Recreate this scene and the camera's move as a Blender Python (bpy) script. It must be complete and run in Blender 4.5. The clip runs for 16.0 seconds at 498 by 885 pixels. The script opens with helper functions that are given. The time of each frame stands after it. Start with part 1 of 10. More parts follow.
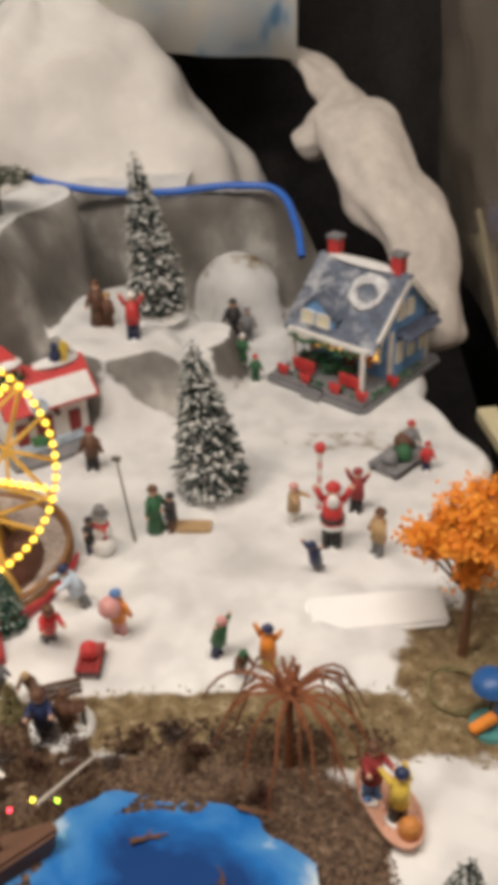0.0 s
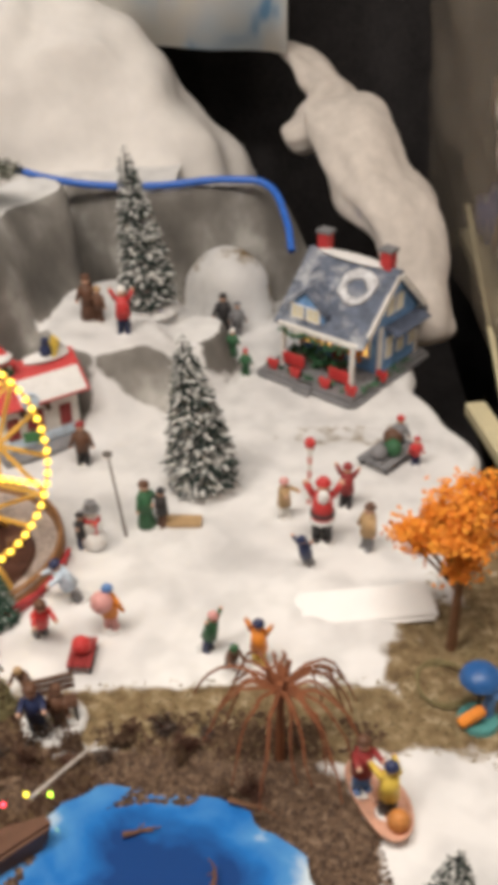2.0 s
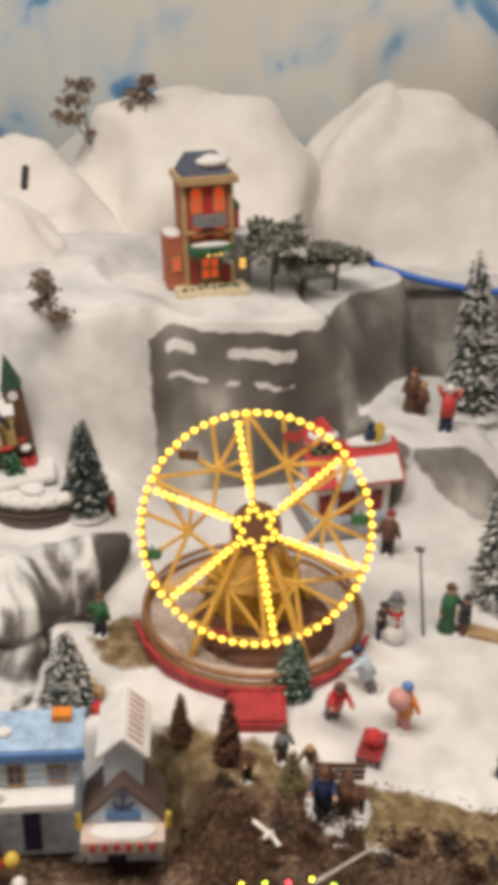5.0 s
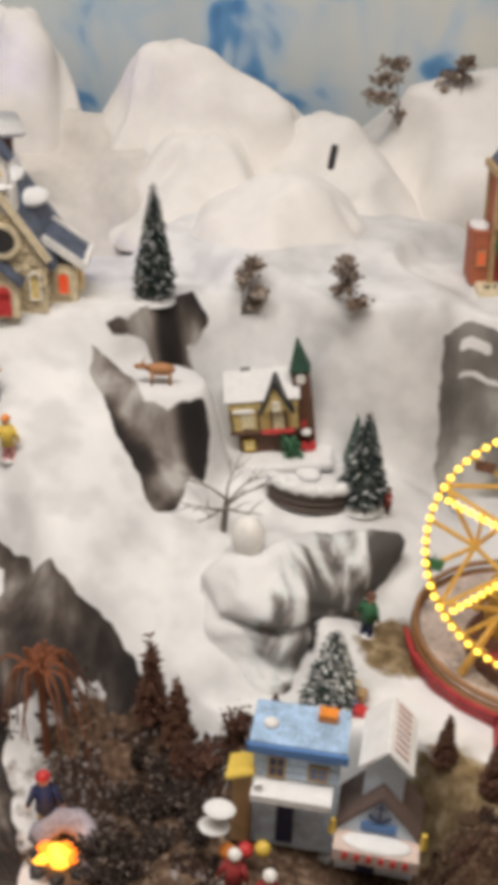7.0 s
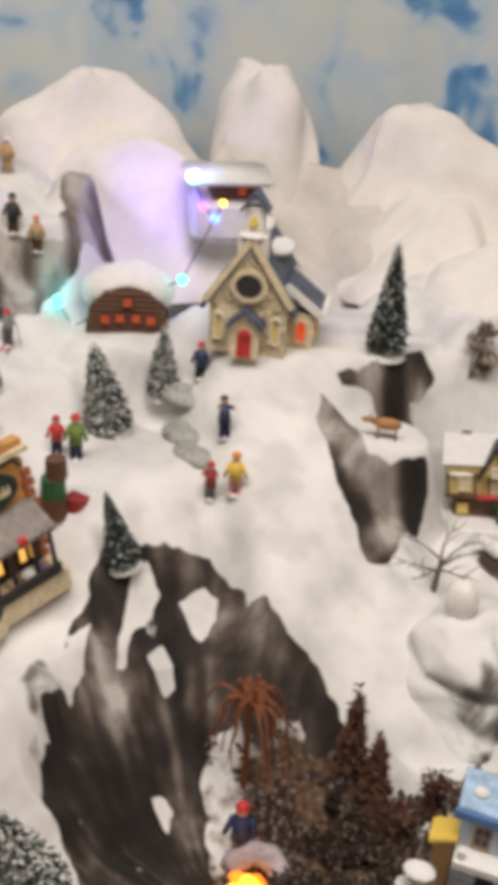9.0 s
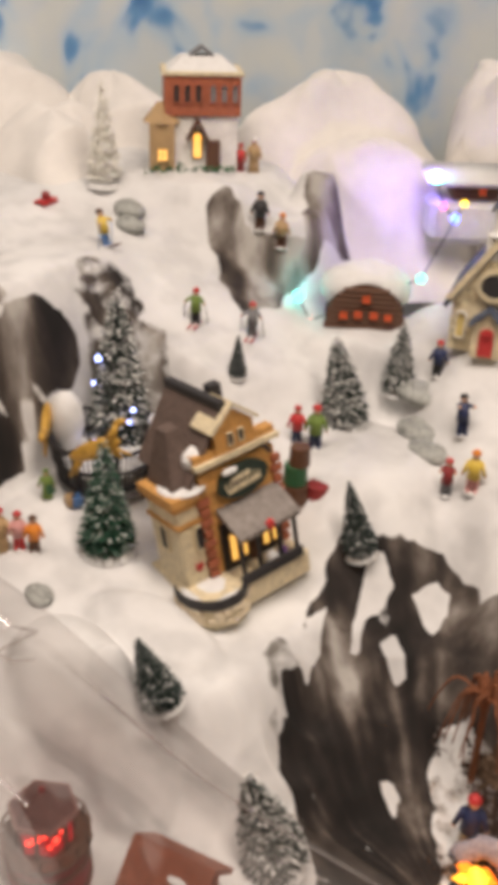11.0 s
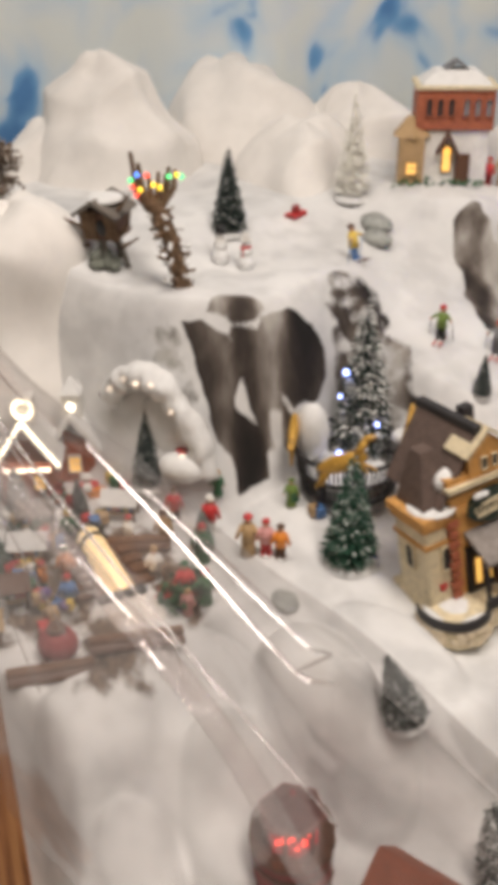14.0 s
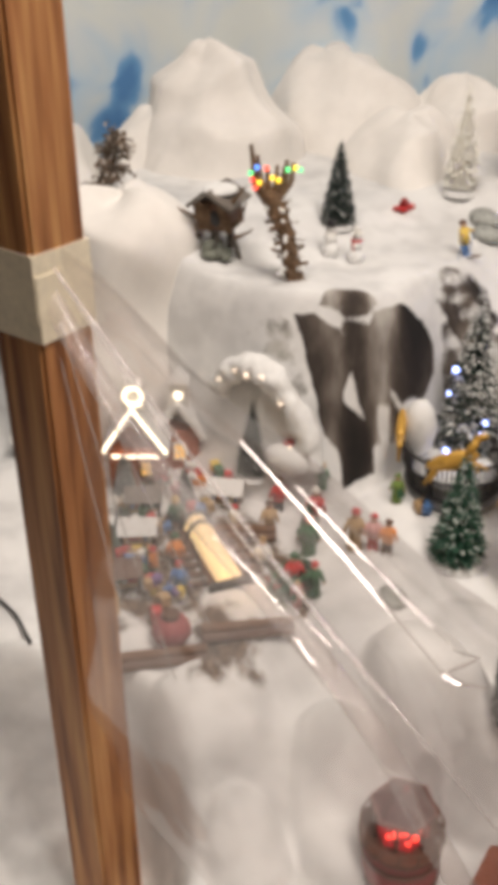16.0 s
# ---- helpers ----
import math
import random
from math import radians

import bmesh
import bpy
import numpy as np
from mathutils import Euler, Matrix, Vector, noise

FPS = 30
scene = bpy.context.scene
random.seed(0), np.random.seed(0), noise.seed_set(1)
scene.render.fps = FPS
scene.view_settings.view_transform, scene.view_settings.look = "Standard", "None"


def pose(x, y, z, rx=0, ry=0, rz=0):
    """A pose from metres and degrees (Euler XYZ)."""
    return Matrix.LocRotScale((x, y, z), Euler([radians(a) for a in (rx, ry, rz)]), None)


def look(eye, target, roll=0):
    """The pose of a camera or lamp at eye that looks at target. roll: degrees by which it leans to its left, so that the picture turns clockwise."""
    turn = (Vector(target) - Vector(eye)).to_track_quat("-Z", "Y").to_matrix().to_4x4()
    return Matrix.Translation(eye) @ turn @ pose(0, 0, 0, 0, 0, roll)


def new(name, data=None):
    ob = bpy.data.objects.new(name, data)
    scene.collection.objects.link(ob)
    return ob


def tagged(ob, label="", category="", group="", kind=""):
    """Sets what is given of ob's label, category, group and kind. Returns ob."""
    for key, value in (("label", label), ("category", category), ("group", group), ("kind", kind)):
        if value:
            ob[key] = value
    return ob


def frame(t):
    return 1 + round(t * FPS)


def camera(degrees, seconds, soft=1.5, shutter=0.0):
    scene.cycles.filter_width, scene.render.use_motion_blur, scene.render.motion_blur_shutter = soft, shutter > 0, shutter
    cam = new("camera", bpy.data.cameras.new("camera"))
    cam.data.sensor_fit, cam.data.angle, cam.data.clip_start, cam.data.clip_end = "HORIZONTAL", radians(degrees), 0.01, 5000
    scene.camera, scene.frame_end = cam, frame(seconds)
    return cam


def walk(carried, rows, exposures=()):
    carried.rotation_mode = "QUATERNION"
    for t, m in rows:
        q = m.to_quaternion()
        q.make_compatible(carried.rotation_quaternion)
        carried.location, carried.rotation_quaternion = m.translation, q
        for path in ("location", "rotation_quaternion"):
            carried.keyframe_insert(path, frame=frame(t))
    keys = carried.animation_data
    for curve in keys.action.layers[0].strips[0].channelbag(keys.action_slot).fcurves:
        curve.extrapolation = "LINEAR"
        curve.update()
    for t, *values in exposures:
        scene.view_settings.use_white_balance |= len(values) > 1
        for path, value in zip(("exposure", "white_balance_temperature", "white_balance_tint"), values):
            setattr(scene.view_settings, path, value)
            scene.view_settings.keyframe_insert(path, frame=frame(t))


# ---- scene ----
cam = camera(28.3, 16.0, soft=9.0)
PATH = [
    (0, (0.033, 0.092, 0.677), (-0.068, 1.788, -0.378), -1.3),
    (0.5, (0.041, 0.089, 0.679), (-0.013, 1.785, -0.38), -1.0),
    (1, (0.052, 0.091, 0.681), (0.046, 1.778, -0.392), -1.2),
    (1.5, (0.049, 0.089, 0.687), (0.057, 1.767, -0.401), -1.2),
    (2, (0.03, 0.09, 0.685), (-0.046, 1.776, -0.387), -0.8),
    (2.5, (0.017, 0.092, 0.678), (-0.135, 1.781, -0.383), -0.5),
    (3, (0.003, 0.087, 0.685), (-0.249, 1.791, -0.331), -0.1),
    (3.5, (-0.019, 0.082, 0.68), (-0.368, 1.793, -0.295), 0.7),
    (3.7, (-0.022, 0.082, 0.679), (-0.403, 1.794, -0.284), 0.9),
    (5.8, (-0.095, 0.067, 0.693), (-0.762, 1.716, -0.222), 1.9),
    (6, (-0.101, 0.066, 0.689), (-0.795, 1.701, -0.231), 1.6),
    (6.5, (-0.127, 0.067, 0.69), (-0.897, 1.648, -0.264), 2.7),
    (7, (-0.141, 0.081, 0.694), (-1.098, 1.534, -0.293), 2.2),
    (7.5, (-0.151, 0.082, 0.691), (-1.199, 1.479, -0.285), 1.7),
    (8, (-0.169, 0.065, 0.698), (-1.283, 1.416, -0.268), 2.0),
    (8.5, (-0.171, 0.057, 0.707), (-1.353, 1.363, -0.24), 2.2),
    (9, (-0.195, 0.012, 0.711), (-1.414, 1.3, -0.215), 4.1),
    (9.5, (-0.205, -0.026, 0.699), (-1.481, 1.209, -0.22), 4.4),
    (10, (-0.234, -0.068, 0.7), (-1.552, 1.105, -0.241), 4.9),
    (10.2, (-0.232, -0.069, 0.701), (-1.584, 1.07, -0.234), 4.4),
    (12.3, (-0.211, -0.072, 0.735), (-1.713, 0.825, -0.234), 0.5),
    (12.5, (-0.213, -0.085, 0.737), (-1.728, 0.809, -0.215), 0.9),
    (13, (-0.217, -0.094, 0.741), (-1.756, 0.784, -0.188), 0.3),
    (13.5, (-0.248, -0.12, 0.749), (-1.824, 0.644, -0.216), -0.6),
    (14, (-0.254, -0.141, 0.748), (-1.864, 0.555, -0.213), -0.5),
    (14.5, (-0.254, -0.149, 0.75), (-1.842, 0.607, -0.203), 1.0),
    (15, (-0.27, -0.183, 0.761), (-1.879, 0.513, -0.201), 1.4),
    (15.5, (-0.274, -0.207, 0.764), (-1.892, 0.479, -0.19), 1.5),
    (16, (-0.277, -0.204, 0.762), (-1.913, 0.384, -0.227), -0.3),
]
walk(cam, [(t, look(eye, target, roll)) for t, eye, target, roll in PATH],
     exposures=[(0, -0.07, 6600, 10), (0.6, -0.07, 6600, 10), (1.1, 0.11, 6500, 10), (1.7, 0.12, 6500, 10), (2.4, 0.08, 6500, 10), (3.7, 0, 6600, 10), (6, -0.11, 6450, 10), (8, -0.14, 6050, 9), (9, -0.17, 6450, 11), (10, -0.16, 6750, 13), (13, -0.19, 6900, 15), (14, -0.20, 6450, 11), (16, -0.12, 6550, 11)])

# ---- world and light ----
world = bpy.data.worlds.new("shop_air")
scene.world = world
world.use_nodes = True
world.node_tree.nodes["Background"].inputs[0].default_value = (1.0, 0.92, 0.87, 1)
world.node_tree.nodes["Background"].inputs[1].default_value = 0.25


def ceiling_lamp(x, y, z, sx, sy, power, turn=0):
    data = bpy.data.lights.new("ceiling_lamp", "AREA")
    data.shape, data.size, data.size_y, data.energy = "RECTANGLE", sx, sy, power
    data.color = (1.0, 0.895, 0.80)
    ob = new("ceiling_lamp", data)
    ob.matrix_world = pose(x, y, z, 0, 0, turn)
    return ob


ceiling_lamp(-0.05, 0.40, 1.90, 1.2, 0.30, 29)
ceiling_lamp(-1.0, 0.06, 1.90, 1.2, 0.30, 22, 60)

# ---- materials ----


def mat(name, color, rough=0.6, metal=0.0, vary=0.15, scale=60.0, bump=0.0, bscale=200.0, emit=0.0, glow=None, coat=0.0):
    """A node material: base colour broken up by two sizes of noise, with fine relief."""
    m = bpy.data.materials.new(name)
    m.use_nodes = True
    nt = m.node_tree
    b = nt.nodes["Principled BSDF"]
    b.inputs["Roughness"].default_value, b.inputs["Metallic"].default_value = rough, metal
    b.inputs["Coat Weight"].default_value = coat
    tc = nt.nodes.new("ShaderNodeTexCoord")
    n1, n2 = nt.nodes.new("ShaderNodeTexNoise"), nt.nodes.new("ShaderNodeTexNoise")
    n1.inputs["Scale"].default_value, n2.inputs["Scale"].default_value = scale, scale * 6
    n1.inputs["Detail"].default_value = 4
    for n in (n1, n2):
        nt.links.new(tc.outputs["Object"], n.inputs["Vector"])
    add = nt.nodes.new("ShaderNodeMath")
    add.operation = "ADD"
    nt.links.new(n1.outputs["Fac"], add.inputs[0])
    nt.links.new(n2.outputs["Fac"], add.inputs[1])
    ramp = nt.nodes.new("ShaderNodeMapRange")
    ramp.inputs["From Min"].default_value, ramp.inputs["From Max"].default_value = 0.7, 1.3
    ramp.inputs["To Min"].default_value, ramp.inputs["To Max"].default_value = 1 - vary, 1 + vary
    nt.links.new(add.outputs[0], ramp.inputs["Value"])
    mul = nt.nodes.new("ShaderNodeMix")
    mul.data_type, mul.blend_type = "RGBA", "MULTIPLY"
    mul.inputs["Factor"].default_value = 1
    mul.inputs["A"].default_value = (*color, 1)
    nt.links.new(ramp.outputs["Result"], mul.inputs["B"])
    nt.links.new(mul.outputs["Result"], b.inputs["Base Color"])
    if bump:
        n3, bp = nt.nodes.new("ShaderNodeTexNoise"), nt.nodes.new("ShaderNodeBump")
        n3.inputs["Scale"].default_value, n3.inputs["Detail"].default_value = bscale, 5
        nt.links.new(tc.outputs["Object"], n3.inputs["Vector"])
        bp.inputs["Strength"].default_value, bp.inputs["Distance"].default_value = bump, 0.004
        nt.links.new(n3.outputs["Fac"], bp.inputs["Height"])
        nt.links.new(bp.outputs["Normal"], b.inputs["Normal"])
    if emit:
        b.inputs["Emission Color"].default_value = (*(glow or color), 1)
        b.inputs["Emission Strength"].default_value = emit
    return m


def island_mat(name, a, c, share, rough=0.7, soft=0.1):
    """Two colours shared out over the loose pieces of a mesh."""
    m = mat(name, a, rough, vary=0.25, scale=90)
    nt = m.node_tree
    geo, ramp, mix = nt.nodes.new("ShaderNodeNewGeometry"), nt.nodes.new("ShaderNodeMapRange"), nt.nodes.new("ShaderNodeMix")
    ramp.inputs["From Min"].default_value, ramp.inputs["From Max"].default_value = share - soft, share + soft
    nt.links.new(geo.outputs["Random Per Island"], ramp.inputs["Value"])
    mix.data_type = "RGBA"
    old = nt.nodes["Principled BSDF"].inputs["Base Color"].links[0].from_socket
    nt.links.new(ramp.outputs["Result"], mix.inputs["Factor"])
    nt.links.new(old, mix.inputs["A"])
    mix.inputs["B"].default_value = (*c, 1)
    nt.links.new(mix.outputs["Result"], nt.nodes["Principled BSDF"].inputs["Base Color"])
    return m


SNOWPAINT = mat("snow_paint", (0.80, 0.80, 0.79), 0.8, vary=0.08, scale=80, bump=0.4, bscale=500)
FLEECE = mat("fleece_batting", (0.82, 0.795, 0.76), 1.0, vary=0.05, scale=6, bump=0.12, bscale=110)
BLACK = mat("black_cloth", (0.020, 0.018, 0.019), 0.9, vary=0.4, scale=20)
RED = mat("red_paint", (0.55, 0.04, 0.04), 0.5, bump=0.2, bscale=400)
DKRED = mat("dark_red", (0.28, 0.03, 0.03), 0.6)
GREEN = mat("green_paint", (0.03, 0.12, 0.05), 0.6)
LTGREEN = mat("moss_green", (0.16, 0.24, 0.05), 0.7)
BLUE = mat("blue_paint", (0.10, 0.22, 0.48), 0.5)
NAVY = mat("navy_paint", (0.02, 0.03, 0.09), 0.5)
PALEBLUE = mat("pale_blue_boards", (0.58, 0.70, 0.82), 0.6, vary=0.35, scale=70)
YELLOW = mat("yellow_paint", (0.70, 0.50, 0.08), 0.5)
ORANGE = mat("orange_paint", (0.75, 0.25, 0.03), 0.5)
PINK = mat("pink_paint", (0.65, 0.32, 0.30), 0.5)
SKIN = mat("figurine_face", (0.62, 0.38, 0.27), 0.5)
BROWN = mat("brown_paint", (0.12, 0.055, 0.03), 0.6)
TAN = mat("tan_paint", (0.45, 0.30, 0.15), 0.6)
CREAM = mat("cream_stone", (0.72, 0.62, 0.42), 0.7, vary=0.25, scale=120, bump=0.5, bscale=300)
OCHRE = mat("ochre_brick", (0.60, 0.31, 0.09), 0.7, vary=0.25, scale=150, bump=0.4, bscale=400)
GREY = mat("grey_paint", (0.20, 0.20, 0.21), 0.7, vary=0.3)
DARK = mat("dark_paint", (0.03, 0.028, 0.03), 0.6)
WHITE = mat("white_paint", (0.80, 0.78, 0.74), 0.5)
BRICK = mat("brick_red", (0.40, 0.12, 0.06), 0.75, vary=0.3, scale=140, bump=0.4, bscale=400)
SLATE = mat("blue_slate", (0.085, 0.105, 0.155), 0.65, vary=0.55, scale=70, bump=0.6, bscale=260)
BROWNROOF = mat("brown_shingle", (0.13, 0.09, 0.075), 0.7, vary=0.3, scale=120, bump=0.6, bscale=300)
GREYROOF = mat("grey_shingle", (0.27, 0.24, 0.22), 0.8, vary=0.3, scale=100, bump=0.6, bscale=300)
LITPANE = mat("lit_pane", (0.9, 0.6, 0.2), 0.3, emit=1.1, glow=(1.0, 0.55, 0.12))
REDPANE = mat("red_lit_pane", (0.5, 0.07, 0.03), 0.3, emit=0.42, glow=(1.0, 0.12, 0.02))
PALEPANE = mat("pale_pane", (0.72, 0.66, 0.42), 0.3)
BULB = mat("yellow_bulb", (1.0, 0.8, 0.2), 0.3, emit=2.4, glow=(1.0, 0.66, 0.05))
WIRE = mat("gold_wire", (0.76, 0.47, 0.11), 0.4, metal=0.2, vary=0.2)
BARK = mat("bark", (0.16, 0.075, 0.035), 0.8, vary=0.3, scale=150)
RUST = mat("rust_branch", (0.22, 0.075, 0.03), 0.8, vary=0.3, scale=150)
GREYBARK = mat("grey_bark", (0.16, 0.14, 0.12), 0.8)
NEEDLES = island_mat("snowy_needles", (0.022, 0.038, 0.032), (0.74, 0.74, 0.72), 0.60)
DARKNEEDLES = island_mat("dark_needles", (0.015, 0.03, 0.025), (0.55, 0.56, 0.55), 0.82)
GREENNEEDLES = island_mat("green_needles", (0.02, 0.075, 0.045), (0.55, 0.60, 0.56), 0.85)
WHITENEEDLES = island_mat("white_needles", (0.84, 0.82, 0.74), (0.90, 0.89, 0.85), 0.5)
ORANGELEAF = island_mat("orange_leaf", (0.75, 0.22, 0.015), (0.85, 0.34, 0.03), 0.5, soft=0.4)
GRAVEL = island_mat("brown_gravel", (0.075, 0.045, 0.03), (0.23, 0.155, 0.10), 0.68, soft=0.4)


def terrain_mat():
    """Snow fleece, painted rock, olive turf and brown grit, by four weights kept on the mesh, with their edges broken by noise."""
    m = bpy.data.materials.new("display_ground")
    m.use_nodes = True
    nt = m.node_tree
    b = nt.nodes["Principled BSDF"]
    b.inputs["Roughness"].default_value = 0.92
    tc = nt.nodes.new("ShaderNodeTexCoord")

    def noise_tex(scale, detail=5, stretch=None):
        n = nt.nodes.new("ShaderNodeTexNoise")
        n.inputs["Scale"].default_value, n.inputs["Detail"].default_value = scale, detail
        if stretch:
            mp = nt.nodes.new("ShaderNodeMapping")
            mp.inputs["Scale"].default_value = stretch
            nt.links.new(tc.outputs["Object"], mp.inputs["Vector"])
            nt.links.new(mp.outputs["Vector"], n.inputs["Vector"])
        else:
            nt.links.new(tc.outputs["Object"], n.inputs["Vector"])
        return n

    def colors(fac, *stops):
        r = nt.nodes.new("ShaderNodeValToRGB")
        r.color_ramp.elements[0].position, r.color_ramp.elements[0].color = stops[0][0], (*stops[0][1], 1)
        r.color_ramp.elements[1].position, r.color_ramp.elements[1].color = stops[-1][0], (*stops[-1][1], 1)
        for p, c in stops[1:-1]:
            r.color_ramp.elements.new(p).color = (*c, 1)
        nt.links.new(fac, r.inputs["Fac"])
        return r.outputs["Color"]

    col = colors(noise_tex(9).outputs["Fac"], (0.28, (0.62, 0.62, 0.62)), (0.5, (0.74, 0.74, 0.735)), (0.66, (0.81, 0.81, 0.80)))
    # faint grey soiling and creases in the fleece
    soil, dim = nt.nodes.new("ShaderNodeMapRange"), nt.nodes.new("ShaderNodeMix")
    soil.inputs["From Min"].default_value, soil.inputs["From Max"].default_value = 0.36, 0.56
    soil.inputs["To Min"].default_value, soil.inputs["To Max"].default_value = 0.85, 1.0
    nt.links.new(noise_tex(21, 2).outputs["Fac"], soil.inputs["Value"])
    dim.data_type, dim.blend_type, dim.inputs["Factor"].default_value = "RGBA", "MULTIPLY", 1
    nt.links.new(col, dim.inputs["A"])
    nt.links.new(soil.outputs["Result"], dim.inputs["B"])
    col = dim.outputs["Result"]
    edge = noise_tex(38)
    streak = noise_tex(26, 5, (1, 1, 0.28))
    va, vm, both = nt.nodes.new("ShaderNodeAttribute"), nt.nodes.new("ShaderNodeMath"), nt.nodes.new("ShaderNodeMath")
    va.attribute_name = "vein"
    vm.operation, both.operation = "MULTIPLY", "MULTIPLY_ADD"
    vm.inputs[1].default_value, both.inputs[1].default_value = 0.45, 0.55
    nt.links.new(va.outputs["Fac"], vm.inputs[0])
    nt.links.new(streak.outputs["Fac"], both.inputs[0])
    nt.links.new(vm.outputs[0], both.inputs[2])
    rock = colors(both.outputs[0], (0.34, (0.010, 0.008, 0.007)), (0.46, (0.022, 0.017, 0.015)), (0.53, (0.052, 0.041, 0.035)), (0.59, (0.105, 0.086, 0.073)), (0.66, (0.21, 0.185, 0.165)), (0.76, (0.44, 0.42, 0.39)))
    cloudy = noise_tex(11, 6, (1, 1, 0.8))
    palerock = colors(cloudy.outputs["Fac"], (0.30, (0.10, 0.094, 0.085)), (0.47, (0.17, 0.16, 0.145)), (0.58, (0.26, 0.25, 0.23)), (0.70, (0.50, 0.49, 0.46)))
    turf = colors(noise_tex(75).outputs["Fac"], (0.3, (0.10, 0.065, 0.03)), (0.52, (0.21, 0.15, 0.075)), (0.72, (0.38, 0.31, 0.20)))
    grit = colors(noise_tex(130).outputs["Fac"], (0.3, (0.045, 0.025, 0.015)), (0.52, (0.115, 0.07, 0.042)), (0.74, (0.29, 0.21, 0.145)))
    # snow caught on two ledges and along the lip of the cliff, by height
    sep, lift, wob, tall = nt.nodes.new("ShaderNodeSeparateXYZ"), nt.nodes.new("ShaderNodeMath"), noise_tex(13, 3, (1, 1, 0.15)), nt.nodes.new("ShaderNodeMapRange")
    nt.links.new(tc.outputs["Object"], sep.inputs[0])
    lift.operation, lift.inputs[1].default_value = "MULTIPLY_ADD", 0.07
    nt.links.new(wob.outputs["Fac"], lift.inputs[0])
    nt.links.new(sep.outputs["Z"], lift.inputs[2])
    tall.inputs["From Min"].default_value, tall.inputs["From Max"].default_value = 0.155, 0.275
    nt.links.new(lift.outputs[0], tall.inputs["Value"])
    k, w = (0, 0, 0), (1, 1, 1)
    lip = colors(tall.outputs["Result"], (0.0, k), (0.80, k), (0.86, w), (1.0, w))
    shelf = colors(tall.outputs["Result"], (0.0, k), (0.20, k), (0.25, w), (0.30, k), (0.50, k), (0.56, w), (0.61, w), (0.68, k), (1.0, k))
    gate = colors(noise_tex(16, 1, (1, 1, 0.05)).outputs["Fac"], (0.0, k), (0.50, k), (0.56, w), (1.0, w))
    cut, both_ledges = nt.nodes.new("ShaderNodeMath"), nt.nodes.new("ShaderNodeMath")
    cut.operation, both_ledges.operation = "MULTIPLY", "ADD"
    nt.links.new(shelf, cut.inputs[0])
    nt.links.new(gate, cut.inputs[1])
    nt.links.new(cut.outputs[0], both_ledges.inputs[0])
    nt.links.new(lip, both_ledges.inputs[1])
    bands = both_ledges.outputs[0]
    la, lm = nt.nodes.new("ShaderNodeAttribute"), nt.nodes.new("ShaderNodeMath")
    la.attribute_name, lm.operation = "ledge", "MULTIPLY"
    nt.links.new(la.outputs["Fac"], lm.inputs[0])
    nt.links.new(bands, lm.inputs[1])
    streaks = lm.outputs[0]
    ice = colors(noise_tex(60).outputs["Fac"], (0.3, (0.14, 0.22, 0.42)), (0.5, (0.34, 0.43, 0.60)), (0.7, (0.66, 0.70, 0.76)))
    for name, paint in (("ice", ice), ("turf", turf), ("grit", grit), ("palerock", palerock), ("rock", rock)):
        at = nt.nodes.new("ShaderNodeAttribute")
        at.attribute_name = name
        ma = nt.nodes.new("ShaderNodeMath")
        ma.operation = "MULTIPLY_ADD"
        nt.links.new(edge.outputs["Fac"], ma.inputs[0])
        ma.inputs[1].default_value = 0.9
        nt.links.new(at.outputs["Fac"], ma.inputs[2])
        if name == "palerock":
            lo = nt.nodes.new("ShaderNodeMath")
            lo.operation = "SUBTRACT"
            nt.links.new(ma.outputs[0], lo.inputs[0])
            nt.links.new(streaks, lo.inputs[1])
            ma = lo
        r = nt.nodes.new("ShaderNodeMapRange")
        r.inputs["From Min"].default_value, r.inputs["From Max"].default_value = 0.86, 1.04
        nt.links.new(ma.outputs[0], r.inputs["Value"])
        mix = nt.nodes.new("ShaderNodeMix")
        mix.data_type = "RGBA"
        nt.links.new(r.outputs["Result"], mix.inputs["Factor"])
        nt.links.new(col, mix.inputs["A"])
        nt.links.new(paint, mix.inputs["B"])
        col = mix.outputs["Result"]
    nt.links.new(col, b.inputs["Base Color"])
    bp = nt.nodes.new("ShaderNodeBump")
    bp.inputs["Strength"].default_value, bp.inputs["Distance"].default_value = 0.22, 0.004
    nt.links.new(noise_tex(48, 3).outputs["Fac"], bp.inputs["Height"])
    nt.links.new(bp.outputs["Normal"], b.inputs["Normal"])
    return m


GROUND = terrain_mat()

# ---- building helpers ----


def thing(name, x, y, z, turn=0.0, label="", category="", group="", kind="", tilt=0.0):
    ob = new(name)
    ob.empty_display_size = 0.02
    ob.matrix_world = pose(x, y, z, tilt, 0, turn)
    return tagged(ob, label, category, group, kind)


def part(name, bm, material, parent=None, label=""):
    me = bpy.data.meshes.new(name)
    bm.to_mesh(me)
    bm.free()
    me.materials.append(material)
    ob = new(name, me)
    ob.parent = parent
    return tagged(ob, label)


def piece(name, me, parent, m):
    """Another object on a mesh that already exists."""
    ob = new(name, me)
    ob.parent = parent
    ob.matrix_basis = m
    return ob


def tip(ob, degrees, bearing):
    """Lean a standing thing on its uneven footing, towards a bearing in the plan."""
    a = radians(bearing)
    turn = Matrix.Rotation(radians(degrees), 3, Vector((-math.sin(a), math.cos(a), 0)))
    ob.rotation_euler = (turn @ ob.rotation_euler.to_matrix()).to_euler()


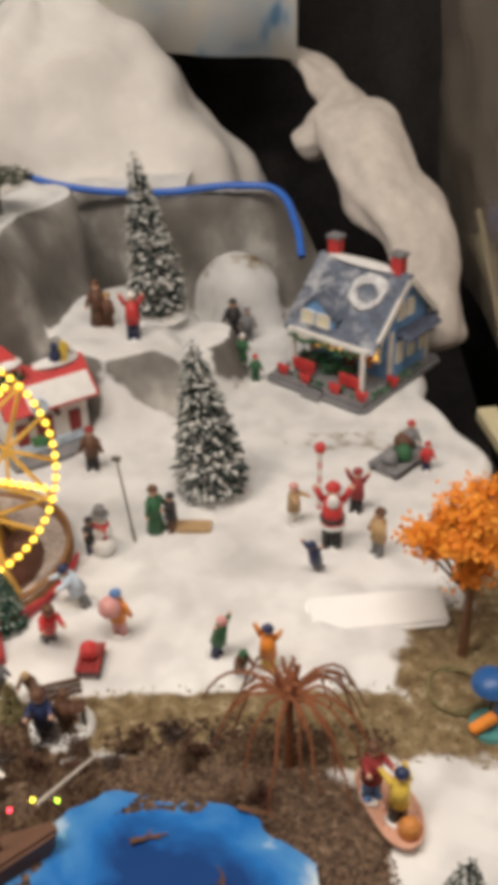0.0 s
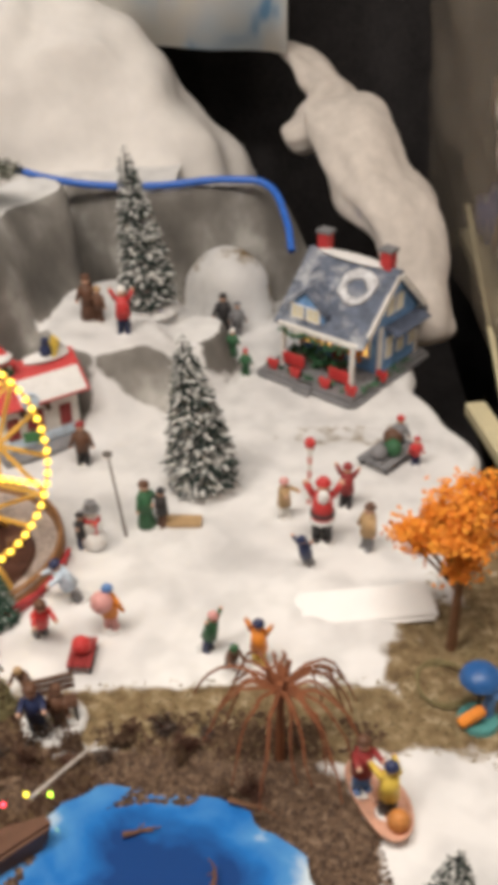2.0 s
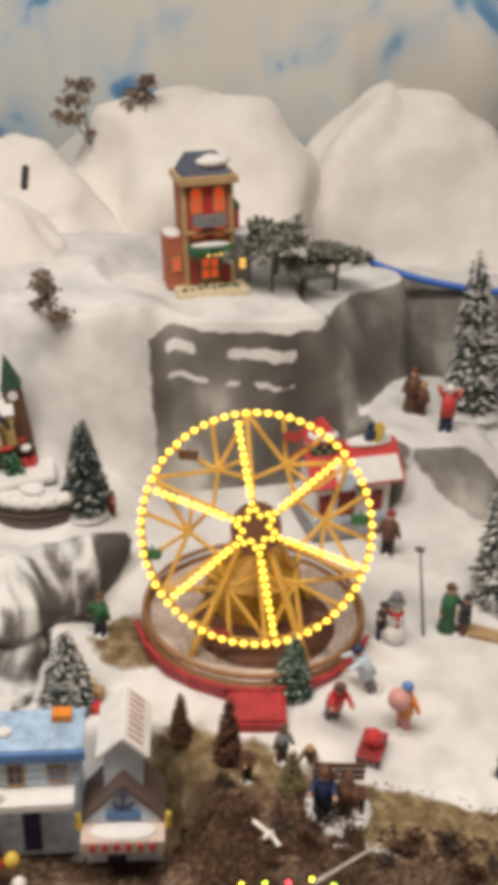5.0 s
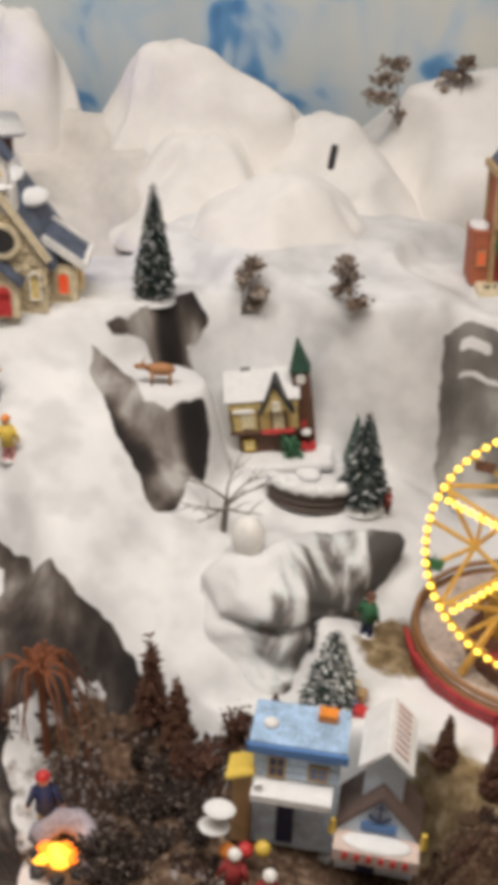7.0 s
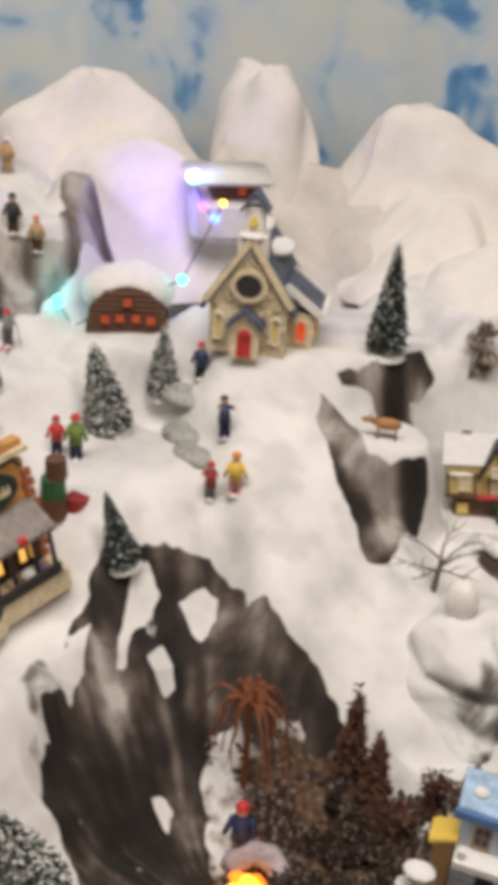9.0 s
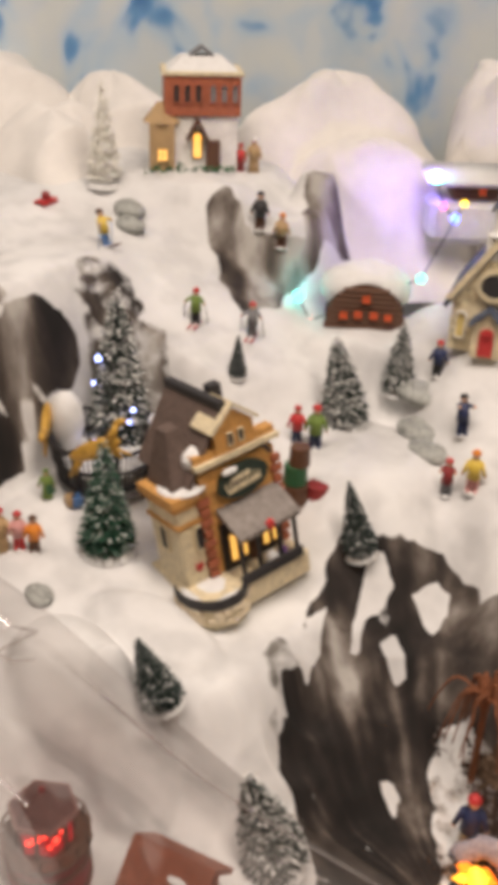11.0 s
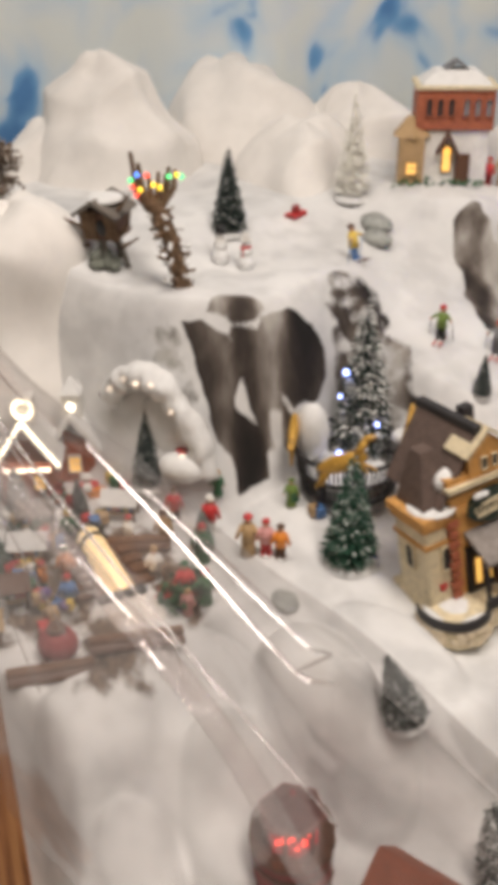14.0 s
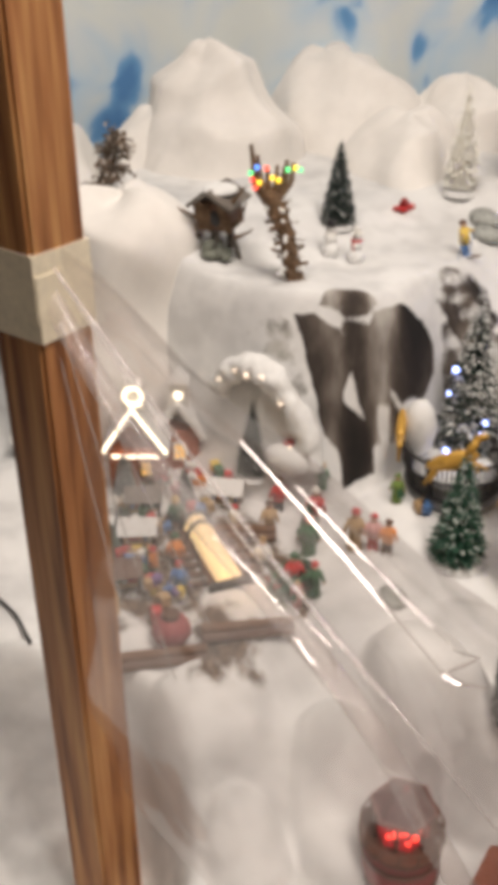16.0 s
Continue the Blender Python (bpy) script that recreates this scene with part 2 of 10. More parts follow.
def box(bm, c, s, rot=(0, 0, 0), taper=1.0):
    v = bmesh.ops.create_cube(bm, size=1, matrix=pose(*c, *rot) @ Matrix.Diagonal((*s, 1)))["verts"]
    if taper != 1.0:
        m = pose(*c, *rot)
        inv = m.inverted()
        for p in v:
            q = inv @ p.co
            if q.z > 0:
                p.co = m @ Vector((q.x * taper, q.y * taper, q.z))
    return v


def rod(bm, a, b, r0, r1=None, n=6):
    a, b = Vector(a), Vector(b)
    d = b - a
    m = Matrix.Translation((a + b) / 2) @ d.to_track_quat("Z", "Y").to_matrix().to_4x4()
    return bmesh.ops.create_cone(bm, cap_ends=True, segments=n, radius1=r0, radius2=r0 if r1 is None else r1, depth=d.length, matrix=m)["verts"]


def ball(bm, c, s, n=10):
    s = (s, s, s) if isinstance(s, float) else s
    return bmesh.ops.create_uvsphere(bm, u_segments=n, v_segments=max(5, n * 2 // 3), radius=1, matrix=Matrix.Translation(c) @ Matrix.Diagonal((*s, 1)))["verts"]


def prism(bm, w, d, z0, h, x0=0.0, y0=0.0, along="y"):
    """A gable: a triangle over the width w, drawn out over the depth d."""
    pts = []
    for s in (-1, 1):
        for u, v in ((-w / 2, 0), (w / 2, 0), (0, h)):
            pts.append(bm.verts.new((x0 + u, y0 + s * d / 2, z0 + v) if along == "y" else (x0 + s * d / 2, y0 + u, z0 + v)))
    f = [(0, 1, 2), (5, 4, 3), (0, 3, 4, 1), (1, 4, 5, 2), (2, 5, 3, 0)]
    for q in f:
        bm.faces.new([pts[i] for i in q])
    bmesh.ops.recalc_face_normals(bm, faces=bm.faces[:])


def gable_roof(bm, w, d, z0, h, t=0.004, over=0.008, x0=0.0, y0=0.0, along="y"):
    """Two pitched slabs that meet at the ridge."""
    half = w / 2 + over
    run = math.hypot(half, h * half / (w / 2))
    ang = math.degrees(math.atan2(h, w / 2))
    for s in (-1, 1):
        cx, cz = s * half / 2, z0 + h - (h * half / (w / 2)) / 2 + t / 2
        if along == "y":
            box(bm, (x0 + cx, y0, cz), (run, d + 2 * over, t), (0, s * ang, 0))
        else:
            box(bm, (x0, y0 + cx, cz), (d + 2 * over, run, t), (-s * ang, 0, 0))


def soften(bm, w=0.001, seg=1):
    bmesh.ops.bevel(bm, geom=bm.edges[:], offset=w, segments=seg, affect="EDGES", clamp_overlap=True)


def smooth(ob):
    for p in ob.data.polygons:
        p.use_smooth = True
    return ob


def waves(X, Y, scale, seed, terms=9):
    """Smooth noise in about -1 to 1, from crossing waves."""
    r = np.random.RandomState(seed)
    out = np.zeros_like(X, dtype=float)
    for _ in range(terms):
        a, k, p = r.uniform(0, 6.283), scale * r.uniform(0.5, 1.7), r.uniform(0, 6.283)
        out += np.sin((X * np.cos(a) + Y * np.sin(a)) * k + p)
    return out / terms ** 0.5 / 1.4


def zone(X, Y, cx, cy, rx, ry, rot=0.0, ragged=0.0, seed=1):
    """Distance from a centre, 1 on the rim of an ellipse, with a ragged rim."""
    c, s = math.cos(radians(rot)), math.sin(radians(rot))
    u, v = (X - cx) * c + (Y - cy) * s, -(X - cx) * s + (Y - cy) * c
    r = np.sqrt((u / rx) ** 2 + (v / ry) ** 2)
    return r + ragged * (0.7 * waves(X, Y, 34, seed) + 1.1 * waves(X, Y, 14, seed + 50)) if ragged else r


def sm(a, b, v):
    t = np.clip((v - a) / (b - a), 0, 1)
    return t * t * (3 - 2 * t)


def inside(r, w):
    return 1 - sm(1 - w, 1 + w, r)


def heights(X, Y):
    """Height of the display's ground."""
    X, Y = np.asarray(X, float), np.asarray(Y, float)
    H = 0.0085 * waves(X, Y, 15, 3) + 0.0040 * waves(X, Y, 34, 6) + 0.0012 * waves(X, Y, 80, 4)

    def level(r, z, w):
        nonlocal H
        m = inside(r, w)
        H = H * (1 - m) + z * m

    rough = 0.005 * waves(X, Y, 26, 7) + 0.002 * waves(X, Y, 60, 5)
    # foreshore, harbour and the pit at the foot of the black rock
    level(zone(X, Y, -0.50, 0.40, 0.30, 0.285, 0, 0.03, 2), -0.085 + rough, 0.15)
    level(zone(X, Y, -0.66, 0.48, 0.12, 0.13, 0, 0.04, 2), -0.125 + rough, 0.3)
    level(zone(X, Y, -0.78, 0.05, 0.26, 0.42, 0, 0.05, 6), -0.09 + rough, 0.25)
    # ground rising behind, left of the wheel
    level(zone(X, Y, -0.72, 1.02, 0.22, 0.14, 0, 0.06, 7), 0.05 + rough, 0.35)
    level(zone(X, Y, -0.63, 0.845, 0.085, 0.10, 0, 0.06, 8), 0.035 + rough, 0.65)
    # white bank behind the yellow house, and the slope of the mountain foot
    level(zone(X, Y, -0.76, 1.28, 0.36, 0.20, 28, 0.03, 9), 0.265 + rough, 0.30)
    # red shop's cliff
    level(zone(X, Y, -0.52, 1.37, 0.18, 0.19, 0, 0.04, 10), 0.236 + rough, 0.09)
    level(zone(X, Y, -0.36, 1.46, 0.08, 0.14, 0, 0.05, 10), 0.215 + rough, 0.16)
    # grey wall behind the small plateau, the plateau, and the snow dome
    level(zone(X, Y, -0.16, 1.80, 0.38, 0.20, 0, 0.03, 11), 0.19 + rough, 0.09)
    level(zone(X, Y, -0.215, 1.36, 0.125, 0.165, 0, 0.06, 12), 0.092 + rough, 0.34)
    level(zone(X, Y, -0.10, 1.36, 0.05, 0.06, 0, 0.06, 12), 0.07 + rough, 0.3)
    dome = zone(X, Y, -0.066, 1.545, 0.080, 0.055)
    H = np.maximum(H, 0.12 * np.sqrt(np.clip(1 - dome ** 2, 0, 1)) * sm(0, 0.2, 1 - dome) + 0.0)
    # store shelf, left of the black rock, sloping up to the foot of the ski hill
    shelf = np.clip(0.03 + 0.22 * (-0.97 - X), 0.025, 0.11)
    level(zone(X, Y, -1.10, 0.38, 0.27, 0.24, 0, 0.03, 13), shelf + rough, 0.14)
    level(zone(X, Y, -1.30, 0.02, 0.30, 0.28, 0, 0.03, 13), 0.05 + rough, 0.2)
    # sledding run from the church down to the harbour
    s = (X + 0.58) * -0.91 + (Y - 0.67) * 0.41
    across = (X + 0.58) * 0.41 + (Y - 0.67) * 0.91
    run = np.clip(-0.06 + 0.62 * s, -0.06, 0.235)
    level(np.maximum(np.abs(across - 0.03) / (0.10 + 0.06 * s), np.abs(s - 0.24) / 0.30) + 0.04 * waves(X, Y, 22, 14), run + rough, 0.28)
    # middle terrace between the store and the chalet, ski hill, upper terrace
    level(zone(X, Y, -1.06, 0.68, 0.17, 0.13, 0, 0.04, 15), 0.125 + rough, 0.5)
    hill = np.clip(0.125 + 0.53 * (-1.10 - X), 0.12, 0.335)
    level(zone(X, Y, -1.46, 0.70, 0.33, 0.25, 0, 0.03, 16), hill + rough, 0.13)
    level(zone(X, Y, -1.68, 0.36, 0.385, 0.29, 0, 0.03, 17), 0.315 + 0.03 * sm(-1.45, -1.6, X) + rough, 0.12)
    # church and chalet terraces, deer's ledge
    level(zone(X, Y, -1.19, 0.84, 0.12, 0.09, 20, 0.04, 18), 0.20 + rough, 0.25)
    level(zone(X, Y, -1.02, 0.98, 0.19, 0.12, 35, 0.04, 19), 0.232 + rough, 0.16)
    level(zone(X, Y, -0.815, 0.925, 0.065, 0.05, 0, 0.05, 20), 0.165 + rough, 0.35)
    level(zone(X, Y, -0.68, 1.165, 0.125, 0.085, 10, 0.03, 9), 0.25 + rough, 0.25)
    # rocky knoll under the two climbers, below the hall
    level(zone(X, Y, -1.42, 0.82, 0.10, 0.10, 0, 0.05, 21), 0.33 + rough, 0.25)
    level(zone(X, Y, -1.58, 0.76, 0.17, 0.15, 0, 0.04, 22), 0.365 + rough, 0.18)
    level(zone(X, Y, -1.392, 0.868, 0.035, 0.035, 0, 0.06, 22), 0.372 + rough, 0.4)
    # the black rock falls from shelf and run into the pit
    cut = zone(X, Y, -0.60, 0.45, 0.20, 0.20, 0, 0.04, 23)
    flute = 0.016 * np.abs(waves(X, Y, 60, 24)) * np.exp(-((cut - 1.0) / 0.35) ** 2)
    level(cut, -0.125 + rough, 0.42)
    H = H - flute
    level(zone(X, Y, -0.42, 0.515, 0.13, 0.125, 0, 0.03, 27), -0.105 + rough, 0.2)
    level(zone(X, Y, -0.39, 0.635, 0.10, 0.085, 15, 0.03, 28), -0.10 + rough, 0.2)
    level(zone(X, Y, -0.78, 0.13, 0.14, 0.22, -15, 0.04, 25), -0.10 + rough, 0.3)
    level(zone(X, Y, -0.88, -0.28, 0.24, 0.22, 0, 0.04, 26), -0.12 + rough, 0.3)
    level(zone(X, Y, -0.965, -0.155, 0.12, 0.10, 0, 0.05, 29), -0.19 + rough, 0.35)
    H = H + 0.016 * waves(X, Y, 24, 90) * inside(zone(X, Y, -1.02, -0.22, 0.30, 0.24), 0.35)
    # plump folds of fleece behind the film
    for cx, cy, rx, ry, rot, up in ((-0.955, 0.235, 0.075, 0.06, 30, 0.050), (-0.90, 0.115, 0.085, 0.055, -20, 0.040), (-0.99, 0.005, 0.06, 0.075, 10, 0.030), (-0.89, 0.015, 0.05, 0.05, 0, 0.028),
                                    (-1.08, -0.175, 0.07, 0.06, 0, 0.035), (-0.875, 0.265, 0.06, 0.05, 0, 0.028), (-0.96, 0.335, 0.10, 0.05, 25, 0.022)):
        d = zone(X, Y, cx, cy, rx, ry, rot, 0.05, 91)
        H = H + up * np.clip(1 - d * d, 0, 1) ** 0.7 * sm(0, 0.3, 1.02 - d)
    return H


def ground(x, y):
    return float(heights(np.array([x]), np.array([y]))[0])


def right_edge(y):
    return 0.305 + 0.012 * math.sin(y * 23) + 0.004 * math.sin(y * 61) - 0.22 * max(0.0, y - 0.95)


def in_display(x, y):
    """The table's plan: its front runs round the visitor, its right side slants back."""
    front = y > 0.40 if x > -0.3 else (y > 0.40 + 1.0 * (x + 0.3) if x > -0.62 else True)
    if x > -0.66 and y < 0.10:
        front = False
    if y > 1.635 and x > -0.15:
        return False
    return front and x < right_edge(y) + 0.006


def build_ground():
    # a finer grid where the steep faces stand
    xs = np.concatenate([np.arange(-2.15, -1.36, 0.0055), np.arange(-1.36, -1.22, 0.0022), np.arange(-1.22, -0.97, 0.0055), np.arange(-0.97, -0.622, 0.0028), np.arange(-0.62, 0.345, 0.0055)])
    ys = np.concatenate([np.arange(-0.75, 0.22, 0.0055), np.arange(0.22, 0.70, 0.0028), np.arange(0.70, 1.14, 0.0055), np.arange(1.14, 1.26, 0.0014), np.arange(1.26, 1.95, 0.0055)])
    X, Y = np.meshgrid(xs, ys)
    Z = heights(X, Y)
    gy, gx = np.gradient(Z, ys, xs)
    steep = sm(0.22, 0.55, np.hypot(gx, gy))
    tall = sm(0.18, 0.5, np.hypot(gx, gy))

    def mask(*zones):
        out = np.zeros_like(X)
        for cx, cy, rx, ry, rot, w in zones:
            out = np.maximum(out, inside(zone(X, Y, cx, cy, rx, ry, rot, 0.06, 30), w))
        return out

    around = np.arctan2(Y - 0.45, X + 0.60)
    comb = waves(around, zone(X, Y, -0.60, 0.45, 0.20, 0.20) * 0.07, 44, 67) + 0.6 * waves(around, zone(X, Y, -0.60, 0.45, 0.20, 0.20) * 0.10, 95, 68)

    def patch(corners, w=0.007, ragged=0.006, seed=60, brushed=0.0):
        """1 inside a painted outline, with a slightly uneven rim."""
        best, odd = np.full_like(X, 9.0), np.zeros(X.shape, bool)
        for (x0, y0), (x1, y1) in zip(corners, corners[1:] + corners[:1]):
            dx, dy = x1 - x0, y1 - y0
            t = np.clip(((X - x0) * dx + (Y - y0) * dy) / (dx * dx + dy * dy), 0, 1)
            best = np.minimum(best, np.hypot(X - x0 - t * dx, Y - y0 - t * dy))
            if dy:
                odd ^= ((Y < y0) != (Y < y1)) & (X < x0 + (Y - y0) * dx / dy)
        d = np.where(odd, best, -best) + ragged * (waves(X, Y, 55, seed) + 0.6 * waves(X, Y, 130, seed + 1)) + brushed * comb
        return sm(-w, w, d)

    # black rock under the sledding run, with its snow pockets
    crag = patch([(-0.957, 0.593), (-0.935, 0.553), (-0.925, 0.515), (-0.86, 0.462), (-0.855, 0.435), (-0.82, 0.41), (-0.77, 0.39), (-0.635, 0.36), (-0.610, 0.43), (-0.637, 0.475),
                  (-0.742, 0.555), (-0.752, 0.578), (-0.738, 0.605), (-0.71, 0.604), (-0.714, 0.638), (-0.694, 0.65), (-0.66, 0.642), (-0.642, 0.68), (-0.697, 0.69), (-0.75, 0.682), (-0.815, 0.685), (-0.88, 0.682), (-0.917, 0.63)], 0.006, 0.005, 60, 0.0016)
    for spot in ([(-0.914, 0.596), (-0.910, 0.613), (-0.886, 0.611), (-0.877, 0.565), (-0.852, 0.535), (-0.858, 0.527), (-0.894, 0.568)], [(-0.868, 0.628), (-0.866, 0.664), (-0.848, 0.671), (-0.834, 0.655), (-0.828, 0.625)],
                 [(-0.865, 0.464), (-0.897, 0.498), (-0.907, 0.534), (-0.867, 0.492), (-0.853, 0.464)], [(-0.849, 0.567), (-0.848, 0.587), (-0.811, 0.574), (-0.814, 0.561)],
                 [(-0.763, 0.500), (-0.757, 0.517), (-0.740, 0.513), (-0.731, 0.497), (-0.750, 0.498)]):
        crag *= 1 - 0.9 * patch(spot, 0.004, 0.0018, 64, -0.0012)
    crag *= 1 - 0.30 * sm(0.85, 1.35, waves(around, zone(X, Y, -0.60, 0.45, 0.20, 0.20) * 0.16, 46, 49) + 0.35 * waves(X, Y, 90, 50))
    # deer's rock, mound's tip and foot painted dark for shade, knoll, terrace cliff
    deer_rock = patch([(-0.928, 0.899), (-0.878, 0.866), (-0.834, 0.841), (-0.774, 0.819), (-0.746, 0.804), (-0.730, 0.829), (-0.742, 0.892), (-0.750, 0.924), (-0.766, 0.926), (-0.771, 0.906), (-0.784, 0.882), (-0.814, 0.880), (-0.855, 0.902), (-0.896, 0.909)], 0.005, 0.004)
    deer_rock = np.maximum(deer_rock, 0.95 * patch([(-0.919, 0.912), (-0.894, 0.942), (-0.886, 0.995), (-0.872, 1.045), (-0.846, 1.041), (-0.849, 1.023), (-0.873, 0.983), (-0.875, 0.956), (-0.896, 0.916)], 0.005, 0.004))
    tip = 0.8 * patch([(-0.569, 0.85), (-0.548, 0.93), (-0.53, 0.90), (-0.53, 0.821), (-0.514, 0.793), (-0.524, 0.79), (-0.55, 0.822)], 0.008, 0.003) + 0.8 * patch([(-0.612, 0.772), (-0.583, 0.775), (-0.56, 0.788), (-0.59, 0.786)], 0.006, 0.002)
    foot = patch([(-1.412, 0.700), (-1.395, 0.724), (-1.366, 0.741), (-1.352, 0.766), (-1.332, 0.795), (-1.320, 0.819), (-1.312, 0.788), (-1.318, 0.750), (-1.344, 0.716), (-1.379, 0.698)], 0.005, 0.007, 61)
    knoll = patch([(-1.437, 0.70), (-1.437, 0.738), (-1.411, 0.738), (-1.36, 0.735), (-1.334, 0.762), (-1.328, 0.80), (-1.375, 0.835), (-1.40, 0.865), (-1.38, 0.90), (-1.344, 0.905), (-1.313, 0.817), (-1.307, 0.763), (-1.281, 0.724), (-1.292, 0.67), (-1.35, 0.672), (-1.411, 0.685)])
    cliff = patch([(-1.342, 0.240), (-1.332, 0.262), (-1.314, 0.285), (-1.301, 0.301), (-1.291, 0.302), (-1.288, 0.288), (-1.277, 0.308), (-1.264, 0.322), (-1.251, 0.319), (-1.254, 0.276), (-1.273, 0.274), (-1.290, 0.260), (-1.313, 0.253), (-1.326, 0.247)], 0.004, 0.002)
    cliff = np.maximum(cliff, patch([(-1.297, 0.319), (-1.304, 0.331), (-1.310, 0.366), (-1.318, 0.408), (-1.317, 0.430), (-1.304, 0.427), (-1.281, 0.398), (-1.270, 0.362), (-1.276, 0.342), (-1.286, 0.324)], 0.004, 0.002))
    cliff = np.maximum(cliff, patch([(-1.334, 0.414), (-1.343, 0.467), (-1.323, 0.505), (-1.278, 0.514), (-1.233, 0.530), (-1.219, 0.531), (-1.253, 0.506), (-1.305, 0.499), (-1.333, 0.455)], 0.006, 0.003))
    between = patch([(-1.313, 0.291), (-1.299, 0.326), (-1.284, 0.338), (-1.275, 0.350), (-1.269, 0.362), (-1.261, 0.346), (-1.262, 0.318), (-1.279, 0.300), (-1.293, 0.294)], 0.006, 0.003)
    crest = patch([(-1.332, 0.265), (-1.345, 0.292), (-1.322, 0.324), (-1.305, 0.342), (-1.304, 0.321), (-1.311, 0.297)], 0.005, 0.003)
    cliff = np.maximum(cliff, np.maximum(between, 0.92 * crest))
    cliff *= 1 - patch([(-1.275, 0.328), (-1.264, 0.326), (-1.258, 0.340), (-1.270, 0.344)], 0.004, 0.002, 66)
    hilltop = np.maximum(mask((-1.30, 0.49, 0.10, 0.05, 0, 0.2)) * steep * 0.6, mask((-0.865, 0.985, 0.05, 0.03, 0, 0.3)) * steep)
    # streaks that run down the rock: round the pit by bearing, elsewhere by plan alone
    bearing, far = np.arctan2(Y - 0.45, X + 0.60), zone(X, Y, -0.60, 0.45, 0.20, 0.20)
    byp = inside(zone(X, Y, -0.78, 0.56, 0.22, 0.20), 0.2)
    vein = byp * (0.62 * waves(bearing, far * 0.22, 17, 40) + 0.50 * waves(bearing, far * 0.16, 42, 52) + 0.14 * waves(bearing, far * 0.12, 105, 53) + 0.28 * waves(X, Y, 48, 54) - 0.02) + (1 - byp) * waves(X, Y, 85, 41)
    ridge = inside(zone(X, Y, -0.76, 0.66, 0.16, 0.06, -8), 0.5)
    vein = vein * (1 - 0.6 * ridge) + 0.22 * ridge
    vein = vein + 0.9 * inside(zone(X, Y, -1.37, 0.79, 0.12, 0.13), 0.3)
    vein = vein + (0.30 + 0.26 * waves(X * 0.35, Y, 75, 43) + 0.16 * between) * inside(zone(X, Y, -1.29, 0.38, 0.13, 0.16), 0.3) + (0.45 + 0.4 * waves(X, Y, 60, 44)) * inside(zone(X, Y, -0.83, 0.92, 0.13, 0.14), 0.3)
    pale = mask((-0.415, 1.22, 0.19, 0.13, 0, 0.10), (-0.36, 1.46, 0.10, 0.16, 0, 0.2), (-0.17, 1.60, 0.40, 0.05, 0, 0.15), (-0.15, 1.245, 0.075, 0.032, 8, 0.3), (-0.075, 1.36, 0.035, 0.06, 0, 0.3)) * (1 - mask((-0.066, 1.545, 0.080, 0.055, 0, 0.1)))
    ledge = inside(zone(X, Y, -0.48, 1.21, 0.14, 0.11), 0.25)
    rock = 0.85 * np.maximum.reduce([crag, deer_rock, tip, knoll, foot, cliff, hilltop])
    palerock = np.maximum(0.85 * pale * tall, 0.0)
    palerock = np.maximum(palerock, 0.55 * patch([(-0.90, 0.455), (-0.86, 0.462), (-0.855, 0.435), (-0.82, 0.41), (-0.83, 0.40), (-0.88, 0.425)], 0.012, 0.004))
    palerock = np.maximum(palerock, (0.40 + 0.12 * waves(X * 0.3, Y, 80, 45)) * patch([(-1.400, 0.180), (-1.342, 0.236), (-1.298, 0.255), (-1.258, 0.269), (-1.275, 0.244), (-1.330, 0.213)], 0.012, 0.004))
    turf = 0.75 * mask((0.00, 0.70, 0.24, 0.045, 0, 0.3), (0.20, 0.76, 0.075, 0.11, 0, 0.3), (0.25, 0.92, 0.045, 0.12, 0, 0.4), (-0.30, 0.68, 0.12, 0.07, 0, 0.4), (-0.44, 0.84, 0.05, 0.05, 0, 0.5)) + 0.42 * mask((0.13, 1.19, 0.13, 0.035, 0, 0.5), (0.02, 1.60, 0.3, 0.10, 0, 0.3))
    grit = 0.8 * mask((-0.06, 0.56, 0.175, 0.125, 0, 0.15), (-0.27, 0.60, 0.13, 0.10, 0, 0.3)) + 0.72 * mask((-0.45, 0.52, 0.17, 0.14, 0, 0.3), (-0.60, 0.61, 0.09, 0.06, 0, 0.4)) + 0.47 * mask((-0.665, 0.56, 0.09, 0.09, 0, 0.4)) + 0.58 * mask((-1.06, 0.04, 0.09, 0.06, 0, 0.5), (-1.20, 0.0, 0.13, 0.09, 0, 0.5), (-1.15, 0.15, 0.09, 0.04, 0, 0.5), (-1.23, 0.12, 0.07, 0.07, 0, 0.5))
    # blue ice by the fire, spread wider to darken the snow round it
    ice = 0.50 * mask((-0.60, 0.545, 0.065, 0.085, 20, 0.5), (-0.65, 0.58, 0.06, 0.06, 0, 0.5))
    ny, nx = X.shape
    keep = np.array([[in_display(x, y) for x in xs] for y in ys])
    # the fleece ends in a soft turned-down edge
    rim = np.array([right_edge(y) for y in ys])[:, None]
    Z = Z - 0.016 * sm(-0.012, 0.004, X - rim)
    X = np.minimum(X, rim)
    verts = np.column_stack([X.ravel(), Y.ravel(), Z.ravel()])
    faces = [(j * nx + i, j * nx + i + 1, (j + 1) * nx + i + 1, (j + 1) * nx + i)
             for j in range(ny - 1) for i in range(nx - 1) if keep[j, i] and keep[j, i + 1] and keep[j + 1, i] and keep[j + 1, i + 1]]
    used = np.unique(np.array(faces))
    index = np.full(nx * ny, -1)
    index[used] = np.arange(len(used))
    me = bpy.data.meshes.new("ground")
    me.from_pydata(verts[used].tolist(), [], [tuple(int(index[k]) for k in f) for f in faces])
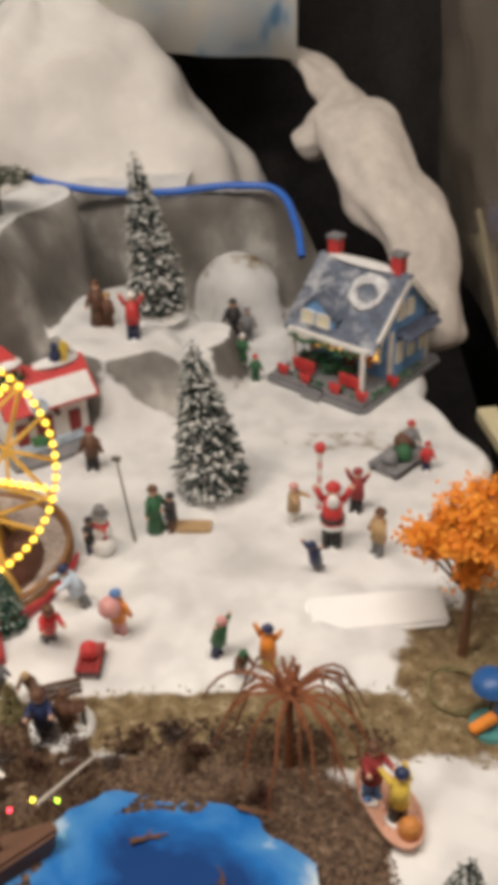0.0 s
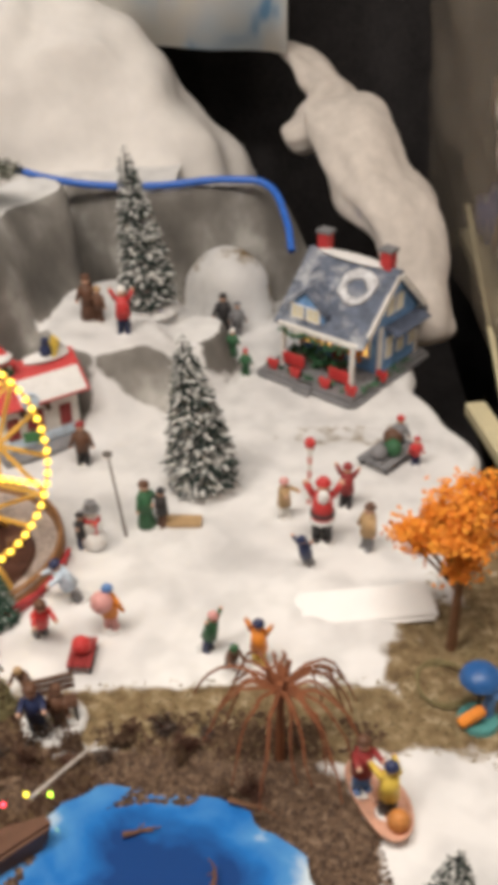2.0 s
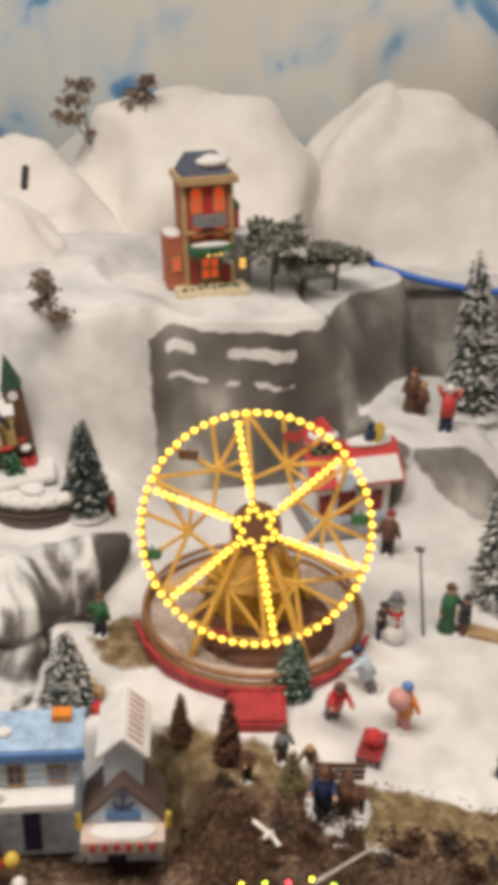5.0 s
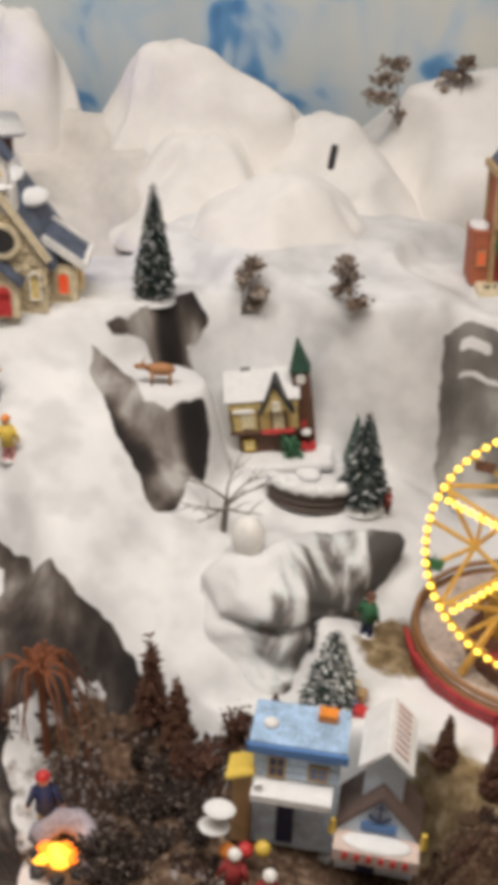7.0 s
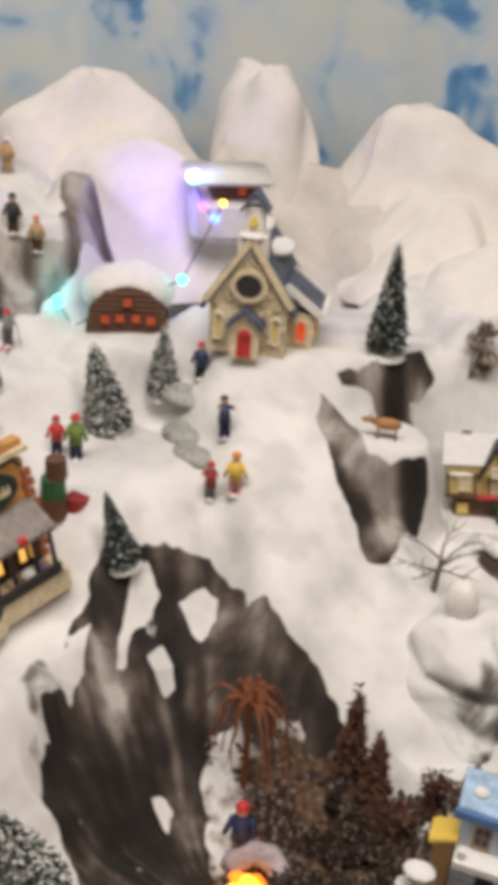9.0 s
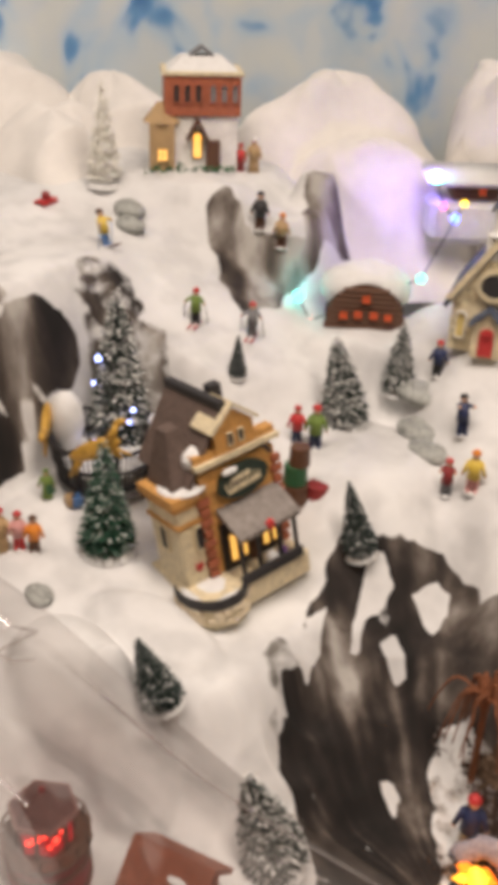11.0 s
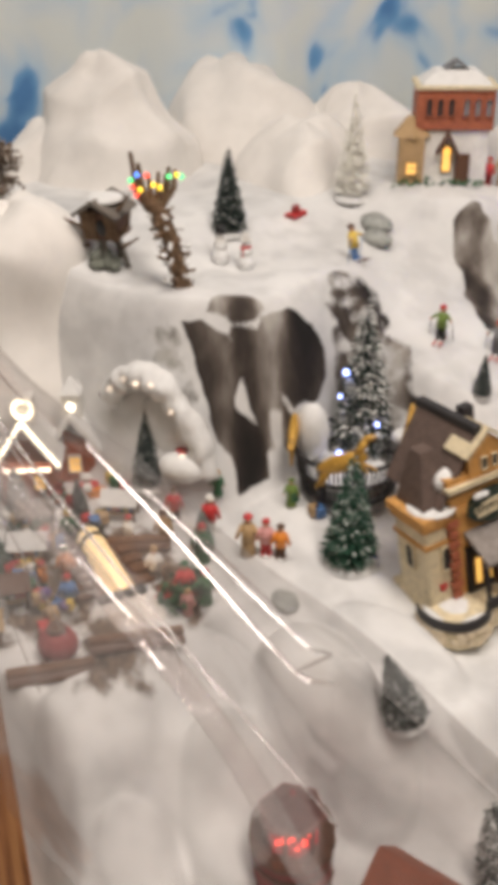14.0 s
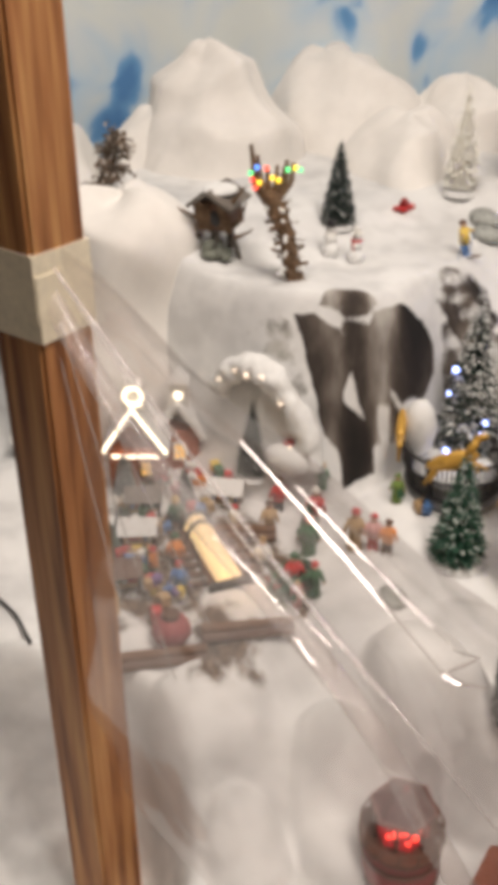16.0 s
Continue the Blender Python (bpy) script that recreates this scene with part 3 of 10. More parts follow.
    for name, w in (("rock", rock), ("palerock", palerock), ("turf", turf), ("grit", grit), ("ice", ice), ("ledge", ledge), ("vein", 0.5 + 0.4 * vein)):
        at = me.attributes.new(name, "FLOAT", "POINT")
        at.data.foreach_set("value", np.clip(w, 0, 1).ravel()[used].astype(np.float32))
    me.materials.append(GROUND)
    smooth(new("ground", me))
    tagged(bpy.data.objects["ground"], "white snow fleece ground with grey painted rock and brown turf", "ground", kind="structure")


build_ground()

# ---- room: floor, walls, ceiling, table ----


def slab(name, c, s, material, label, category, kind="structure", rot=(0, 0, 0)):
    bm = bmesh.new()
    box(bm, c, s, rot)
    return tagged(part(name, bm, material), label, category, kind=kind)


CARPET = mat("dark_carpet", (0.07, 0.065, 0.06), 0.95, vary=0.3, scale=30)
WALLPAINT = mat("shop_wall", (0.55, 0.50, 0.43), 0.8, vary=0.05, scale=4)
slab("floor", (-0.6, 0.3, -0.91), (6.2, 6.2, 0.1), CARPET, "dark shop floor under the display table", "floor")
slab("ceiling", (-0.6, 0.3, 2.05), (6.2, 6.2, 0.1), WALLPAINT, "plain cream shop ceiling", "ceiling")
slab("wall_north", (-0.6, 3.35, 0.57), (6.2, 0.1, 2.86), WALLPAINT, "plain cream shop wall", "wall")
slab("wall_south", (-0.6, -2.75, 0.57), (6.2, 0.1, 2.86), WALLPAINT, "plain cream shop wall", "wall")
slab("wall_west", (-3.65, 0.3, 0.57), (0.1, 6.0, 2.86), WALLPAINT, "plain cream shop wall", "wall")
slab("wall_east", (2.45, 0.3, 0.57), (0.1, 6.0, 2.86), WALLPAINT, "plain cream shop wall", "wall")


def display_table():
    t = thing("display_table", -0.9, 0.6, -0.86, 0, "low table draped in black cloth under the snow village", "table")
    bm = bmesh.new()
    outline = [(0.36, 0.44), (-0.28, 0.44), (-0.58, 0.14), (-0.70, 0.06), (-0.70, -0.80), (-2.3, -0.80), (-2.3, 2.02), (0.36, 2.02)]
    vs = [bm.verts.new((x + 0.9, y - 0.6, 0.63)) for x, y in outline]
    f = bm.faces.new(vs)
    ex = bmesh.ops.extrude_face_region(bm, geom=[f])["geom"]
    for v in ex:
        if isinstance(v, bmesh.types.BMVert):
            v.co.z -= 0.61
    bmesh.ops.recalc_face_normals(bm, faces=bm.faces[:])
    part("black_drape", bm, BLACK, t)


display_table()

# ---- painted sky cloth behind the village ----


def sky_mat():
    m = mat("painted_sky_cloth", (0.66, 0.65, 0.60), 0.9, vary=0.04, scale=5)
    nt = m.node_tree
    b = nt.nodes["Principled BSDF"]
    tc = nt.nodes.new("ShaderNodeTexCoord")
    n = nt.nodes.new("ShaderNodeTexNoise")
    n.inputs["Scale"].default_value, n.inputs["Detail"].default_value, n.inputs["Distortion"].default_value = 7.0, 2.4, 0.5
    nt.links.new(tc.outputs["Object"], n.inputs["Vector"])
    r = nt.nodes.new("ShaderNodeValToRGB")
    r.color_ramp.elements[0].position, r.color_ramp.elements[0].color = 0.28, (0.10, 0.24, 0.46, 1)
    r.color_ramp.elements[1].position, r.color_ramp.elements[1].color = 0.62, (0.76, 0.74, 0.67, 1)
    r.color_ramp.elements.new(0.35).color = (0.18, 0.36, 0.58, 1)
    r.color_ramp.elements.new(0.41).color = (0.56, 0.65, 0.71, 1)
    r.color_ramp.elements.new(0.50).color = (0.70, 0.71, 0.69, 1)
    nt.links.new(n.outputs["Fac"], r.inputs["Fac"])
    # the cloth is washed pale blue along its middle and far length
    sep, along, wash = nt.nodes.new("ShaderNodeSeparateXYZ"), nt.nodes.new("ShaderNodeMapRange"), nt.nodes.new("ShaderNodeMix")
    nt.links.new(tc.outputs["Object"], sep.inputs[0])
    along.inputs["From Min"].default_value, along.inputs["From Max"].default_value = -0.75, -1.25
    along.inputs["To Min"].default_value, along.inputs["To Max"].default_value = 0.0, 0.75
    nt.links.new(sep.outputs["X"], along.inputs["Value"])
    wash.data_type, wash.blend_type = "RGBA", "MULTIPLY"
    wash.inputs["B"].default_value = (0.95, 1.06, 1.17, 1)
    nt.links.new(along.outputs["Result"], wash.inputs["Factor"])
    nt.links.new(r.outputs["Color"], wash.inputs["A"])
    nt.links.new(wash.outputs["Result"], b.inputs["Base Color"])
    return m


SKY = sky_mat()


def sky_cloth():
    bm = bmesh.new()
    cols = []
    for i in range(121):
        u = i / 120
        a = radians(76 + 128 * u)
        rad = 2.0 + 0.05 * math.sin(4 * a)
        x, y = -0.22 + rad * math.cos(a) * 0.98 - 0.22 * (1 - u), 0.08 + rad * math.sin(a) * 0.93
        fold = 0.012 * math.sin(i * 1.1) + 0.01 * math.sin(i * 0.37)
        cols.append([bm.verts.new((x + fold * math.cos(a), y + fold * math.sin(a), z)) for z in ((0.345, 0.6, 0.85, 1.15) if u < 0.14 else (0.0, 0.45, 0.8, 1.15))])
    for a, c in zip(cols, cols[1:]):
        for k in range(3):
            bm.faces.new((a[k], c[k], c[k + 1], a[k + 1]))
    ob = smooth(part("backdrop", bm, SKY))
    sol = ob.modifiers.new("thickness", "SOLIDIFY")
    sol.thickness = 0.003
    return tagged(ob, "hanging sky cloth painted with blue patches and cream cloud", "backdrop", kind="structure")


sky_cloth()


def mountain(x, y, z0, top, rx, ry, turn=0.0, seed=1, power=1.5, lean=(0, 0), label="tall white mountain of soft fleece batting", lumps=0.10, cloth=None):
    """A draped heap of white batting."""
    bm = bmesh.new()
    rings, seg = 40, 120
    pick = random.Random(int(seed * 13))
    folds = [(pick.uniform(0, 6.283), pick.uniform(-1.4, 1.4), pick.uniform(0.18, 0.45), pick.uniform(0.008, 0.022)) for _ in range(4)]
    rows = []
    for j in range(rings + 1):
        u = j / rings
        row = []
        for i in range(seg):
            a = 6.28318 * i / seg
            k = 1 + lumps * (math.sin(2 * a + seed) + 0.7 * math.sin(3 * a + seed * 2.3) + 0.5 * math.sin(7 * a + seed * 1.7 + 3 * u) * u)
            h = (top - z0) * (1 - u ** power) * (1 + 0.10 * math.sin(3 * a + seed) * u * (1 - u) * 2)
            p = Vector((rx * u * k * math.cos(a) + lean[0] * (1 - u), ry * u * k * math.sin(a) + lean[1] * (1 - u), h))
            n = noise.noise(p * 7 + Vector((seed * 3.1, 0, 0)))
            drape, bend = 0.0, 0.9 * noise.noise(p * 4 + Vector((0, seed * 2.3, 0)))
            for at, twist, wide, deep in folds:
                off = (a + bend - at - twist * u + math.pi) % 6.28318 - math.pi
                drape += deep * math.exp(-(off / wide) ** 2) - 0.45 * deep * math.exp(-((off - 1.3 * wide) / (0.6 * wide)) ** 2)
            soft_lump = 0.022 * n + 0.010 * noise.noise(p * 14 + Vector((0, 0, seed))) + 0.030 * (0.22 - abs(noise.noise(p * 6.5 + Vector((seed * 1.9, seed, 0)))))
            p += Vector((math.cos(a), math.sin(a), 0.6)) * (soft_lump + drape * min(1, u * 1.6) * min(1.0, (top - z0) / 0.3)) * min(1, u * 3 + 0.2)
            row.append(bm.verts.new(p) if j else None)
        rows.append(row)
    tip = bm.verts.new((lean[0], lean[1], top - z0))
    for i in range(seg):
        bm.faces.new((tip, rows[1][i], rows[1][(i + 1) % seg]))
    for j in range(1, rings):
        for i in range(seg):
            bm.faces.new((rows[j][i], rows[j + 1][i], rows[j + 1][(i + 1) % seg], rows[j][(i + 1) % seg]))
    ob = smooth(part("snow_mountain", bm, cloth or FLEECE))
    ob.matrix_world = pose(x, y, z0, 0, 0, turn)
    return tagged(ob, label, "mountain", "fleece mountains behind the village")


# back of the village from the black gap round to the post
mountain(-0.37, 1.87, 0.10, 0.445, 0.29, 0.24, 0, 1, 2.2, lean=(-0.05, 0))
mountain(-0.27, 1.86, 0.12, 0.30, 0.18, 0.15, -20, 15, 1.4, lean=(-0.05, 0))
mountain(-0.75, 1.70, 0.15, 0.435, 0.29, 0.22, 0, 2, 3.0, lean=(0.04, 0))
mountain(-1.09, 1.42, 0.16, 0.47, 0.27, 0.16, 38, 3, 1.9, lean=(-0.09, 0))
mountain(-0.94, 1.46, 0.14, 0.38, 0.26, 0.16, 38, 16, 1.8)
mountain(-0.88, 1.27, 0.14, 0.335, 0.24, 0.15, 35, 11, 1.7)
mountain(-1.41, 1.28, 0.20, 0.50, 0.122, 0.11, 0, 4, 3.6, lumps=0.02, label="rounded white knob of fleece batting")
mountain(-1.05, 1.31, 0.20, 0.355, 0.17, 0.11, 40, 5, 2.2)
mountain(-1.585, 1.04, 0.22, 0.49, 0.23, 0.17, 30, 6, 1.7)
mountain(-1.44, 1.01, 0.18, 0.405, 0.24, 0.13, 30, 12, 1.7)
mountain(-1.84, 0.76, 0.28, 0.47, 0.17, 0.15, 0, 7, 2.0)
mountain(-2.02, 0.60, 0.28, 0.50, 0.20, 0.17, 0, 8, 3.2, lean=(0.0, -0.03))
mountain(-1.74, 0.60, 0.30, 0.435, 0.115, 0.11, 0, 9, 3.6)
mountain(-1.93, 0.32, 0.28, 0.535, 0.165, 0.14, 70, 10, 2.0, lumps=0.07)
mountain(-1.97, 0.235, 0.28, 0.43, 0.12, 0.12, 70, 17, 1.8)
mountain(-1.60, 0.09, 0.02, 0.395, 0.15, 0.16, 0, 13, 4.0, lumps=0.06, label="rounded white hump of fleece batting")
mountain(-1.98, 0.04, 0.20, 0.40, 0.20, 0.18, 0, 14, 2.2)


def draped_sheet():
    """Thin batting, its grey partly painted shade, slung between the knob and the next mountain, behind the church."""
    bm = bmesh.new()
    tl, tr, bl, br = Vector((-1.42, 1.22, 0.43)), Vector((-1.10, 1.42, 0.43)), Vector((-1.40, 1.02, 0.16)), Vector((-1.00, 1.18, 0.16))
    rows = []
    for j in range(41):
        v = j / 40
        row = []
        for i in range(61):
            u = i / 60
            p = tl.lerp(tr, u) * (1 - v) + bl.lerp(br, u) * v
            sag = 4 * u * (1 - u)
            p.z -= 0.075 * sag * (1 - v) ** 2
            fold = 0.018 * math.sin(9 * (u + 0.45 * v) + 2.0 * noise.noise(Vector((u * 2, v * 2, 0)))) + 0.010 * math.sin(17 * (u - 0.6 * v) + 1.0)
            p += Vector((0.55, -0.75, 0.35)) * (fold * math.sin(math.pi * min(1, 0.15 + 0.85 * v)) + 0.022 * noise.noise(p * 9))
            row.append(bm.verts.new(p))
        rows.append(row)
    for a, b in zip(rows, rows[1:]):
        for i in range(60):
            bm.faces.new((a[i], a[i + 1], b[i + 1], b[i]))
    ob = smooth(part("batting_sheet", bm, mat("thin_shaded_batting", (0.64, 0.61, 0.57), 1.0, vary=0.08, scale=9, bump=0.12, bscale=110)))
    ob.modifiers.new("thickness", "SOLIDIFY").thickness = 0.006
    tagged(ob, "thin greyish sheet of batting draped between two mountains", "batting")


draped_sheet()


def black_curtain():
    """Black cloth added to fill the dark void behind and beside the right end of the table."""
    bm = bmesh.new()
    rows = []
    for i in range(61):
        u = i / 60
        x, y = (-0.75 + 1.25 * u / 0.6, 2.10) if u < 0.6 else (0.50, 2.10 - (u - 0.6) / 0.4 * 0.55)
        k = 0.012 * math.sin(i * 1.7)
        rows.append([bm.verts.new((x + (k if u >= 0.6 else 0), y + (k if u < 0.6 else 0), z)) for z in (-0.85, 0.2, 1.3)])
    for a, b in zip(rows, rows[1:]):
        for k in range(2):
            bm.faces.new((a[k], b[k], b[k + 1], a[k + 1]))
    ob = smooth(part("curtain", bm, BLACK))
    ob.modifiers.new("thickness", "SOLIDIFY").thickness = 0.003
    tagged(ob, "plain black cloth filling the dark void behind the table's end", "curtain")


black_curtain()

# ---- trees ----
TREES = {}


def tufts(count, height, radius, size, rnd, squash=0.55, droop=-0.25, tiers=7, top=0.02, bulge=1.0):
    """Many small pointed leaf tufts over a cone, as vertices and faces."""
    vs, fs = [], []
    for _ in range(count):
        u = 1 - math.sqrt(rnd.random())
        tier = 0.82 + 0.22 * (1 - (u * tiers) % 1)
        a = rnd.uniform(0, 6.28318)
        r = radius * ((1 - u) ** bulge * tier + top) * min(1.0, 0.80 + u * 2) * rnd.uniform(0.55, 1.0)
        o = Vector((r * math.cos(a), r * math.sin(a), 0.06 * height + u * height * 0.94))
        d = Vector((math.cos(a + rnd.uniform(-0.5, 0.5)), math.sin(a + rnd.uniform(-0.5, 0.5)), droop + rnd.uniform(-0.25, 0.45)))
        L = size * rnd.uniform(0.6, 1.2) * (0.5 + 0.5 * (1 - u))
        side = Vector((-d.y, d.x, 0)).normalized() * L * squash * 0.5
        up = Vector((0, 0, L * 0.22))
        n = len(vs)
        vs += [o - d * L * 0.3, o + d * L * 0.25 + side, o + d * L, o + d * L * 0.25 - side, o + d * L * 0.3 + up]
        fs += [(n, n + 1, n + 4), (n + 1, n + 2, n + 4), (n + 2, n + 3, n + 4), (n + 3, n, n + 4)]
    return vs, fs


def fir(x, y, z, h, r, kind="snowy", turn=0.0, lean=0.0, base=True, label=""):
    """A bottle-brush fir with trunk, foliage and a snowy foot; kinds share their meshes."""
    if kind not in TREES:
        rnd = random.Random(len(TREES) + 5)
        count, size, m = {"snowy": (6200, 0.125, NEEDLES), "dark": (4200, 0.12, DARKNEEDLES), "green": (3200, 0.13, GREENNEEDLES), "white": (1500, 0.12, WHITENEEDLES)}[kind]
        vs, fs = tufts(count, 1.0, 0.17, size * 0.36, rnd, bulge=0.74 if kind == "snowy" else 0.9)
        me = bpy.data.meshes.new("foliage")
        me.from_pydata(vs, [], fs)
        me.materials.append(m)
        bm = bmesh.new()
        rod(bm, (0, 0, 0), (0, 0, 0.95), 0.028, 0.004, 7)
        rod(bm, (0, 0, 0.08), (0, 0, 0.92), 0.11, 0.006, 12)
        tr = bpy.data.meshes.new("trunk")
        bm.to_mesh(tr)
        bm.free()
        tr.materials.append(DARK if kind != "white" else WHITENEEDLES)
        bm = bmesh.new()
        rod(bm, (0, 0, -0.02), (0, 0, 0.03), 0.17, 0.14, 14)
        ft = bpy.data.meshes.new("foot")
        bm.to_mesh(ft)
        bm.free()
        ft.materials.append(SNOWPAINT)
        TREES[kind] = (me, tr, ft)
    me, tr, ft = TREES[kind]
    words = {"snowy": "model fir tree thickly flocked with white snow", "dark": "dark green model fir tree dusted with snow", "green": "small green model fir tree", "white": "glittering white model fir tree"}
    t = thing("fir_tree", x, y, z, turn, label or words[kind], "tree", "fir trees of the village", tilt=lean)
    t.scale = (r / 0.25, r / 0.25, h)
    for n, m in (("foliage", me), ("trunk", tr), ("foot", ft)) if base else (("foliage", me), ("trunk", tr)):
        piece(n, m, t, Matrix())
    return t


def g(x, y, dz=0.0):
    return (x, y, ground(x, y) + dz)


tip(fir(*g(-0.165, 1.385), 0.235, 0.058, "snowy", 10, label="tall model fir flocked with snow on the small plateau"), 6, 175)
tip(fir(*g(-0.067, 1.068), 0.205, 0.062, "snowy", 60, label="broad model fir thickly flocked with snow"), 6, 175)
fir(*g(-0.578, 0.995), 0.125, 0.045, "dark", 30)
fir(*g(-0.625, 1.06), 0.075, 0.02, "green", 30)
fir(*g(-0.468, 0.742), 0.105, 0.042, "snowy", 0)
fir(*g(-0.258, 0.826), 0.075, 0.032, "green", 20, label="bushy green model fir by the ferris wheel")
fir(*g(-0.897, 0.998), 0.15, 0.040, "dark", 80)
for spot, tall, wide, kind, spin, lean in (((-1.105, 0.712), 0.125, 0.045, "snowy", 120, 10), ((-0.925, 0.594), 0.10, 0.030, "dark", 45, 13),
                                           ((-0.875, 0.300), 0.085, 0.034, "dark", 15, 18), ((-0.735, 0.345), 0.12, 0.048, "snowy", 70, 16)):
    tip(fir(*g(*spot), tall, wide, kind, spin), lean, -129)
fir(*g(-1.255, 0.455), 0.215, 0.058, "snowy", 33, label="tall flocked fir standing inside the round bandstand")
fir(*g(-1.095, 0.352), 0.145, 0.048, "green", 90, label="green model fir with frosted tips beside the store")
fir(*g(-1.535, 0.385), 0.12, 0.036, "dark", 0)
fir(*g(-1.565, 0.60), 0.16, 0.042, "white", 0)
fir(*g(-1.10, 0.795), 0.10, 0.032, "snowy", 0, label="gnarled snowy fir hung with lights between church and chalet")
fir(*g(0.148, 0.503), 0.10, 0.035, "snowy", 0)
fir(*g(-1.20, 0.60), 0.06, 0.018, "dark", 0)
tip(fir(*g(-1.325, 0.176), 0.115, 0.030, "dark", 0, label="dark leaning fir under the lit snow arch"), 14, 150)
fir(*g(-1.20, 0.205), 0.06, 0.022, "green", 0)


def twig_curve(bm, p, d, length, r, rnd, depth, sag=0.0, kids=3, bend=0.25):
    """A tapering, forking branch."""
    p, d = Vector(p), Vector(d).normalized()
    steps = 4
    for k in range(steps):
        d = (d + Vector((rnd.uniform(-bend, bend), rnd.uniform(-bend, bend), rnd.uniform(-bend, bend) - sag))).normalized()
        q = p + d * length / steps
        rod(bm, p, q, r * (1 - 0.18 * k), r * (1 - 0.18 * (k + 1)), 5)
        if depth and k:
            for _ in range(kids if k == steps - 1 else 1):
                twig_curve(bm, q, d + Vector((rnd.uniform(-1, 1), rnd.uniform(-1, 1), rnd.uniform(-0.4, 0.7))), length * 0.55, r * 0.5, rnd, depth - 1, sag, kids, bend)
        p = q


def leaf_cloud(centres, count, spread, size, rnd):
    vs, fs = [], []
    for _ in range(count):
        c = rnd.choice(centres)
        o = c + Vector((rnd.gauss(0, spread), rnd.gauss(0, spread), rnd.gauss(0, spread * 0.8)))
        a = Vector((rnd.uniform(-1, 1), rnd.uniform(-1, 1), rnd.uniform(-1, 1))).normalized() * size
        b = a.orthogonal().normalized() * size * rnd.uniform(0.5, 1)
        n = len(vs)
        vs += [o - a, o + b, o + a, o - b]
        fs += [(n, n + 1, n + 2, n + 3)]
    return vs, fs


def pydata(name, vs, fs, material, parent):
    me = bpy.data.meshes.new(name)
    me.from_pydata(vs, [], fs)
    me.materials.append(material)
    ob = new(name, me)
    ob.parent = parent
    return ob


def orange_tree():
    rnd = random.Random(4)
    t = thing("autumn_tree", 0.191, 0.797, ground(0.191, 0.797), 0, "model autumn tree with bright orange foliage on turf", "tree")
    bm = bmesh.new()
    rod(bm, (0, 0, -0.004), (0.002, 0.01, 0.090), 0.0052, 0.0042, 8)
    tips = []
    for k in range(17):
        a = k * 2.4
        end = Vector((-0.010 + 0.035 * math.cos(a) * rnd.uniform(0.3, 1.1), 0.016 + 0.034 * math.sin(a) * rnd.uniform(0.3, 1.1), 0.104 + 0.070 * rnd.random()))
        rod(bm, (0.003, 0.01, 0.065), end, 0.0026, 0.0009, 5)
        tips.append(end)
        for _ in range(3):
            e2 = end + Vector((rnd.uniform(-1, 1), rnd.uniform(-1, 1), rnd.uniform(-0.2, 1))) * 0.018
            rod(bm, end * 0.85 + Vector((0, 0, 0.01)), e2, 0.0012, 0.0005, 4)
            tips.append(e2)
    part("trunk", bm, BARK, t, "thin reddish brown trunk and limbs")
    vs, fs = leaf_cloud(tips, 5200, 0.0062, 0.0030, rnd)
    pydata("crown", vs, fs, ORANGELEAF, t)


orange_tree()


def willow(x, y, h, seed, reach, label, drop=0.9):
    rnd = random.Random(seed)
    t = thing("willow_tree", x, y, ground(x, y), 0, label, "tree", "bare weeping trees")
    bm = bmesh.new()
    rod(bm, (0, 0, -0.004), (0, 0, h * 0.8), 0.0042, 0.0034, 8)
    for k in range(3):
        a = k * 2.1 + seed
        rod(bm, (0, 0, h * 0.6), (0.012 * math.cos(a), 0.012 * math.sin(a), h * 0.95), 0.003, 0.002, 6)
    part("trunk", bm, RUST, t)
    bm = bmesh.new()
    for k in range(26):
        a, R = rnd.uniform(0, 6.283), reach * rnd.uniform(0.45, 1.0)
        prev = Vector((0, 0, h * 0.75))
        low = rnd.uniform(0.0, 0.35)
        for s in range(1, 8):
            u = s / 7
            q = Vector((R * math.cos(a) * u ** 0.8, R * math.sin(a) * u ** 0.8, h * (0.75 + 0.5 * u - (1.25 - low) * u ** 2.2 * drop)))
            q.z = max(q.z, 0.004)
            q += Vector((rnd.uniform(-1, 1), rnd.uniform(-1, 1), 0)) * 0.002
            rod(bm, prev, q, 0.0026 * (1 - 0.6 * u), 0.0024 * (1 - 0.7 * u), 4)
            prev = q
    part("crown", bm, RUST, t, "drooping rust-brown wire branches")


willow(0.027, 0.662, 0.112, 3, 0.085, "bare rust-brown weeping tree on the lake shore")
willow(-0.705, 0.580, 0.150, 8, 0.062, "bare rust-brown weeping tree at the foot of the black rock")


def bare_tree(x, y, z, h, seed, material, label, kids=2, turn=0):
    rnd = random.Random(seed)
    t = thing("bare_tree", x, y, z, turn, label, "tree")
    bm = bmesh.new()
    rod(bm, (0, 0, -0.006), (0.004, 0, h * 0.5), h * 0.045, h * 0.035, 7)
    part("trunk", bm, material, t)
    bm = bmesh.new()
    for k in range(7):
        a = k * 0.9 + seed
        twig_curve(bm, (0.004, 0, h * (0.32 + 0.03 * k)), (math.cos(a), math.sin(a), 0.5), h * 0.5, h * 0.022, rnd, 1, 0.02, kids)
    part("crown", bm, material, t)
    return t


bare_tree(-0.682, 0.855, ground(-0.682, 0.855), 0.088, 4, GREYBARK, "bare grey model tree beside the sledding run")


FROSTLEAF = island_mat("frosted_leaf", (0.16, 0.105, 0.07), (0.48, 0.42, 0.36), 0.70)


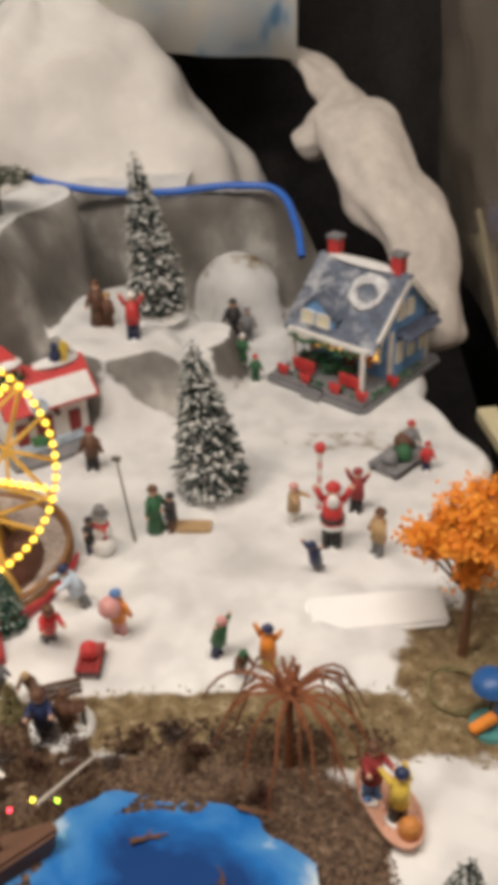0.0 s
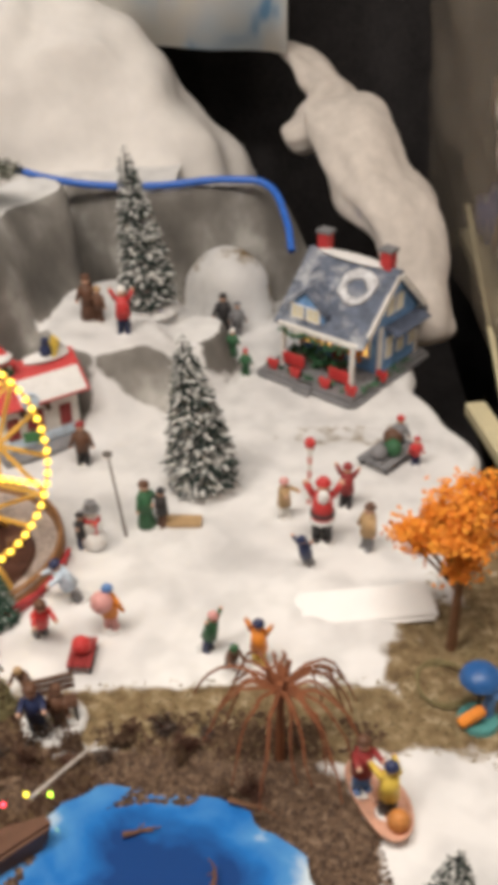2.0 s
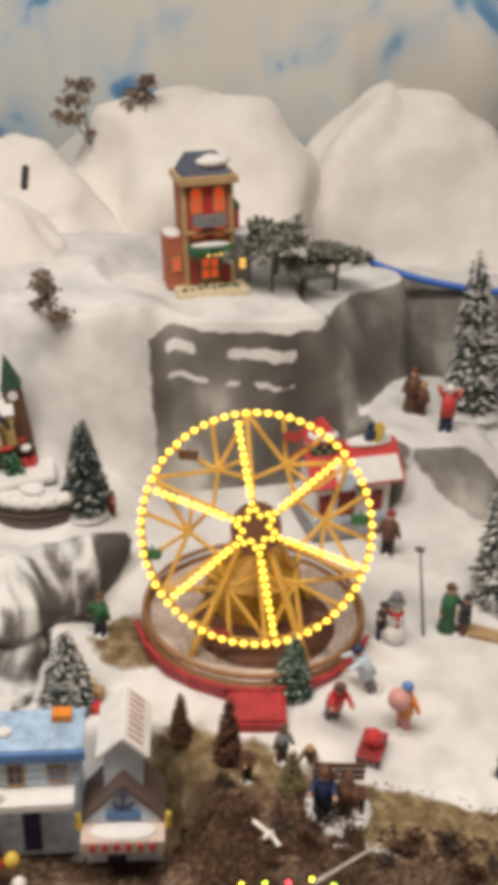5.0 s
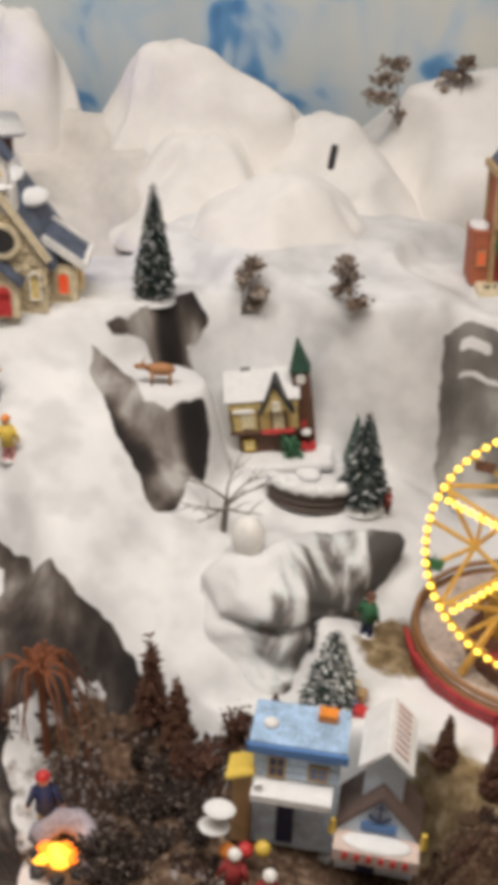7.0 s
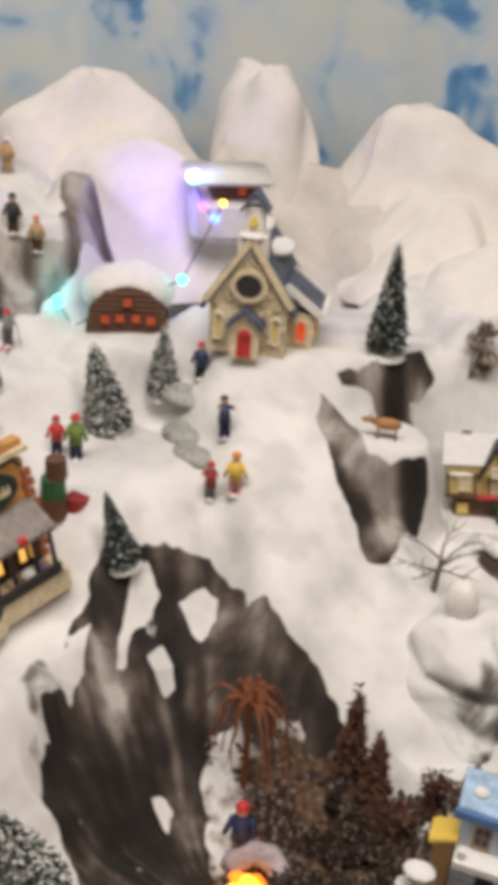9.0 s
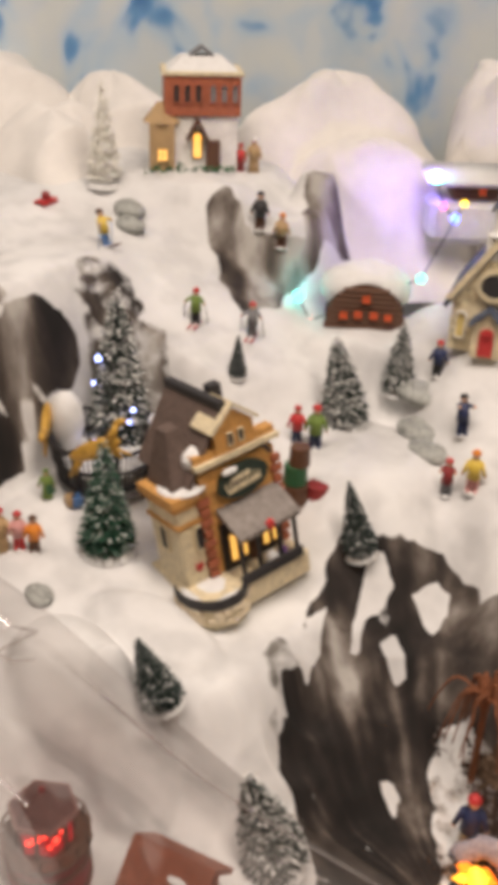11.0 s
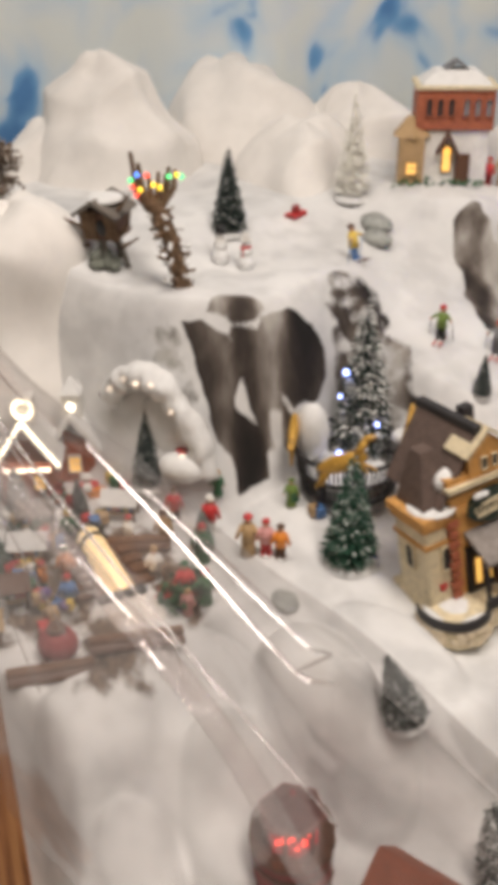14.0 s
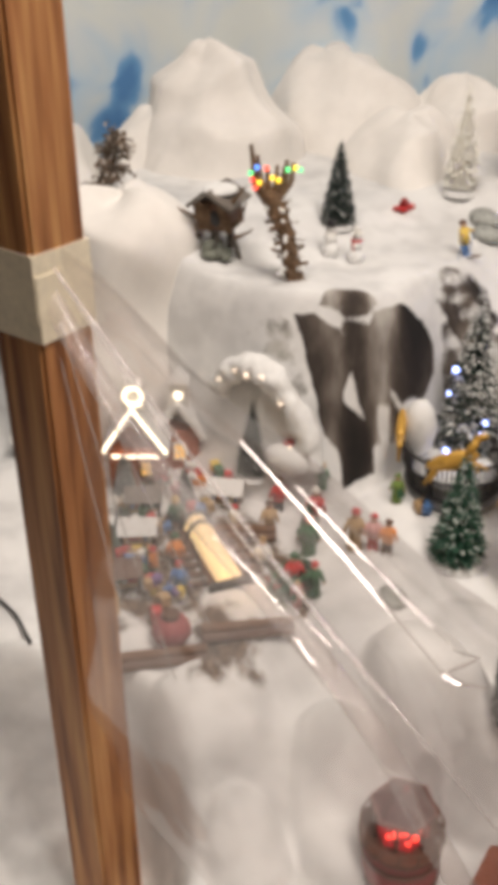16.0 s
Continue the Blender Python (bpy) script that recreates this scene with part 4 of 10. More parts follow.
def twig_bush(x, y, z, h, seed, label="sprig of brown frosted twigs stuck in the snow"):
    rnd = random.Random(seed)
    t = thing("twig_bush", x, y, z, 0, label, "shrub", "frosted twig shrubs")
    bm = bmesh.new()
    clumps = []
    for k in range(4):
        c = Vector((rnd.gauss(0, h * 0.12), rnd.gauss(0, h * 0.12), h * (0.18 + 0.23 * k)))
        rod(bm, (0, 0, -0.004), c, 0.0013, 0.0008, 5)
        clumps += [c + Vector((rnd.gauss(0, h * 0.09), rnd.gauss(0, h * 0.09), rnd.gauss(0, h * 0.03))) for _ in range(5)]
    part("stem", bm, GREYBARK, t)
    vs, fs = leaf_cloud(clumps, 760, h * 0.060, h * 0.040, rnd)
    pydata("foliage", vs, fs, FROSTLEAF, t)


twig_bush(-0.808, 1.066, ground(-0.808, 1.066) + 0.006, 0.072, 1)
twig_bush(-0.670, 1.096, ground(-0.67, 1.096), 0.072, 2)
twig_bush(-0.855, 1.565, 0.365, 0.10, 3)
twig_bush(-0.775, 1.60, 0.385, 0.09, 4)
twig_bush(-0.90, 0.985, ground(-0.90, 0.985), 0.035, 7)
twig_bush(-0.42, 1.57, ground(-0.42, 1.57), 0.05, 6)
twig_bush(-1.70, 0.10, 0.35, 0.11, 5)


RUSTLEAF = mat("rust_foliage", (0.095, 0.042, 0.024), 0.9, vary=0.35, scale=200)
OLIVEFUZZ = mat("olive_foliage", (0.20, 0.17, 0.08), 0.95, vary=0.3, scale=200)


def cone_shrub(x, y, h, seed, label="upright rust-brown cone shrub", wide=0.22, leaf=None):
    rnd = random.Random(seed)
    t = thing("cone_shrub", x, y, ground(x, y), 0, label, "shrub", "brown cone shrubs")
    vs, fs = tufts(520, h, h * wide, h * 0.10, rnd, 0.7, -0.1, 5, 0.18)
    pydata("foliage", vs, fs, leaf or RUSTLEAF, t)
    bm = bmesh.new()
    rod(bm, (0, 0, -0.003), (0, 0, h * 0.9), h * wide * 0.5, h * wide * 0.2, 8)
    part("stem", bm, BROWN, t)


cone_shrub(-0.339, 0.726, 0.060, 1, wide=0.13)
cone_shrub(-0.287, 0.716, 0.078, 2, wide=0.11)
cone_shrub(-0.630, 0.660, 0.115, 3, "tall slim rust-brown cone shrub", 0.09)
cone_shrub(-0.596, 0.660, 0.090, 4, "slim rust-brown cone shrub", 0.13)
cone_shrub(-0.575, 0.635, 0.05, 8, "low dark brown cone shrub")
cone_shrub(-0.505, 0.68, 0.045, 9, "low dark brown cone shrub", 0.3)
cone_shrub(-0.222, 0.706, 0.045, 6, "fuzzy olive green cone shrub", 0.22, OLIVEFUZZ)
cone_shrub(-0.515, 0.715, 0.03, 5)


BANKSCRUB = island_mat("bank_scrub", (0.065, 0.032, 0.019), (0.19, 0.125, 0.07), 0.70, soft=0.4)
FROSTSCRUB = island_mat("frosted_scrub", (0.055, 0.030, 0.020), (0.33, 0.29, 0.28), 0.86, soft=0.15)


def scrub_bush(x, y, h, seed, leaf, label="dense dark brown bush of matted dry scrub", group="harbour scrub bushes", count=900):
    """A dense low bush: short stems under a ragged mass of small leaves."""
    rnd = random.Random(seed)
    t = thing("scrub_bush", x, y, ground(x, y) - 0.002, rnd.uniform(0, 360), label, "shrub", group)
    bm = bmesh.new()
    clumps = []
    for k in range(9):
        a = k * 2.4
        c = Vector((h * 0.42 * math.cos(a) * rnd.uniform(0.2, 1.1), h * 0.42 * math.sin(a) * rnd.uniform(0.2, 1.1), h * rnd.uniform(0.15, 0.8)))
        rod(bm, (0, 0, 0), c, 0.0011, 0.0006, 5)
        clumps += [c, c * 0.6]
    part("stem", bm, BROWN, t)
    vs, fs = leaf_cloud(clumps, count, h * 0.11, h * 0.055, rnd)
    pydata("foliage", vs, fs, leaf, t)


SCRUBLEAF = island_mat("dark_scrub_leaf", (0.034, 0.021, 0.016), (0.24, 0.19, 0.16), 0.84, 0.9, soft=0.2)
REDSCRUB = island_mat("reddish_scrub_leaf", (0.085, 0.034, 0.022), (0.22, 0.13, 0.09), 0.8, 0.9, soft=0.2)
for k, (x, y, h) in enumerate(((-0.606, 0.590, 0.030), (-0.584, 0.620, 0.040), (-0.622, 0.629, 0.028), (-0.554, 0.612, 0.044), (-0.519, 0.590, 0.036), (-0.548, 0.568, 0.038), (-0.540, 0.681, 0.046), (-0.553, 0.650, 0.042), (-0.577, 0.546, 0.034), (-0.500, 0.640, 0.034), (-0.575, 0.590, 0.036), (-0.582, 0.520, 0.050), (-0.556, 0.528, 0.042))):
    scrub_bush(x, y, h, 40 + k, REDSCRUB if k in (6, 7) else SCRUBLEAF)


rnd = random.Random(77)
for k in range(22):
    x, y = -0.33 + 0.0155 * k + rnd.uniform(-0.01, 0.01), rnd.uniform(0.615, 0.690)
    scrub_bush(x, y, rnd.uniform(0.016, 0.028), 60 + k, (REDSCRUB, SCRUBLEAF, BANKSCRUB)[k % 3], "low tuft of dry brown scrub on the bank", "scrub tufts on the bank", 420)


def scatter(name, label, count, region, size, material, seed, flat=0.7, gaps=-9.0, low=-9.0):
    """Loose small pieces strewn over a stretch of ground."""
    rnd = random.Random(seed)
    vs, fs = [], []
    xs, ys = [], []
    while len(xs) < count:
        x, y = region(rnd)
        xs.append(x)
        ys.append(y)
    zs = np.maximum(heights(np.array(xs), np.array(ys)), low)
    bald = waves(np.array(xs), np.array(ys), 45, seed + 70) + 0.6 * waves(np.array(xs), np.array(ys), 110, seed + 80)
    for x, y, z, w in zip(xs, ys, zs, bald):
        if w < gaps:
            continue
        s = size * rnd.uniform(0.5, 1.3)
        a = rnd.uniform(0, 6.28)
        n = len(vs)
        for k in range(4):
            b = a + k * 1.5708 + rnd.uniform(-0.4, 0.4)
            vs.append((x + s * math.cos(b), y + s * math.sin(b), z - 0.001 + s * rnd.uniform(-0.1, 0.5) * flat))
        vs.append((x + rnd.uniform(-0.3, 0.3) * s, y + rnd.uniform(-0.3, 0.3) * s, z + s * flat * rnd.uniform(0.7, 1.6)))
        fs += [(n + k, n + (k + 1) % 4, n + 4) for k in range(4)]
    ob = pydata(name, vs, fs, material, None)
    return tagged(ob, label, name, kind="stuff")


def ring(cx, cy, rx, ry, lo, hi):
    def pick(rnd):
        a, r = rnd.uniform(0, 6.283), rnd.uniform(lo, hi)
        return cx + rx * r * math.cos(a), cy + ry * r * math.sin(a)
    return pick


scatter("gravel", "loose brown gravel round the blue lake", 7200, ring(-0.065, 0.535, 0.145, 0.108, 0.76, 1.25), 0.0026, GRAVEL, 1)
scatter("gravel", "brown crumbs strewn over the rim of the lake", 1900, ring(-0.070, 0.524, 0.116, 0.098, 0.84, 1.03), 0.0030, GRAVEL, 12, 0.6, 0.75, low=0.0105)
scatter("scrub", "matted brown scrub on the bank above the harbour", 4600, ring(-0.245, 0.62, 0.11, 0.080, 0.0, 1.1), 0.0036, BANKSCRUB, 2, 1.1, -0.25)
scatter("scrub", "dark brown scrub between the harbour and the rock", 4200, ring(-0.565, 0.60, 0.095, 0.075, 0.0, 1.1), 0.0036, FROSTSCRUB, 3, 1.3, -0.1)
scatter("scrub", "thin frosted scrub at the foot of the black rock", 1500, ring(-0.67, 0.57, 0.08, 0.08, 0.0, 1.1), 0.0030, FROSTSCRUB, 7, 1.1, 0.2)
scatter("scrub", "dry brown scrub under the weeping tree", 1500, ring(-0.01, 0.685, 0.12, 0.025, 0.0, 1.1), 0.0032, BANKSCRUB, 4, 0.8, -0.4)
scatter("turf", "olive flock turf crumbs on the bank", 2600, ring(0.02, 0.705, 0.22, 0.045, 0.0, 1.1), 0.002, island_mat("olive_flock", (0.15, 0.11, 0.05), (0.30, 0.24, 0.13), 0.5, soft=0.4), 5, 0.7)
scatter("turf", "olive flock turf crumbs round the autumn tree", 1800, ring(0.215, 0.79, 0.07, 0.13, 0.0, 1.05), 0.002, bpy.data.materials["olive_flock"], 6, 0.7)


def lake():
    m = mat("painted_lake", (0.05, 0.2, 0.5), 0.08, coat=0.5)
    nt = m.node_tree
    tc, n = nt.nodes.new("ShaderNodeTexCoord"), nt.nodes.new("ShaderNodeTexNoise")
    ln = nt.nodes.new("ShaderNodeVectorMath")
    ln.operation = "LENGTH"
    mp = nt.nodes.new("ShaderNodeMapping")
    mp.inputs["Scale"].default_value = (8.4, 9.4, 0)
    nt.links.new(tc.outputs["Object"], mp.inputs["Vector"])
    nt.links.new(mp.outputs["Vector"], ln.inputs[0])
    n.inputs["Scale"].default_value, n.inputs["Detail"].default_value, n.inputs["Distortion"].default_value = 14, 5, 0.35
    nt.links.new(tc.outputs["Object"], n.inputs["Vector"])
    ad = nt.nodes.new("ShaderNodeMath")
    ad.operation = "MULTIPLY_ADD"
    nt.links.new(n.outputs["Fac"], ad.inputs[0])
    ad.inputs[1].default_value = 1.9
    nt.links.new(ln.outputs["Value"], ad.inputs[2])
    r = nt.nodes.new("ShaderNodeValToRGB")
    e = r.color_ramp.elements
    e[0].position, e[0].color = 0.62, (0.012, 0.055, 0.21, 1)
    e[1].position, e[1].color = 1.0, (0.55, 0.66, 0.74, 1)
    e.new(0.78).color = (0.02, 0.16, 0.50, 1)
    e.new(0.92).color = (0.08, 0.27, 0.58, 1)
    sc = nt.nodes.new("ShaderNodeMath")
    sc.operation = "MULTIPLY"
    sc.inputs[1].default_value = 0.465
    nt.links.new(ad.outputs[0], sc.inputs[0])
    nt.links.new(sc.outputs[0], r.inputs["Fac"])
    nt.links.new(r.outputs["Color"], nt.nodes["Principled BSDF"].inputs["Base Color"])
    bm = bmesh.new()
    vs = []
    for i in range(72):
        a = 6.28318 * i / 72
        k = 1 + 0.05 * math.sin(3 * a + 1) + 0.04 * math.sin(7 * a) + 0.02 * math.sin(13 * a + 2) + 0.015 * math.sin(23 * a)
        vs.append(bm.verts.new((0.116 * k * math.cos(a), 0.098 * k * math.sin(a), 0)))
    bm.faces.new(vs)
    bmesh.ops.extrude_face_region(bm, geom=bm.faces[:])
    for v in bm.verts[:72]:
        v.co.z = -0.012
    bmesh.ops.recalc_face_normals(bm, faces=bm.faces[:])
    ob = part("water", bm, m)
    ob.location = (-0.070, 0.524, 0.010)
    tagged(ob, "small glossy lake painted blue with pale shallows", "lake", kind="structure")


lake()

# ---- buildings ----


def window(parent, x, y, z, w, h, pane, trim, face=0.0, arch=False, bars=True):
    """A framed pane on a wall; face turns it from the front (0) to the side (90)."""
    fr = bmesh.new()
    t = min(w, h) * 0.13
    outline = [(-w / 2, -h / 2), (w / 2, -h / 2), (w / 2, h / 2)]
    outline += [(w / 2 * math.cos(radians(22.5 * k)), h / 2 + w / 2 * math.sin(radians(22.5 * k))) for k in range(1, 8)] if arch else []
    outline.append((-w / 2, h / 2))
    loops = []
    for px, pz in outline:
        sx, sz = (1 if px > 0.0001 else -1 if px < -0.0001 else 0), (1 if pz > 0 else -1)
        loops.append([fr.verts.new((px + e * sx * t / 2, d, pz + e * sz * t / 2)) for e, d in ((1, 0.0007), (1, -0.0027), (-1, -0.0027), (-1, 0.0007))])
    for p, q in zip(loops, loops[1:] + loops[:1]):
        for k in range(4):
            fr.faces.new((p[k], q[k], q[(k + 1) % 4], p[(k + 1) % 4]))
    bmesh.ops.recalc_face_normals(fr, faces=fr.faces[:])
    win = part("window", fr, trim, parent)
    win.matrix_basis = pose(x, y, z, 0, 0, face)
    if bars:
        for s in ((t * 0.6, 0.0024, h), (w, 0.0022, t * 0.6)):
            gb = bmesh.new()
            box(gb, (0, -0.0008, 0), s)
            part("glazing_bar", gb, trim, win)
    bm = bmesh.new()
    box(bm, (0, 0, 0), (w, 0.0022, h))
    if arch:
        v = bmesh.ops.create_cone(bm, cap_ends=True, segments=16, radius1=w / 2, radius2=w / 2, depth=0.0022, matrix=pose(0, 0, h / 2, 90, 0, 0))
    part("pane", bm, pane, win)
    return win


def solid(name, parent, material, *boxes, label="", bev=0.0008):
    """One part out of boxes (centre, size)."""
    bm = bmesh.new()
    for c, s in boxes:
        box(bm, c, s)
    if bev:
        soften(bm, bev)
    return part(name, bm, material, parent, label)


def each(name, parent, material, *boxes, label="", bev=0.0006):
    """A part for each box."""
    for b in boxes:
        solid(name, parent, material, b, label=label, bev=bev)


def snow_lump(parent, c, s, seed=1, name="snow_cap"):
    bm = bmesh.new()
    ball(bm, c, s, 14)
    for v in bm.verts:
        v.co += Vector((1, 1, 0.5)) * 0.12 * min(s) * noise.noise(v.co * 120 + Vector((seed, 0, 0)))
    return smooth(part(name, bm, SNOWPAINT, parent, "lump of white painted snow"))


def bow(parent, x, y, z, s=0.006):
    bm = bmesh.new()
    for k in (-1, 1):
        box(bm, (x + k * s * 0.5, y, z), (s * 0.9, s * 0.5, s * 0.8), (0, 25 * k, 0), 0.7)
        box(bm, (x + k * s * 0.3, y, z - s * 0.7), (s * 0.4, s * 0.4, s * 0.8), (0, -15 * k, 0))
    return part("bow", bm, RED, parent, "red ribbon bow")


def garland(parent, pts, r=0.004, seed=1, material=None):
    rnd = random.Random(seed)
    cs = []
    for a, b in zip(pts, pts[1:]):
        for k in range(8):
            cs.append(Vector(a).lerp(Vector(b), k / 8))
    vs, fs = leaf_cloud(cs, 40 * len(pts), r * 0.5, r * 0.5, rnd)
    return pydata("garland", vs, fs, material or GREEN, parent)


def frosted_slate():
    """Blue-grey slate with thin brushed snow in uneven patches."""
    m = mat("frosted_slate", (0.115, 0.14, 0.195), 0.7, vary=0.5, scale=70, bump=0.6, bscale=260)
    nt = m.node_tree
    tc, n, r, mix = nt.nodes.new("ShaderNodeTexCoord"), nt.nodes.new("ShaderNodeTexNoise"), nt.nodes.new("ShaderNodeMapRange"), nt.nodes.new("ShaderNodeMix")
    nt.links.new(tc.outputs["Object"], n.inputs["Vector"])
    n.inputs["Scale"].default_value, n.inputs["Detail"].default_value, n.inputs["Roughness"].default_value = 26, 6, 0.68
    r.inputs["From Min"].default_value, r.inputs["From Max"].default_value, r.inputs["To Max"].default_value = 0.50, 0.66, 0.75
    nt.links.new(n.outputs["Fac"], r.inputs["Value"])
    mix.data_type = "RGBA"
    b = nt.nodes["Principled BSDF"].inputs["Base Color"]
    old = b.links[0].from_socket
    nt.links.new(r.outputs["Result"], mix.inputs["Factor"])
    nt.links.new(old, mix.inputs["A"])
    mix.inputs["B"].default_value = (0.62, 0.64, 0.67, 1)
    nt.links.new(mix.outputs["Result"], b)
    return m


FROSTSLATE = frosted_slate()


HOUSEBLUE = mat("sky_blue_boards", (0.17, 0.36, 0.66), 0.5, vary=0.25, scale=70)


def blue_house():
    t = thing("blue_house", 0.116, 1.385, ground(0.11, 1.37) - 0.004, -37, "blue clapboard model house with snowy slate roof and red chimneys", "house")
    t.scale = (1.02, 1.06, 1.04)
    bm = bmesh.new()
    box(bm, (0, -0.005, 0.008), (0.168, 0.196, 0.016))
    soften(bm, 0.006, 2)
    part("base_plate", bm, GREY, t, "grey stone-painted base with snow")
    W, D, E, Rg = 0.132, 0.125, 0.088, 0.155
    bm = bmesh.new()
    box(bm, (0, 0.028, 0.05), (W, D - 0.035, 0.075))
    prism(bm, D, W, E, Rg - E, 0, 0.01, "x")
    part("wall_block", bm, HOUSEBLUE, t)
    each("clapboard", t, HOUSEBLUE, *[((0, 0.028, 0.02 + k * 0.0085), (W + 0.0016, D - 0.0334, 0.0016)) for k in range(9)], bev=0)
    bm = bmesh.new()
    gable_roof(bm, D + 0.02, W, E - 0.006, Rg - E + 0.008, 0.005, 0.008, 0, 0.01, "x")
    part("roof", bm, FROSTSLATE, t, "blue-grey slate roof with patches of snow")
    bm = bmesh.new()
    loops = []
    for k in range(40):
        a = k * 6.283 / 40
        c = Vector((0.026 + 0.022 * math.cos(a), -0.020 + 0.014 * math.sin(a), 0.135 + 0.014 * math.sin(a)))
        out = Vector((math.cos(a), 0.7 * math.sin(a), 0.7 * math.sin(a)))
        fat = 0.007 + 0.005 * noise.noise(Vector((k * 0.37, 0.5, 2)))
        loops.append([bm.verts.new(c + out * fat * math.cos(e) + Vector((0, -0.7, 0.7)) * 0.0026 * math.sin(e)) for e in [6.283 * q / 8 for q in range(8)]])
    for p, q in zip(loops, loops[1:] + loops[:1]):
        for e in range(8):
            bm.faces.new((p[e], p[(e + 1) % 8], q[(e + 1) % 8], q[e]))
    bmesh.ops.recalc_face_normals(bm, faces=bm.faces[:])
    smooth(part("snow_ring", bm, mat("thin_snow", (0.60, 0.61, 0.63), 0.8, vary=0.5, scale=90, bump=0.5, bscale=300), t, "ring of thin snow on the roof"))
    snow_lump(t, (0.0, 0.010, 0.160), (0.060, 0.012, 0.004), 3)
    # front dormer
    bm = bmesh.new()
    prism(bm, 0.058, 0.034, 0.104, 0.024, -0.026, -0.044)
    box(bm, (-0.026, -0.044, 0.094), (0.058, 0.034, 0.022))
    part("dormer", bm, HOUSEBLUE, t)
    bm = bmesh.new()
    gable_roof(bm, 0.060, 0.038, 0.104, 0.026, 0.004, 0.004, -0.026, -0.042)
    part("dormer_roof", bm, FROSTSLATE, t)
    for x in (-0.039, -0.013):
        window(t, x, -0.0622, 0.099, 0.020, 0.017, PALEPANE, WHITE)
    # white barge boards on the gable
    for s in (-1, 1):
        bm = bmesh.new()
        box(bm, (W / 2 + 0.008, 0.01 + s * 0.036, 0.121), (0.004, 0.092, 0.008), (-s * 44, 0, 0))
        part("barge_board", bm, WHITE, t, "white painted gable trim")
    # gable windows and side porch roof
    for yy, zz, hh in ((0.002, 0.052, 0.030), (0.030, 0.052, 0.030), (0.060, 0.050, 0.030), (0.000, 0.112, 0.022), (0.022, 0.112, 0.022)):
        window(t, W / 2 + 0.001, yy, zz, 0.014, hh, PALEPANE, WHITE, 90)
    bm = bmesh.new()
    box(bm, (W / 2 + 0.008, 0.035, 0.079), (0.028, 0.085, 0.004), (0, 22, 0))
    part("side_awning", bm, SLATE, t)
    each("corner_board", t, WHITE, ((W / 2, -0.017, 0.05), (0.006, 0.006, 0.076)), ((-W / 2, -0.017, 0.05), (0.006, 0.006, 0.076)), ((W / 2, 0.073, 0.05), (0.006, 0.006, 0.076)))
    # porch
    for x in (-0.058, 0.058):
        solid("porch_post", t, WHITE, ((x, -0.070, 0.045), (0.006, 0.006, 0.062)))
    solid("porch_beam", t, WHITE, ((0, -0.070, 0.078), (0.132, 0.007, 0.007)))
    each("porch_rail", t, RED, ((-0.038, -0.072, 0.030), (0.036, 0.004, 0.016)), ((0.039, -0.072, 0.030), (0.034, 0.004, 0.016)), label="red garlanded porch rail")
    garland(t, ((-0.058, -0.074, 0.074), (-0.038, -0.075, 0.066), (-0.018, -0.074, 0.074), (0.02, -0.075, 0.066), (0.058, -0.074, 0.074)), 0.005, 2)
    garland(t, ((-0.07, -0.085, 0.02), (0.07, -0.085, 0.02)), 0.006, 3)
    garland(t, ((0.078, -0.07, 0.02), (0.078, 0.05, 0.02)), 0.006, 4)
    solid("door", t, DKRED, ((0.0, -0.0195, 0.045), (0.020, 0.003, 0.05)))
    window(t, -0.038, -0.0195, 0.052, 0.026, 0.026, LITPANE, WHITE)
    window(t, 0.038, -0.0195, 0.052, 0.026, 0.026, LITPANE, WHITE)
    garland(t, ((-0.05, -0.03, 0.05), (0.0, -0.032, 0.058), (0.045, -0.03, 0.05)), 0.012, 9, ORANGE)
    garland(t, ((-0.05, -0.05, 0.03), (0.03, -0.05, 0.03)), 0.012, 10)
    bm = bmesh.new()
    rnd = random.Random(3)
    for k in range(7):
        ball(bm, (-0.055 + k * 0.012, -0.066, 0.068 - 0.004 * (k % 2)), 0.0022, 6)
    part("porch_lights", bm, LITPANE, t, "row of small lit yellow bulbs")
    for x, y in ((-0.06, -0.09), (-0.02, -0.092), (0.03, -0.092), (0.07, -0.088), (0.08, -0.03)):
        bow(t, x, y, 0.028, 0.010)
    for x, y in ((-0.055, 0.018), (0.052, 0.012)):
        ch = solid("chimney", t, RED, ((x, y, 0.165), (0.017, 0.015, 0.034)), label="square red brick chimney")
        bm = bmesh.new()
        box(bm, (x, y, 0.184), (0.021, 0.019, 0.004))
        part("chimney_cap", bm, GREY, ch)
    for x in (0.03, 0.045):
        solid("step", t, GREY, ((0.0, -0.098 - (x - 0.03) * 0.3, 0.012 - (x - 0.03) * 0.3), (0.03, 0.012, 0.008)))


blue_house()


